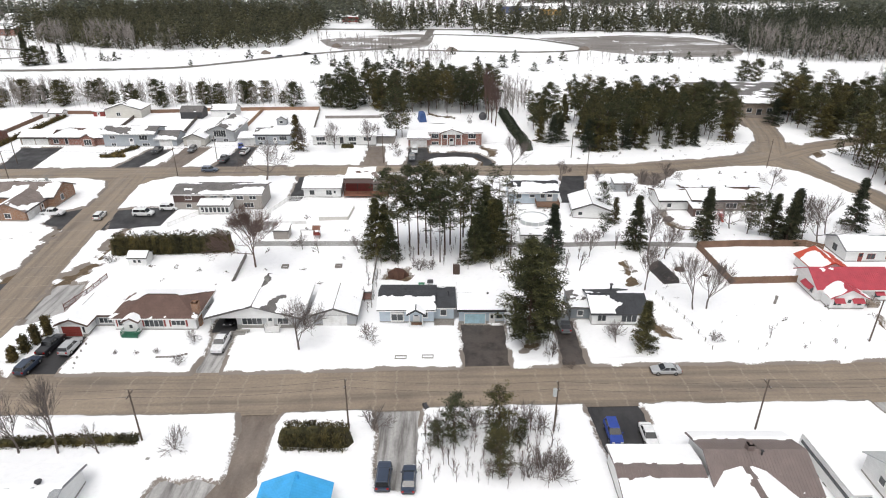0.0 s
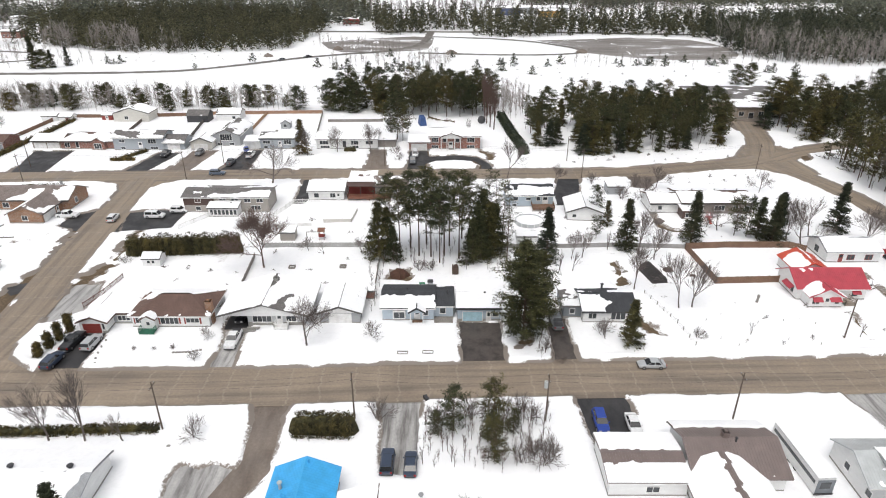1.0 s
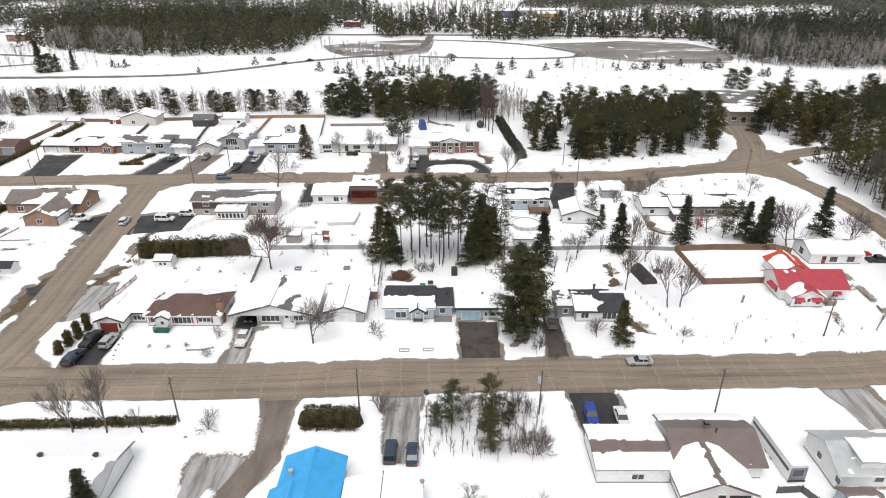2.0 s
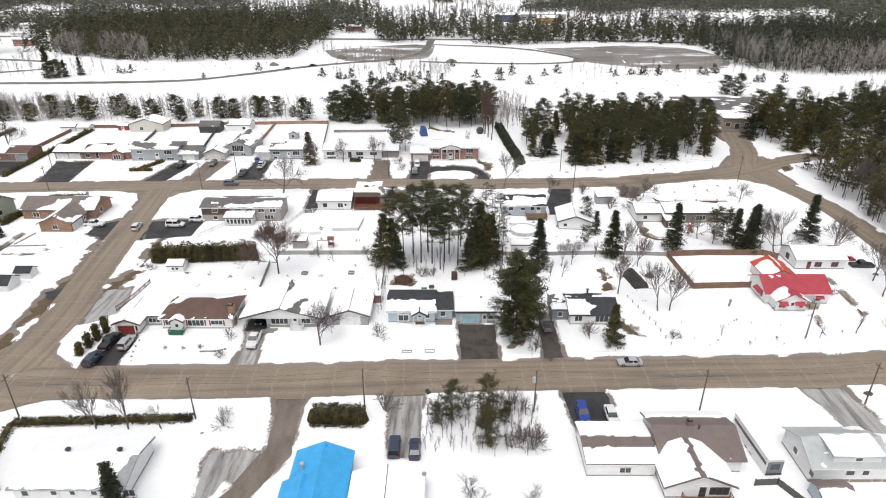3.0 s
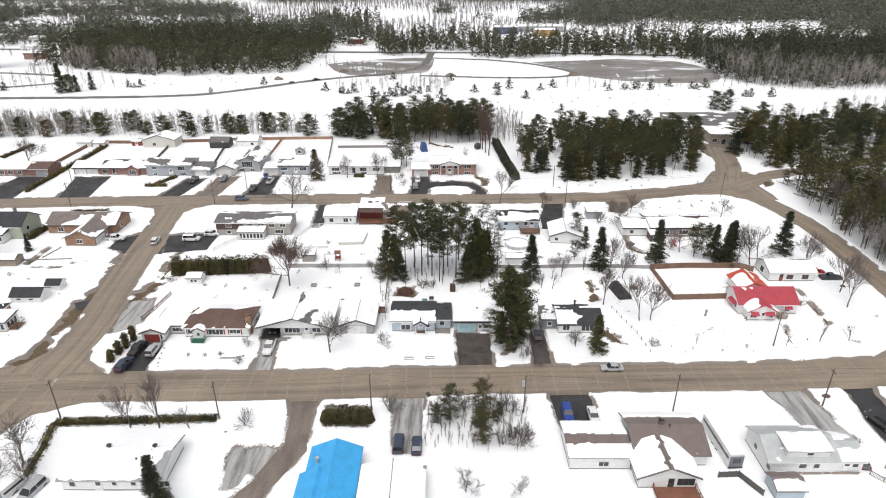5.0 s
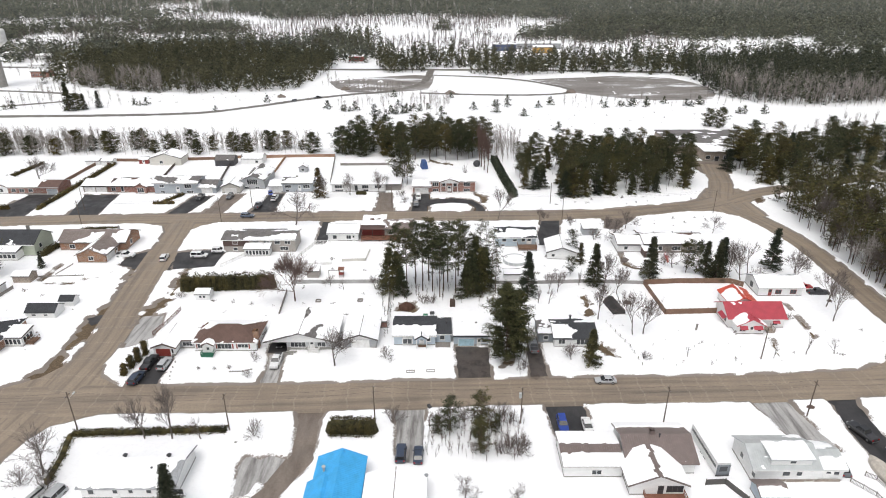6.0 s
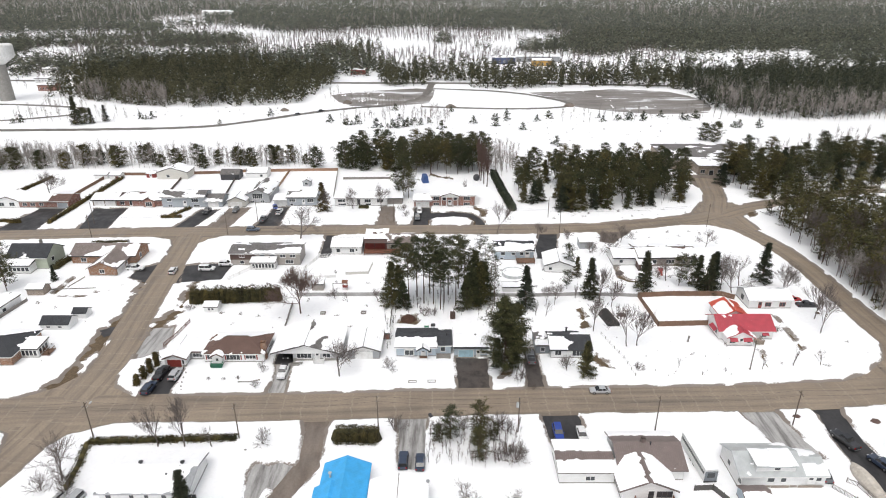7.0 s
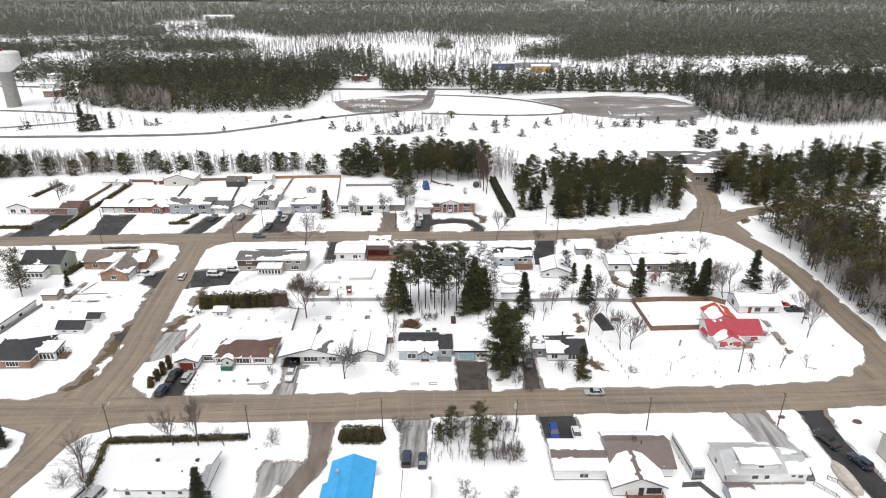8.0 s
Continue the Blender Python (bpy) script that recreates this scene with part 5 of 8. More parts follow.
shed("pale playhouse with arched roof", -21.5, 233, 3.4, 3, 2.4, "gy", 1.2, WHITE_SIDING, GREY_SHINGLE, 1.1, 423)
shed("grey garden shed with window", -62, 228, 3.4, 3.4, 2.4, "gy", 1.0, GREY_SIDING, GREY_SHINGLE, 0.9, 425, [("f", "w", 1.0, 1.0, 1.2, 1.0)])
shed("white garden shed beside shrubs", 46.5, 158.5, 4.6, 4, 2.4, "flat", 0.4, GREY_SIDING, GREY_SHINGLE, 1.1, 427)
shed("white play shed behind the pool", 17.6, 126.4, 4.6, 3.6, 2.0, "gx", 0.7, WHITE_SIDING, GREY_SHINGLE, 1.1, 429)


# ---- trees ----
def sprays(rnd, centres, sizes, per, flat=0.5, droop=0.0, slim=0.17, spread=1.0):
    """Needle sprays: ragged triangles about each centre."""
    n = len(centres) * per
    c = np.repeat(np.array(centres), per, axis=0)
    s = np.repeat(np.array(sizes), per)[:, None]
    c = c + rnd.normal(0, 1, (n, 3)) * s * spread * np.array([0.55, 0.55, 0.3])
    d = rnd.normal(0, 1, (n, 3))
    d[:, 2] = d[:, 2] * flat - droop
    d /= np.linalg.norm(d, axis=1)[:, None]
    e = np.cross(d, rnd.normal(0, 1, (n, 3)))
    e /= np.linalg.norm(e, axis=1)[:, None] + 1e-9
    size = s * rnd.uniform(0.6, 1.25, (n, 1))
    v = np.stack([c - d * size * 0.5 - e * size * slim, c - d * size * 0.4 + e * size * slim, c + d * size * 0.75], 1).reshape(-1, 3)
    return v, np.arange(n * 3).reshape(-1, 3)


def conifer(label, h, r, low, limbs, clumps, per, shape, mat, seed, size=0.55, bark=None, category="tree", name="pine_tree", pads=1.0):
    """Trunk with limbs and a crown of needle sprays. low: share of the trunk that is bare; shape: 0 rounded, 1 conical."""
    rnd = np.random.RandomState(seed)
    t = thing(name, label, category)
    b = Build()
    lean = rnd.uniform(-0.02, 0.02, 2) * h
    pts = [(lean[0] * k * k, lean[1] * k * k, -0.2 + h * k) for k in (0, 0.3, 0.6, 0.98)]
    rad = 0.008 * h + 0.04
    for i in range(3):
        b.tube(pts[i], pts[i + 1], rad * (1 - 0.3 * i), rad * (0.7 - 0.3 * i) + 0.01, 6)
    cs, ss = [], []
    for i in range(limbs):
        k = low + (1 - low) * (i + rnd.uniform(0, 1)) / limbs
        q = (k - low) / (1 - low)
        prof = (1 - q) * 0.95 + 0.05 if shape == 1 else math.sqrt(max(0.02, 1 - abs(q - 0.4) ** 1.6 * 2.2)) * (0.5 + 0.5 * rnd.rand())
        L = r * prof * (rnd.uniform(0.86, 1.06) if shape == 1 else rnd.uniform(0.7, 1.12))
        a = rnd.uniform(0, 2 * math.pi)
        up = rnd.uniform(-0.25, 0.1) if shape == 1 else rnd.uniform(0.0, 0.45)
        p0 = Vector((lean[0] * k * k, lean[1] * k * k, h * k))
        p1 = p0 + Vector((math.cos(a) * L, math.sin(a) * L, L * up))
        b.tube(p0, p1, 0.05, 0.012, 3)
        for j in range(clumps):
            f = (0.25 if shape == 1 else 0.4) + (0.78 if shape == 1 else 0.62) * (j + rnd.rand()) / clumps
            cs.append(p0.lerp(p1, min(1, f)) + Vector((0, 0, rnd.uniform(-0.1, 0.15))))
            ss.append(size * (1.1 - 0.3 * f) * rnd.uniform(0.8, 1.2))
    cs.append(Vector((lean[0], lean[1], h))), ss.append(size * 0.8)
    part("trunk", b, bark or BARK, t)
    v, f = sprays(rnd, [tuple(c) for c in cs], ss, per, 0.55 if shape == 0 else 0.35, 0.25 if shape == 1 else -0.15, 0.15, pads)
    array_mesh("crown", v, f, mat, t)
    return t


def bare_tree(label, h, spread, seed, mat=None, levels=5, stems=1, name="bare_tree", thick=1.0, upright=0.3, category="tree"):
    """A leafless tree: forking, tapering branches."""
    rnd = np.random.RandomState(seed)
    t = thing(name, label, category)
    trunk, twigs = Build(), Build()

    def branch(p, d, L, r, lv):
        q = p + d * L
        mid = p.lerp(q, 0.5) + Vector(rnd.normal(0, 0.04, 3)) * L
        tgt = trunk if lv >= levels - 1 else twigs
        sd = 6 if lv >= levels - 1 else 3
        if lv > 1:
            tgt.tube(p, mid, r, r * 0.85, sd), tgt.tube(mid, q, r * 0.85, r * 0.6, sd)
        else:
            tgt.tube(p, q, r, r * 0.6, sd)
        if lv == 0:
            return
        for i in range(rnd.randint(4, 6) if lv > 2 else 3):
            f = 1.0 if i == 0 else rnd.uniform(0.45, 1.0)
            nd = (d + Vector(rnd.normal(0, 1, 3)) * spread * (0.35 if i == 0 else 1) + Vector((0, 0, upright * 0.4))).normalized()
            branch(p.lerp(q, f), nd, L * (rnd.uniform(0.62, 0.9) if lv > levels - 2 else rnd.uniform(0.58, 0.82)), max(0.02, r * (0.6 if i == 0 else 0.42)), lv - 1)

    for s in range(stems):
        o = Vector((rnd.uniform(-0.3, 0.3), rnd.uniform(-0.3, 0.3), -0.2)) if stems > 1 else Vector((0, 0, -0.2))
        d = Vector((rnd.normal(0, 0.08 if stems == 1 else 0.4), rnd.normal(0, 0.08 if stems == 1 else 0.4), 1)).normalized()
        branch(o, d, h * (0.34 if stems == 1 else 0.38), (0.018 * h + 0.02) * thick, levels)
    part("trunk", trunk, mat or GREY_BARK, t)
    part("crown", twigs, mat or GREY_BARK, t)
    return t


PLACE = random.Random(7)


def put(kind, spots, group):
    """Copies of a few built trees at the given places: x, y, scale. The first spots take the originals."""
    for i, (x, y, s) in enumerate(spots):
        src = kind[i % len(kind)]
        m = pose(x, y, 0.05, 0, 0, PLACE.uniform(0, 360))
        if i < len(kind):
            src.matrix_basis = m @ Matrix.Scale(s, 4)
            tagged(src, group=group)
        else:
            c = copy_thing(src, m)
            c.scale = (s, s, s * PLACE.uniform(0.92, 1.08))


# tall pines behind the blue bungalow
tall = [conifer("tall dark pine with bare lower trunk in the grove", 19, 5.2, 0.42, 40, 3, 32, 0, PINE_GREEN, 20 + i, 0.5, pads=1.75) for i in range(4)]
put(tall, [(-9.5, 119, 1.0), (-5.3, 120, 1.06), (-2.6, 119.5, 0.98), (0.4, 120, 1.05), (3.7, 118.5, 0.96), (-7.4, 124, 1.0), (-3.8, 126, 1.02), (1.6, 125, 1.0), (6.2, 123, 0.92), (-0.6, 116.5, 0.9), (-12.0, 123.5, 0.9), (4.6, 129, 0.95)], "pine grove behind the blue bungalow")
full = [conifer("bushy green pine at the edge of the grove", 14, 4.4, 0.05, 90, 6, 16, 1, PINE_GREEN, 40 + i, 0.52, pads=1.3) for i in range(3)]
put(full, [(-14.2, 119, 0.98), (-12.5, 122, 0.8), (8.2, 118, 0.86), (10.2, 119.5, 1.0), (6.6, 116.5, 0.8), (11.8, 122, 0.9), (-10.8, 116.8, 0.62), (8.8, 123, 1.05)], "bushy pines round the grove")
thin = [conifer("thin tall pine with sparse crown", 18, 3.4, 0.2, 46, 3, 9, 0, PINE_GREEN, 50 + i, 0.45, pads=1.5) for i in range(2)]
put(thin, [(12.0, 124, 1.05), (13.6, 121.5, 1.0), (10.6, 126.5, 1.0), (14.5, 118.5, 0.9)], "sparse pines round the grove")
big = conifer("huge spreading olive-green pine beside the driveway", 18.5, 6.9, 0.05, 165, 5, 26, 0, OLIVE_GREEN, 61, 0.55, pads=1.6)
put([big], [(14.6, 87.4, 1.0)], "front garden conifers")
big2 = conifer("broad olive pine close behind the larger one", 15, 5.6, 0.1, 90, 5, 24, 0, OLIVE_GREEN, 62, 0.55, pads=1.6)
put([big2], [(16.6, 91.2, 1.0)], "front garden conifers")
spruce = [conifer("dark conical spruce standing in snow", 12.6, 3.4, 0.04, 130, 5, 11, 1, SPRUCE_GREEN, 70 + i, 0.55, name="spruce_tree") for i in range(3)]
put(spruce, [(42.5, 123.6, 0.98), (59.2, 127.7, 1.0), (96.3, 133, 1.02), (23.2, 117.5, 1.0), (77.7, 126.6, 0.92), (75.4, 129.4, 0.86), (79.6, 129, 1.0), (-43.6, 43.2, 0.82), (-91, 61, 0.5), (-118.5, 134.5, 0.42)], "single spruces in the gardens")
young = conifer("young green pine on the front lawn", 9, 2.7, 0.06, 110, 5, 11, 1, OLIVE_GREEN, 81, 0.46)
put([young], [(33.4, 85.4, 1.0)], "front garden conifers")
garden = [conifer("rounded dark pine in a garden", 10.5, 4.0, 0.22, 44, 3, 16, 0, PINE_GREEN, 84 + i, 0.5, pads=1.6) for i in range(2)]
put(garden, [(70.8, 131, 1.0), (73.5, 130.5, 0.95), (39.8, 143, 0.8), (36.8, 128.8, 0.6), (-16.5, 214, 1.5), (-14.4, 212, 1.3), (-19, 216, 1.4), (-131, 131, 1.35), (-128.6, 127.5, 1.1)], "garden pines")
brown = conifer("brownish rounded cedar by the house", 9.5, 3.0, 0.02, 80, 5, 9, 1, CEDAR_GREEN, 88, 0.5, name="cedar_tree")
put([brown], [(-47.4, 196, 1.25), (41.3, 137, 0.7)], "cedars")

# the small thicket by the road
thicket = [conifer("scrubby pine in the roadside thicket", 8.6, 3.6, 0.08, 46, 4, 16, 0, OLIVE_GREEN if i == 1 else PINE_GREEN, 90 + i, 0.42, pads=1.5) for i in range(3)]
put(thicket, [(1.7, 63.4, 0.95), (7.2, 57.6, 0.9), (7.6, 64.4, 0.95), (-0.9, 62.6, 0.55), (10.4, 63.0, 0.55), (7.0, 60.8, 0.6)], "roadside thicket pines")

# leafless trees
lawn = [bare_tree("leafless round-crowned tree on the snowy lawn", 9.6, 0.6, 100 + i, upright=0.45) for i in range(2)]
vase = [bare_tree("tall leafless tree with upswept branches", 11, 0.36, 104 + i, levels=5, upright=0.75, thick=0.85) for i in range(3)]
put(lawn, [(-23.9, 84.7, 1.0), (-50.5, 167.6, 1.4), (-36, 198.5, 0.9), (-70.1, 52.2, 1.15), (-166, 214, 1.2), (84.7, 126.2, 1.05), (97.6, 122.4, 1.1), (55, 152, 0.8), (86.5, 137, 0.8), (68, 134, 0.8), (-31, 122.6, 0.4), (-18.3, 121, 0.5), (4.0, 46.5, 0.5), (12.6, 46, 0.42), (62, 164, 0.7), (90, 160, 0.7), (33.5, 168, 0.6)], "leafless garden trees")
put(vase, [(-56.1, 61.2, 0.8), (-50.9, 61.2, 0.95), (46.2, 97.5, 0.95), (48.8, 97.8, 0.9), (39.4, 104.7, 0.9), (98, 103.4, 0.95), (100.5, 111, 1.0), (44.5, 120, 1.0), (19.4, 172, 1.0), (-24.5, 198, 0.85), (-45.3, 194.5, 0.8), (29, 118, 0.55), (31.5, 119, 0.6), (82, 128, 0.8), (88.5, 130, 0.85), (47.5, 118, 0.8)], "leafless garden trees")
dense = bare_tree("tall reddish leafless tree with dense twigs", 12.5, 0.4, 111, RUST_BARK, 6, 1, upright=0.5)
put([dense], [(-39.1, 114.2, 1.0)], "leafless garden trees")
sapling = [bare_tree("thin leafless sapling in the snow", 4.6, 0.35, 120 + i, GREY_BARK, 3, 1, "sapling") for i in range(2)]
put(sapling, [(-45.3, 61.2, 1.2), (83.6, 89, 1.2), (90.2, 89, 1.1), (75.4, 87.4, 0.8), (29.4, 86.8, 1.0), (45.9, 87.6, 0.6), (56, 88, 0.6), (38.2, 123, 1.3), (-27, 120.8, 0.9), (25.5, 113, 1.2), (28, 112.6, 1.1), (9.2, 212, 2.0), (-6.4, 119, 0.6)], "saplings")
bush = [bare_tree("leafless rounded shrub in the snow", 3.6, 0.45, 130 + i, GREY_BARK, 3, 6, "shrub", 0.5, category="shrub") for i in range(3)]
put(bush, [(-12.8, 87.5, 1.0), (-35.6, 62.2, 1.0), (14.0, 56.8, 1.2), (12.8, 58.2, 1.2), (15.2, 58.4, 1.0), (11.0, 57.0, 1.0), (-43.5, 95.5, 1.0), (-42.4, 87.2, 0.7), (-42.4, 80.5, 0.6), (-9.5, 66.0, 1.1), (29.2, 88.2, 1.1), (4.6, 66, 1.2), (11.5, 66.5, 1.2), (9.6, 66.5, 1.0), (13.2, 65.4, 1.0), (-0.4, 65.2, 1.0), (-67.5, 48.6, 1.2), (-72.5, 49.6, 1.2), (44, 167, 1.2), (56.5, 166, 1.2), (60, 166.5, 1.0), (-15.6, 196, 1.0), (-14.2, 190, 0.8), (87, 104, 0.7), (46, 87, 0.6), (-19.4, 95.4, 0.7), (-5, 112.6, 0.9), (-2.5, 113, 0.9), (36.6, 150, 1.2), (49.5, 155, 1.3), (18.2, 83.4, 0.8), (-53.8, 83.4, 0.3), (-50.4, 83.4, 0.3), (-47, 83.6, 0.4), (-70.4, 116, 0.7), (-21.5, 99.5, 0.6), (-26.6, 103, 0.6), (71, 151.5, 1.2), (66, 136, 0.9), (20.5, 79.9, 0.5)], "leafless shrubs")
poplar = [bare_tree("narrow leafless poplar behind the garden", 17, 0.16, 140 + i, RUST_BARK, 5, 1, "poplar_tree", 0.8, 1.5) for i in range(2)]
put(poplar, [(17.2, 236, 1.0), (18.2, 231, 0.95), (19.4, 227, 0.95), (16.8, 241, 1.0)], "poplars at the end of the garden")


# cedar hedges
def hedge(label, pts, wide, high, seed, density=26, mat=None, snowy=False):
    rnd = np.random.RandomState(seed)
    t = thing("cedar_hedge", label, "hedge")
    b = Build()
    cs, ss = [], []
    for (ax, ay), (bx, by) in zip(pts, pts[1:]):
        L = math.hypot(bx - ax, by - ay)
        dx, dy = (bx - ax) / L, (by - ay) / L
        n = max(2, int(L / 0.7))
        for i in range(n):
            k = L * (i + 0.5) / n
            hh = high * rnd.uniform(0.86, 1.04)
            x, y = ax + dx * k, ay + dy * k
            b.tube((x, y, -0.2), (x, y, hh * 0.8), wide * 0.42, wide * 0.24, 7, cap=True)
            for _ in range(int(density * high * 0.4)):
                z = hh * rnd.uniform(0.02, 1.0)
                side = rnd.choice((-1, 1)) if rnd.rand() < 0.7 else rnd.uniform(-1, 1)
                o = side * wide * 0.5 * (1 - 0.35 * (z / hh) ** 2)
                j = rnd.uniform(-0.4, 0.4)
                cs.append((x + dx * j - dy * o, y + dy * j + dx * o, z))
                ss.append(0.34)
    part("core", b, mat or CEDAR_GREEN, t)
    v, f = sprays(rnd, cs, ss, 6, 1.2, -0.5, 0.24)
    array_mesh("foliage", v, f, mat or CEDAR_GREEN, t)
    return t


hedge("long tall clipped cedar hedge, olive brown", [(-71.4, 120.6), (-46.6, 122.2)], 3.0, 5.0, 201, 34)
hedge("short thick cedar hedge by the road", [(-21.4, 63.6), (-13.0, 63.4)], 3.6, 2.7, 202, 60)
hedge("low dark hedge along the road, partly under snow", [(-70.4, 62.4), (-41.4, 63.6)], 1.8, 0.95, 203, 70)
hedge("low broken hedge with gaps of snow", [(-70.6, 62.2), (-69.0, 56), (-68.2, 49.6)], 1.8, 0.9, 204, 30)
hedge("overgrown cedar hedge running back from the street", [(27.6, 196), (25.2, 222), (23.4, 246)], 3.0, 3.2, 205, 26, SPRUCE_GREEN)
hedge("low dark hedge round the front garden", [(-108.6, 189), (-100.8, 189)], 1.4, 1.6, 206, 26)
hedge("low dark hedge beside the front garden", [(-105.4, 190), (-101, 199), (-98.2, 206)][:2], 1.3, 1.6, 207, 26)
hedge("long low hedge between back gardens", [(-148.4, 182.4), (-148.2, 207.8), (-147.8, 240.4)], 1.7, 1.9, 208, 22)
hedge("dark hedge along the far garden boundary", [(-182.9, 219.6), (-180.6, 241.2)], 1.6, 1.8, 211, 20)
hedge("dark low hedge beside the street", [(-190, 184.5), (-160.5, 185)], 1.6, 1.5, 209, 20)
hedge("dark hedge beside the green house", [(-123.2, 142.5), (-121.8, 154)], 2.0, 2.2, 210, 26)
hedge("low hedge by the street", [(-122, 163), (-110, 164)], 1.8, 1.6, 212, 20)
for q, (x, y) in enumerate([(-69.4, 81.6), (-69.0, 84.2), (-68.5, 86.6), (-68.0, 89.2)]):
    hedge("narrow columnar cedar by the driveway", [(x - 0.2, y), (x + 0.2, y)], 1.15, 3.2 + 0.25 * q, 220 + q, 90)
hedge("round clipped evergreen bush by the house", [(-33.5, 199.6), (-30, 199.6)], 2.2, 1.8, 230, 26)


# ---- woods ----
def scatter(poly, gap, seed, limit=9999):
    """Even random places inside an outline."""
    rnd = random.Random(seed)
    xs, ys = [p[0] for p in poly], [p[1] for p in poly]
    pts, grid = [], {}
    area = (max(xs) - min(xs)) * (max(ys) - min(ys))
    tries = int(area / gap ** 2 * 3)
    cand = np.array([(rnd.uniform(min(xs), max(xs)), rnd.uniform(min(ys), max(ys))) for _ in range(tries)])
    ok = area_gap(cand[:, 0], cand[:, 1], poly) < 0
    for x, y in cand[ok]:
        c = (int(x // gap), int(y // gap))
        if any((x - u) ** 2 + (y - v) ** 2 < gap * gap for i in (-1, 0, 1) for j in (-1, 0, 1) for u, v in grid.get((c[0] + i, c[1] + j), ())):
            continue
        grid.setdefault(c, []).append((x, y))
        pts.append((x, y))
        if len(pts) >= limit:
            break
    return pts


GROVE_W = [(46, 195), (58, 197), (78, 199), (97, 206), (104, 217), (106, 232), (96, 246), (72, 248), (56, 240), (44, 236), (48, 215)]
GROVE_MID = [(31, 205), (39, 205), (44, 222), (43, 240), (33, 246), (30, 225)]
GROVE_E = [(124, 233), (130, 213), (140, 212), (170, 219), (210, 240), (215, 262), (150, 258), (134, 250)]
GROVE_SE = [(123, 134), (123, 160), (126, 190), (136, 199), (158, 203), (190, 190), (205, 120), (160, 84), (122, 104)]
wood = [conifer("tall forest pine with bare trunk", 21, 6.2, 0.27, 56, 4, 22, 0, (OLIVE_GREEN if i == 2 else PINE_GREEN), 300 + i, 0.66, name="forest_pine", pads=1.8) for i in range(4)]
edge_pine = [conifer("bushy green pine at the forest edge", 15, 5.2, 0.03, 80, 5, 12, 1, (OLIVE_GREEN if i else SPRUCE_GREEN), 310 + i, 0.85, name="forest_pine") for i in range(2)]
put(wood, [(x, y, PLACE.uniform(0.56, 0.8)) for x, y in scatter(GROVE_W, 4.4, 1, 130)], "wood by the street")
put(edge_pine, [(47, 196.5, 0.7), (51, 195.6, 0.65), (50, 199, 0.8), (55, 197.5, 0.66), (60, 199, 0.6), (66, 198.6, 0.55), (40, 207, 0.62), (33, 206.5, 0.55), (37, 205, 0.62), (74, 199.5, 0.5), (84, 202, 0.5)] + [(x, y, PLACE.uniform(0.5, 0.8)) for x, y in scatter(GROVE_W, 9, 2, 40)], "wood by the street")
for poly, gap, sd in ((GROVE_MID, 5.0, 3), (GROVE_E, 5.0, 4)):
    for i, (x, y) in enumerate(scatter(poly, gap, sd)):
        src = (wood + edge_pine)[i % 6]
        s = PLACE.uniform(0.55, 0.8) if poly is not GROVE_MID else PLACE.uniform(0.4, 0.58)
        c = copy_thing(src, pose(x, y, 0.05, 0, 0, PLACE.uniform(0, 360)))
        c.scale = (s * 1.3, s * 1.3, s * PLACE.uniform(0.95, 1.1))
woodbare = [bare_tree("tall leafless tree at the wood's edge", 11, 0.3, 320 + i, (PALE_BARK, GREY_BARK, GREY_BARK)[i], 5, 1, "bare_tree", 0.8, 0.8) for i in range(3)]
put(woodbare, [(122, 131, 1.0), (121.5, 124, 0.9), (123, 118, 1.1), (124, 140, 0.9), (126, 128, 1.1), (128, 136, 1.0), (121, 110, 1.0), (123.5, 104, 1.1), (127, 112, 1.0), (121.4, 128, 1.0), (122.2, 121, 1.1), (125, 123, 1.2), (121.6, 116, 1.0), (125.5, 117, 1.1), (122, 107, 1.0), (126, 107, 1.1), (121.5, 137, 0.9), (123, 145, 0.9), (130, 122, 1.2), (131, 130, 1.1), (123, 150, 1.1), (128, 152, 1.2), (126, 158, 1.2), (133, 144, 1.2), (136, 136, 1.2), (134, 152, 1.3), (140, 146, 1.2), (138, 126, 1.2), (142, 134, 1.2), (134, 116, 1.2), (140, 116, 1.2), (122, 98, 1.0), (127, 98, 1.1), (132, 104, 1.2), (138, 106, 1.2), (133, 94, 1.1), (145, 122, 1.3), (148, 140, 1.3)], "leafless trees along the bend")
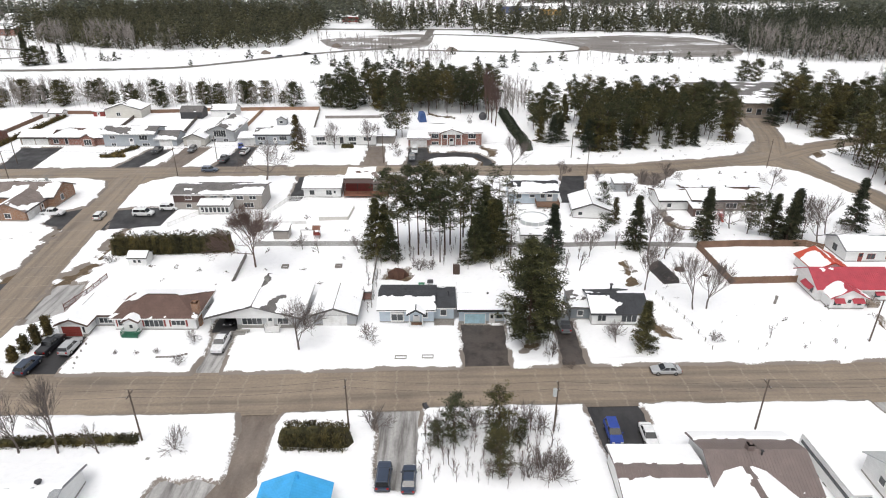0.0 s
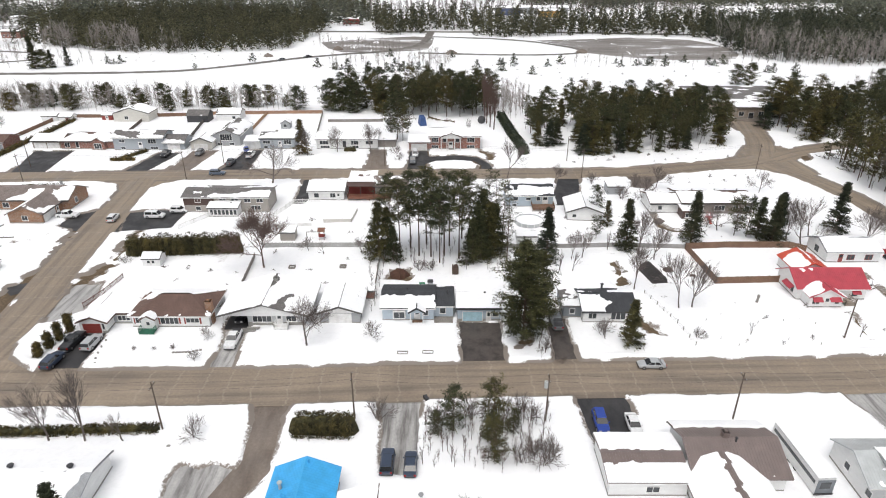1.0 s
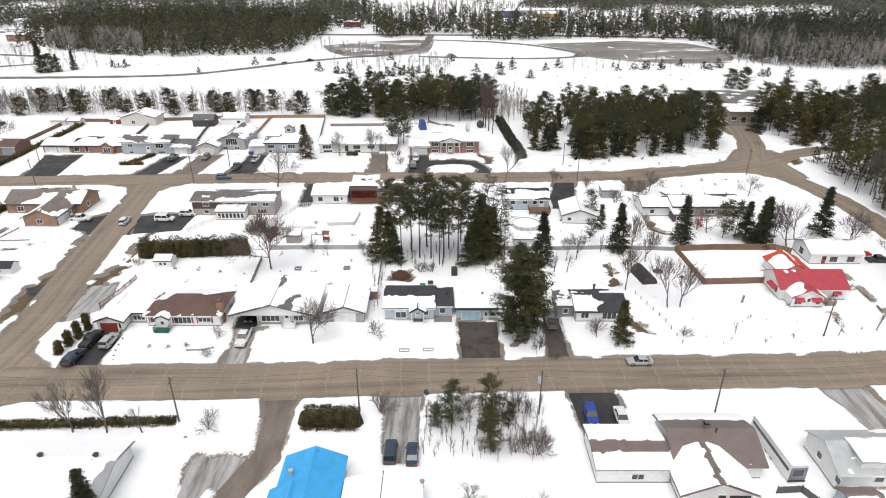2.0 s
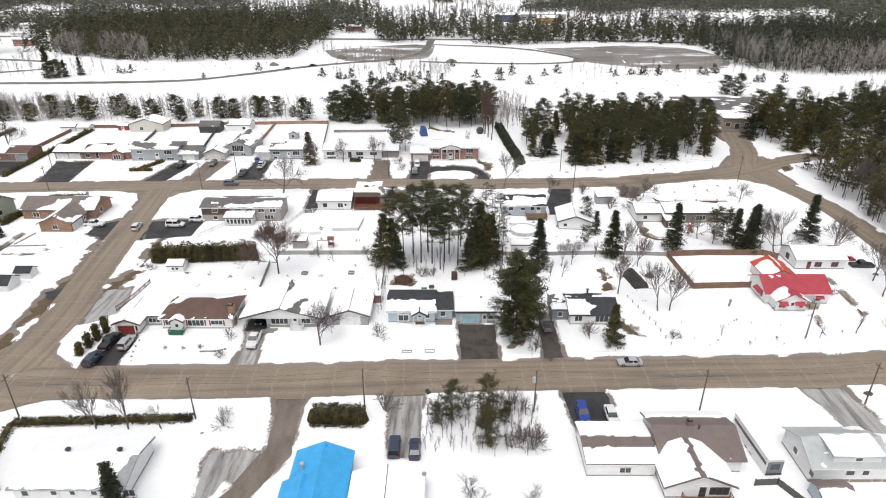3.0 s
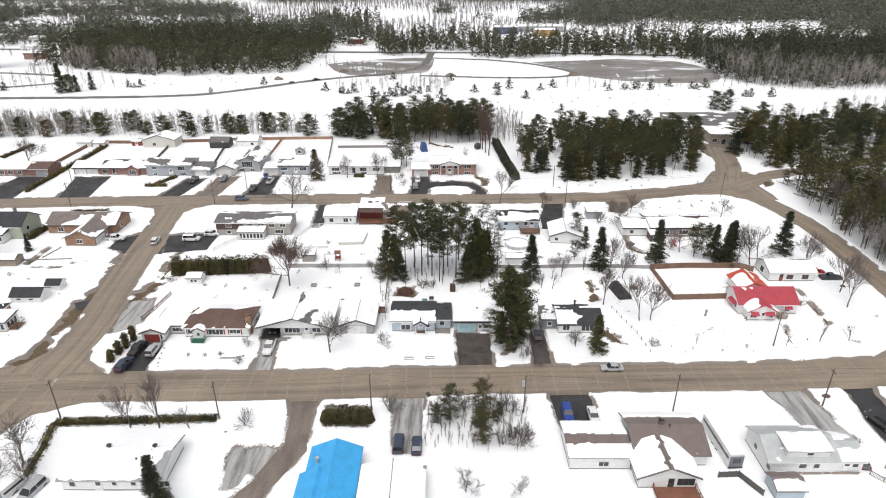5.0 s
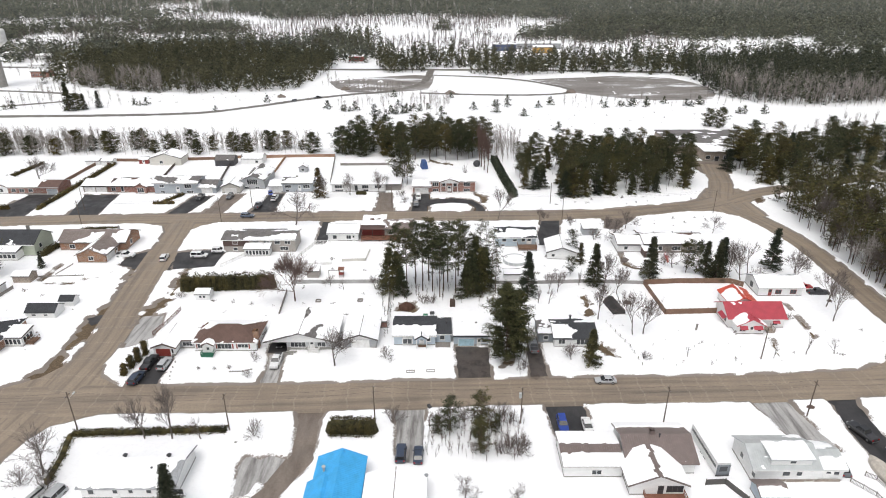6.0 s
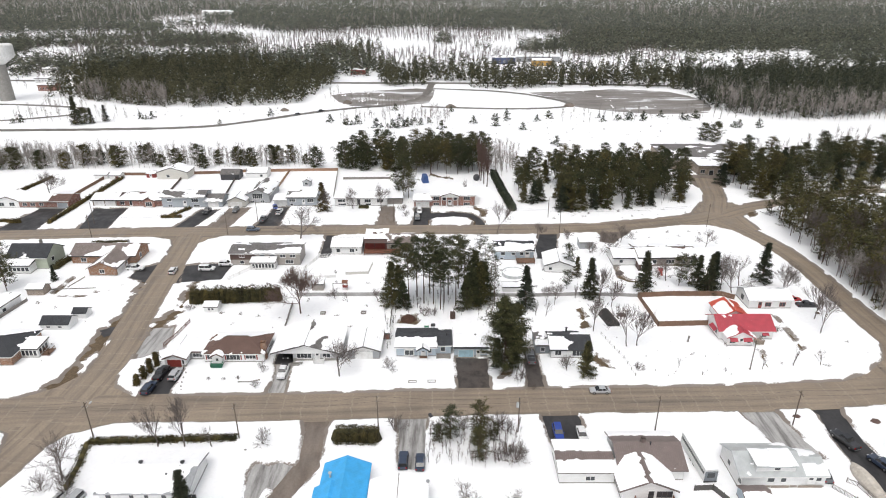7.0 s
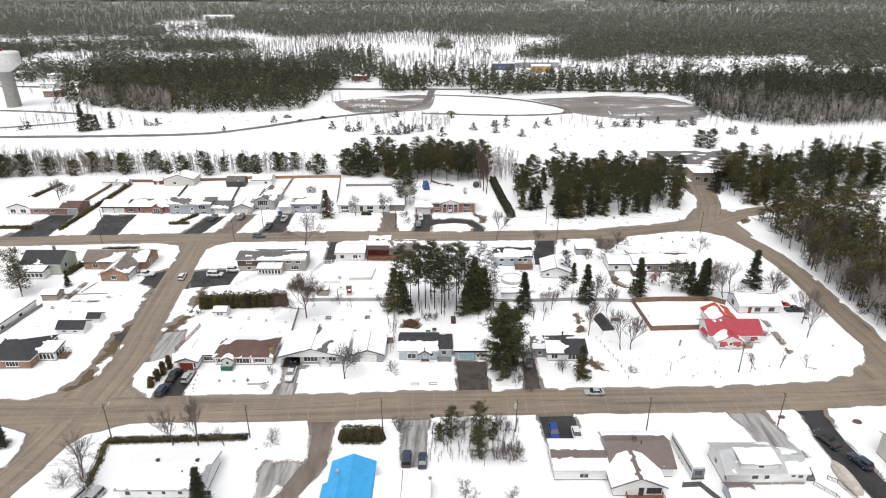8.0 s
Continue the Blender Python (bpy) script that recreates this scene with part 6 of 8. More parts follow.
# pines along the far side of the back gardens
bushy = [conifer("rounded bushy pine behind the back gardens", 11.5, 6.2, 0.03, 74, 4, 22, 0, (OLIVE_GREEN if i == 1 else PINE_GREEN), 330 + i, 0.6, name="forest_pine", pads=1.7) for i in range(3)]
BELT = [(-214, 251, 1.1), (-206, 256, 0.9), (-195, 258, 0.8), (-190, 266, 0.7), (-176, 261, 0.95), (-171, 266, 0.9), (-157, 260, 0.95), (-150, 264, 0.9), (-143, 262, 0.75), (-138, 256, 0.85), (-132, 262, 1.05), (-126, 258, 0.8), (-121, 266, 0.85), (-110, 266, 0.8), (-102, 264, 1.05), (-97, 260, 0.8), (-93, 266, 0.9), (-85, 264, 1.15), (-80, 262, 0.95), (-75, 268, 0.75), (-61, 258, 1.15), (-47, 254, 1.1), (-43, 257, 0.9), (-39, 265, 1.1), (-34, 258, 0.9), (-30, 267, 1.25), (-24, 255, 0.95), (-21, 262, 1.2), (-218, 262, 1.0), (-163, 266, 0.6), (46, 257, 0.9), (52, 254, 1.0), (-52, 262, 0.7), (-36, 250, 0.9), (-28, 252, 0.8), (-16, 254, 1.0), (-228, 246, 1.1), (-222, 240, 1.0), (-236, 252, 1.2), (-214, 236, 0.8), (-232, 236, 1.0), (-220, 256, 1.1), (-10, 262, 1.1), (-4, 268, 1.1), (4, 266, 1.0), (10, 262, 1.1), (38, 250, 0.7), (42, 264, 0.7), (-68, 266, 0.6), (-91, 256, 0.7), (-116, 258, 0.7), (-146, 268, 0.8), (-183, 258, 0.8), (-200, 264, 0.9), (151, 306, 1.0), (146, 313, 0.8), (118, 258, 0.8)]
put(bushy, [(x + PLACE.uniform(-2, 2), y + PLACE.uniform(-2, 3), k * PLACE.uniform(0.62, 1.05)) for x, y, k in BELT], "bushy pines behind the back gardens")
# tall single firs out on the field
for x, y, k in ((-230, 354, 1.4), (-217, 364, 0.85), (-227, 357, 0.9), (-223, 358, 0.8)):
    copy_thing(spruce[int(k * 10) % 3] if k != 0.9 else bushy[0], pose(x, y, 0.05)).scale = (k, k, k)
belt = scatter([(-12, 246), (20, 246), (22, 262), (6, 272), (-14, 270), (-40, 268), (-46, 256)], 4.4, 6)
for i, (x, y) in enumerate(belt):
    src = wood[i % 4]
    s = PLACE.uniform(0.6, 0.84)
    copy_thing(src, pose(x, y, 0.05, 0, 0, PLACE.uniform(0, 360))).scale = (s * 1.15, s * 1.15, s)


def tree_shape(h, r, low, seed, shape):
    """A forest tree as triangles: crown first, then trunk and limbs."""
    rnd = np.random.RandomState(seed)
    cs, ss, b = [], [], Build()
    b.tube((0, 0, -0.3), (0, 0, h * 0.97), 0.2, 0.04, 5)
    for i in range(36):
        q = (i + rnd.rand()) / 36
        L = r * ((1 - q) * 0.95 + 0.08 if shape else 0.45 + 0.55 * math.sin(math.pi * min(1, q * 0.8 + 0.2))) * rnd.uniform(0.7, 1.1)
        a = rnd.uniform(0, 6.283)
        p0 = Vector((0, 0, h * (low + (1 - low) * q)))
        p1 = p0 + Vector((math.cos(a) * L, math.sin(a) * L, L * (rnd.uniform(0, 0.4) if not shape else -0.1)))
        b.tube(p0, p1, 0.05, 0.015, 3)
        for j in range(4):
            cs.append(tuple(p0.lerp(p1, 0.3 + 0.7 * (j + rnd.rand()) / 4)))
            ss.append(0.95 * rnd.uniform(0.8, 1.2))
    v, _ = sprays(rnd, cs, ss, 5, 0.5, 0.2 if shape else -0.1)
    tri = []
    for f in b.f:
        tri += [b.v[f[0]], b.v[f[1]], b.v[f[2]], b.v[f[0]], b.v[f[2]], b.v[f[3]]]
    return v, np.array(tri)


# joined woods: a few built shapes repeated into one mesh
def stand(name, label, spots, shapes, mat, seed, high=(0.8, 1.2)):
    rnd = np.random.RandomState(seed)
    vs, off = [], 0
    n = len(spots)
    pick = rnd.randint(0, len(shapes), n)
    for k, (v0, _) in enumerate(shapes):
        sel = np.array(spots)[pick == k]
        if not len(sel):
            continue
        a = rnd.uniform(0, 2 * math.pi, len(sel))
        s = rnd.uniform(*high, len(sel))
        c, sn = np.cos(a)[:, None], np.sin(a)[:, None]
        x = v0[None, :, 0] * c - v0[None, :, 1] * sn
        y = v0[None, :, 0] * sn + v0[None, :, 1] * c
        z = v0[None, :, 2] * np.ones_like(c)
        g = sel[:, 2] if sel.shape[1] > 2 else np.zeros(len(sel))
        p = np.stack([x * s[:, None] + sel[:, 0][:, None], y * s[:, None] + sel[:, 1][:, None], z * s[:, None] + g[:, None]], -1).reshape(-1, 3)
        vs.append(p)
    v = np.concatenate(vs)
    ob = array_mesh(name, v, np.arange(len(v)).reshape(-1, 3), mat)
    return tagged(ob, label, "woods", kind="stuff")


def far_shape(h, r, limbs, per, size, seed, low=0.15, shape=1):
    """A distant conifer as needle sprays with a thin stem."""
    rnd = np.random.RandomState(seed)
    cs, ss = [], []
    for i in range(limbs):
        q = (i + rnd.rand()) / limbs
        L = r * ((1 - q) + 0.1 if shape else 0.4 + 0.6 * math.sin(math.pi * min(1, q * 0.9 + 0.15))) * rnd.uniform(0.4, 1.0)
        a = rnd.uniform(0, 6.283)
        cs.append((math.cos(a) * L, math.sin(a) * L, h * (low + (1 - low) * q)))
        ss.append(size * (1.2 - 0.5 * q))
    v, f = sprays(rnd, cs, ss, per, 0.4, 0.2, 0.26)
    stem = np.array([(-0.18, 0, -0.3), (0.18, 0, -0.3), (0, 0, h * 0.9), (0, -0.18, -0.3), (0, 0.18, -0.3), (0, 0, h * 0.9)])
    return np.concatenate([v, stem]), None


def twig_shape(h, n, seed, w=0.045):
    """A distant leafless tree: thin stem and rising twigs as slivers."""
    rnd = np.random.RandomState(seed)
    tri = [[(-2 * w, 0, -0.3), (2 * w, 0, -0.3), (0, 0, h)], [(0, -2 * w, -0.3), (0, 2 * w, -0.3), (0, 0, h)]]
    for i in range(n):
        z = h * rnd.uniform(0.22, 0.92)
        a, L = rnd.uniform(0, 6.283), h * rnd.uniform(0.12, 0.3)
        for k in range(3):
            a2, o = a + rnd.uniform(-0.7, 0.7) * (k > 0), L * 0.4 * (k > 0)
            s = (math.cos(a) * o * 0.6, math.sin(a) * o * 0.6, z + o)
            e = (s[0] + math.cos(a2) * L * 0.5, s[1] + math.sin(a2) * L * 0.5, s[2] + L * 0.8)
            tri.append([(s[0] - w * math.sin(a2), s[1] + w * math.cos(a2), s[2]), (s[0] + w * math.sin(a2), s[1] - w * math.cos(a2), s[2]), e])
    return np.array(tri).reshape(-1, 3), None


shapes = [tree_shape(20, 5.0, 0.25, 500, 0), tree_shape(18, 4.8, 0.3, 501, 0), tree_shape(15, 5.0, 0.05, 502, 1), tree_shape(21, 4.4, 0.35, 503, 0)]
se = scatter(GROVE_SE, 4.7, 5) + scatter([(122, 98), (121.5, 150), (134, 160), (152, 140), (152, 92)], 4.4, 92) + scatter([(126, 150), (125, 188), (134, 194), (142, 170), (142, 150)], 4.2, 8)
stand("corner_wood", "dense green pines of the wood along the bend", se, [(v, None) for v, _ in shapes], PINE_GREEN, 30, (0.6, 0.86))
stand("corner_wood_trunks", "brown trunks of the wood along the bend", se, [(w, None) for _, w in shapes], BARK, 30, (0.6, 0.86))
MIDW = [far_shape(15, 3.2, 26, 8, 1.35, 400, 0.08, 1), far_shape(17, 3.9, 26, 9, 1.4, 401, 0.34, 0), far_shape(12, 3.0, 22, 8, 1.3, 402, 0.04, 1), far_shape(18, 3.7, 24, 9, 1.35, 403, 0.4, 0), far_shape(16, 2.8, 24, 8, 1.2, 404, 0.12, 1), far_shape(10, 3.2, 22, 9, 1.3, 405, 0.06, 0)]
TWIG = [twig_shape(12, 40, 410 + i, 0.05) for i in range(4)]
BRUSH = [twig_shape(3.2, 16, 415 + i, 0.035) for i in range(3)]
W_WOOD = [(-304, 452), (-292, 458), (-278, 446), (-250, 431), (-222, 420), (-199, 413), (-190, 421), (-179, 409), (-159, 416), (-131, 419), (-107, 424), (-102, 460), (-96, 540), (-112, 585), (-180, 620), (-260, 628), (-330, 600)]
E_WOOD = [(193, 440), (187, 398), (205, 376), (228, 370), (269, 376), (302, 380), (420, 378), (480, 500), (420, 575), (290, 560), (210, 545), (198, 484)]
stand("west_wood", "dense dark pine wood beyond the snowy field", scatter(W_WOOD, 4.3, 11), MIDW, WOODS_GREEN, 1, (0.5, 1.2))
stand("east_wood", "dense dark pine wood beyond the snowy field", scatter(E_WOOD, 4.4, 12), MIDW, WOODS_GREEN, 2, (0.6, 1.15))
strip_spots = scatter([(-60, 536), (-44, 500), (-18, 502), (-14, 530), (22, 530), (24, 494), (60, 486), (104, 498), (142, 500), (196, 484), (225, 530), (150, 548), (20, 546), (-50, 556)], 5.0, 13) + scatter([(-92, 600), (-70, 590), (-50, 620), (-80, 660), (-110, 640)], 7, 33) + scatter([(-150, 690), (-88, 680), (-76, 760), (-150, 775)], 7, 91) + scatter([(-30, 562), (40, 560), (40, 580), (-30, 582)], 6, 34)
stand("roadside_pines", "loose row of tall pines along the far road", strip_spots, MIDW, WOODS_GREEN, 3)
birchy = scatter([(188, 400), (205, 372), (232, 362), (310, 370), (420, 372), (420, 392), (310, 402), (232, 400), (204, 416)], 3.0, 14) + scatter([(196, 470), (193, 436), (205, 410), (240, 420), (250, 460)], 5, 17) + scatter([(-282, 446), (-252, 430), (-248, 438), (-276, 452)], 2.0, 15) + scatter([(-236, 424), (-198, 411), (-200, 424), (-234, 436)], 1.9, 16) + scatter([(-182, 408), (-168, 412), (-170, 420), (-182, 418)], 2.8, 35)
stand("grey_birches", "pale leafless birches in front of the pine wood", birchy, [twig_shape(13, 26, 418 + i, 0.07) for i in range(3)], ASH_BARK, 4, (0.7, 1.3))
brush = scatter([(-300, 250), (-160, 256), (-60, 258), (-60, 270), (-170, 276), (-300, 284)], 2.0, 18) + scatter([(-240, 252), (-168, 256), (-168, 272), (-250, 280)], 2.2, 37) + scatter([(18, 240), (34, 246), (34, 275), (16, 268)], 2.4, 19) + scatter([(140, 262), (230, 268), (300, 300), (220, 310), (150, 276)], 4.2, 20) + scatter([(-66, 416), (-30, 400), (-26, 408), (-60, 424)], 2.0, 21) + scatter([(-66, 346), (0, 340), (4, 372), (-30, 384), (-70, 372)], 5.5, 87) + scatter([(60, 356), (190, 362), (186, 380), (90, 384)], 6.5, 88) + scatter([(-10, 252), (34, 250), (40, 284), (-14, 280)], 2.6, 89) + scatter([(-90, 440), (-60, 412), (-56, 420), (-84, 450)], 4, 90) + scatter([(-20, 362), (4, 360), (4, 378), (-16, 380)], 3.2, 38) + scatter([(170, 235), (240, 240), (260, 270), (180, 262)], 5, 22) + scatter([(-280, 352), (-205, 362), (-200, 378), (-285, 392)], 6, 39) + scatter([(-270, 396), (-250, 400), (-255, 414), (-290, 420)], 4, 40)
stand("leafless_brush", "grey leafless brush and saplings along the gardens", brush, TWIG, ASH_BARK, 5, (0.3, 0.8))
SMALL = [far_shape(4.8, 2.2, 20, 8, 0.9, 420 + i, 0.05, 1) for i in range(3)]
firs = [(-194, 371), (-191, 373), (-198, 372), (-270, 361), (-273, 358), (-115, 380), (-141, 356), (-72, 359), (-60, 353), (-57, 352), (-54, 356), (-41, 345), (-38, 346), (-34, 344), (-31, 345), (-28, 344), (-24, 346), (-22, 349), (-20, 355), (-18, 361), (-9, 358), (-14, 352), (19, 356), (35, 370), (33, 368), (41, 365), (48, 338), (69, 372), (102, 361), (112, 366), (115, 368), (119, 366), (122, 370), (131, 372), (143, 375), (155, 368), (157, 365), (164, 371), (167, 372), (178, 344), (182, 345), (194, 345), (62, 300), (118, 256), (124, 262), (131, 270), (136, 262), (280, 340), (300, 330)] + scatter([(-70, 345), (60, 335), (130, 360), (150, 390), (60, 396), (-40, 400), (-66, 372)], 26, 23)
under = [p for k, (poly, gap) in enumerate(((GROVE_W, 4.0), (GROVE_MID, 4.0), (GROVE_E, 5.0), (GROVE_SE, 5.0))) for p in scatter(poly, gap, 70 + k)] + scatter([(-16, 113), (14, 113), (15, 127), (-16, 127)], 2.2, 75) + scatter([(-3, 56), (16, 56), (16, 67), (-3, 67)], 1.5, 76) + scatter([(16.6, 80), (19, 80), (19, 92), (17, 92)], 1.2, 77) + scatter([(-16, 96), (-13, 96), (-12.5, 112), (-16, 116)], 1.6, 78)
stand("underbrush", "grey leafless underbrush between the trunks", under, BRUSH, GREY_BARK, 12, (0.5, 1.2))
stand("bend_brush", "dark leafless thicket along the bend of the road", scatter([(120.6, 92), (121, 134), (124, 150), (132, 150), (132, 92)], 2.6, 93), [twig_shape(11, 40, 494 + i, 0.055) for i in range(3)], GREY_BARK, 14, (0.5, 1.1))
stand("thicket_brush", "grey leafless brush of the roadside thicket", scatter([(-2.5, 57), (4, 55), (15.5, 55.5), (15.5, 67), (-2.5, 66.5)], 1.5, 79), [twig_shape(12, 26, 490 + i, 0.075) for i in range(3)], RUST_BARK, 13, (0.16, 0.34))
stand("field_firs", "small dark firs scattered over the snowy field", firs, SMALL, WOODS_GREEN, 6, (0.6, 1.3))
DOTS = [far_shape(1.0, 0.8, 6, 4, 0.5, 430 + i, 0.0, 1) for i in range(2)]
dots = scatter([(-70, 310), (140, 300), (190, 380), (-60, 400)], 11, 26) + scatter([(-210, 376), (-110, 384), (-116, 412), (-200, 408)], 7, 36) + scatter([(-62, 104), (-44, 104), (-44, 116), (-62, 116)], 4.4, 27) + scatter([(44, 84), (108, 86), (106, 100), (66, 98), (44, 102)], 5.5, 80) + scatter([(-122, 84), (-94, 86), (-92, 128), (-116, 128)], 7, 81) + scatter([(-36, 104), (-17, 104), (-17, 122), (-40, 122)], 6, 82) + scatter([(20, 128), (56, 126), (90, 134), (88, 144), (50, 142), (26, 146)], 3.6, 83) + scatter([(-44, 126), (-16, 126), (-18, 150), (-44, 134)], 5, 84) + scatter([(44, 162), (90, 168), (96, 176), (60, 172)], 3.2, 85) + scatter([(40, 186), (95, 190), (98, 200), (48, 196)], 4, 86)
stand("weeds", "tufts of dry weeds poking through the snow", dots, DOTS, GREY_BARK, 7, (0.3, 1.0))
# the forest out to the horizon, with snowy clearings near at hand
FARW = [far_shape(15, 3.6, 9, 3, 2.6, 440 + i, 0.12, 1) for i in range(6)]
rnd = np.random.RandomState(50)
spots = []
for y0, y1, gap in ((560, 760, 7), (760, 1150, 7.2), (1150, 1700, 9.2), (1700, 2600, 15)):
    n = int((y1 - y0) * (y1 * 1.55) / (gap * gap))
    y = rnd.uniform(y0, y1, n)
    x = (rnd.uniform(-1, 1, n)) * (y * 0.74 + 60)
    clear = lattice(x, y, 110, 61) * 0.65 + lattice(x, y, 45, 62) * 0.35
    edge = 120 * (lattice(x, y, 160, 63) - 0.5) + 60 * (lattice(x, y, 50, 64) - 0.5)
    glade = (x > -0.48 * y) & (x < 0.21 * y) & (y < 1080 + edge)
    glade |= (x >= 0.2 * y) & (y > 655) & (y < 790 + edge) | (x <= -0.48 * y) & (y < 980 + edge)
    ok = np.where(glade, np.where(x <= -0.48 * y, clear > 0.53, clear > 0.57), np.where((x < -0.3 * y) & (y < 1500), clear > 0.5, clear > 0.2)) & ~((np.abs(x - 75) < 110) & (y < 690)) & ~((y < 640) & (x > -330) & (x < 470) & (clear < 0.6))
    far = np.clip((y - 1600) / 2600, 0, 1)
    z = far * far * 35 * (0.6 + 0.8 * lattice(x, y, 900, 31))
    spots.append(np.stack([x, y, z], 1)[ok])
spots = np.concatenate(spots)
near_by = spots[:, 1] < 1000
# crowns grow paler with distance, haze painted into their colour
stand("forest", "dark conifer forest beyond the clearings", spots[near_by], FARW, CONIFER_HAZE, 8, (0.7, 1.25))
TOPS = [far_shape(15, 4.0, 6, 2, 3.6, 460 + i, 0.3, 1) for i in range(6)]
stand("deep_forest", "endless dark conifer forest towards the horizon", spots[~near_by], TOPS, FOREST_HAZE, 10, (0.7, 1.25))
bare_far = [(x, y) for x, y in scatter([(-420, 600), (260, 640), (300, 1150), (-620, 1150)], 6.4, 28) if math.sin(x * 0.03 + 1) + math.sin(y * 0.021 + x * 0.011) + math.sin(x * 0.007 - y * 0.017) > -0.8]
bare_far += scatter([(150, 800), (620, 800), (640, 850), (150, 850)], 9, 41) + scatter([(-640, 560), (-330, 480), (-340, 640), (-520, 900), (-700, 900)], 12, 42) + scatter([(-430, 1000), (-760, 1000), (-1100, 1600), (-560, 1600)], 15, 43)
stand("far_birches", "grey leafless trees in the snowy clearings", bare_far, [twig_shape(11, 30, 486 + i, 0.085) for i in range(2)], GREY_BARK, 9, (0.3, 1.1))
pale_far = [(x, y) for x, y in scatter([(-1300, 1150), (1300, 1150), (1900, 2500), (-1900, 2500)], 26, 29) if math.sin(x * 0.011 + 2) + math.sin(y * 0.008 + x * 0.004) > 0.2 or (x < -0.33 * y and y > 1500)]
stand("pale_forest_patches", "pale leafless patches in the distant forest", pale_far, [twig_shape(15, 12, 480, 0.35)], PALE_BARK, 11, (1.0, 1.5))


def canopy():
    """Treetops of the farthest woods as one rough sheet, its colour paled for haze."""
    ys = np.array(grow(2500, 4800, 9, 1.012))
    xs = np.linspace(-3500, 3500, 420)
    x, y = np.meshgrid(xs, ys)
    r = np.random.RandomState(5)
    x = x + r.uniform(-6, 6, x.shape)
    far = np.clip((y - 1600) / 2600, 0, 1)
    z = far * far * 35 * (0.6 + 0.8 * lattice(x, y, 900, 31)) + 5 + 9 * r.rand(*x.shape) + 5 * lattice(x, y, 120, 77)
    n, k = x.shape
    idx = np.arange(n * k).reshape(n, k)
    f = np.stack([idx[:-1, :-1], idx[:-1, 1:], idx[1:, 1:], idx[1:, :-1]], -1).reshape(-1, 4)
    hole = (lattice(x, y, 260, 78) > 0.74)[:-1, :-1].ravel()
    tagged(array_mesh("far_forest", np.stack([x, y, z], -1).reshape(-1, 3), f[~hole], FOREST_HAZE), "farthest forest canopy near the horizon", "woods", kind="stuff")


canopy()


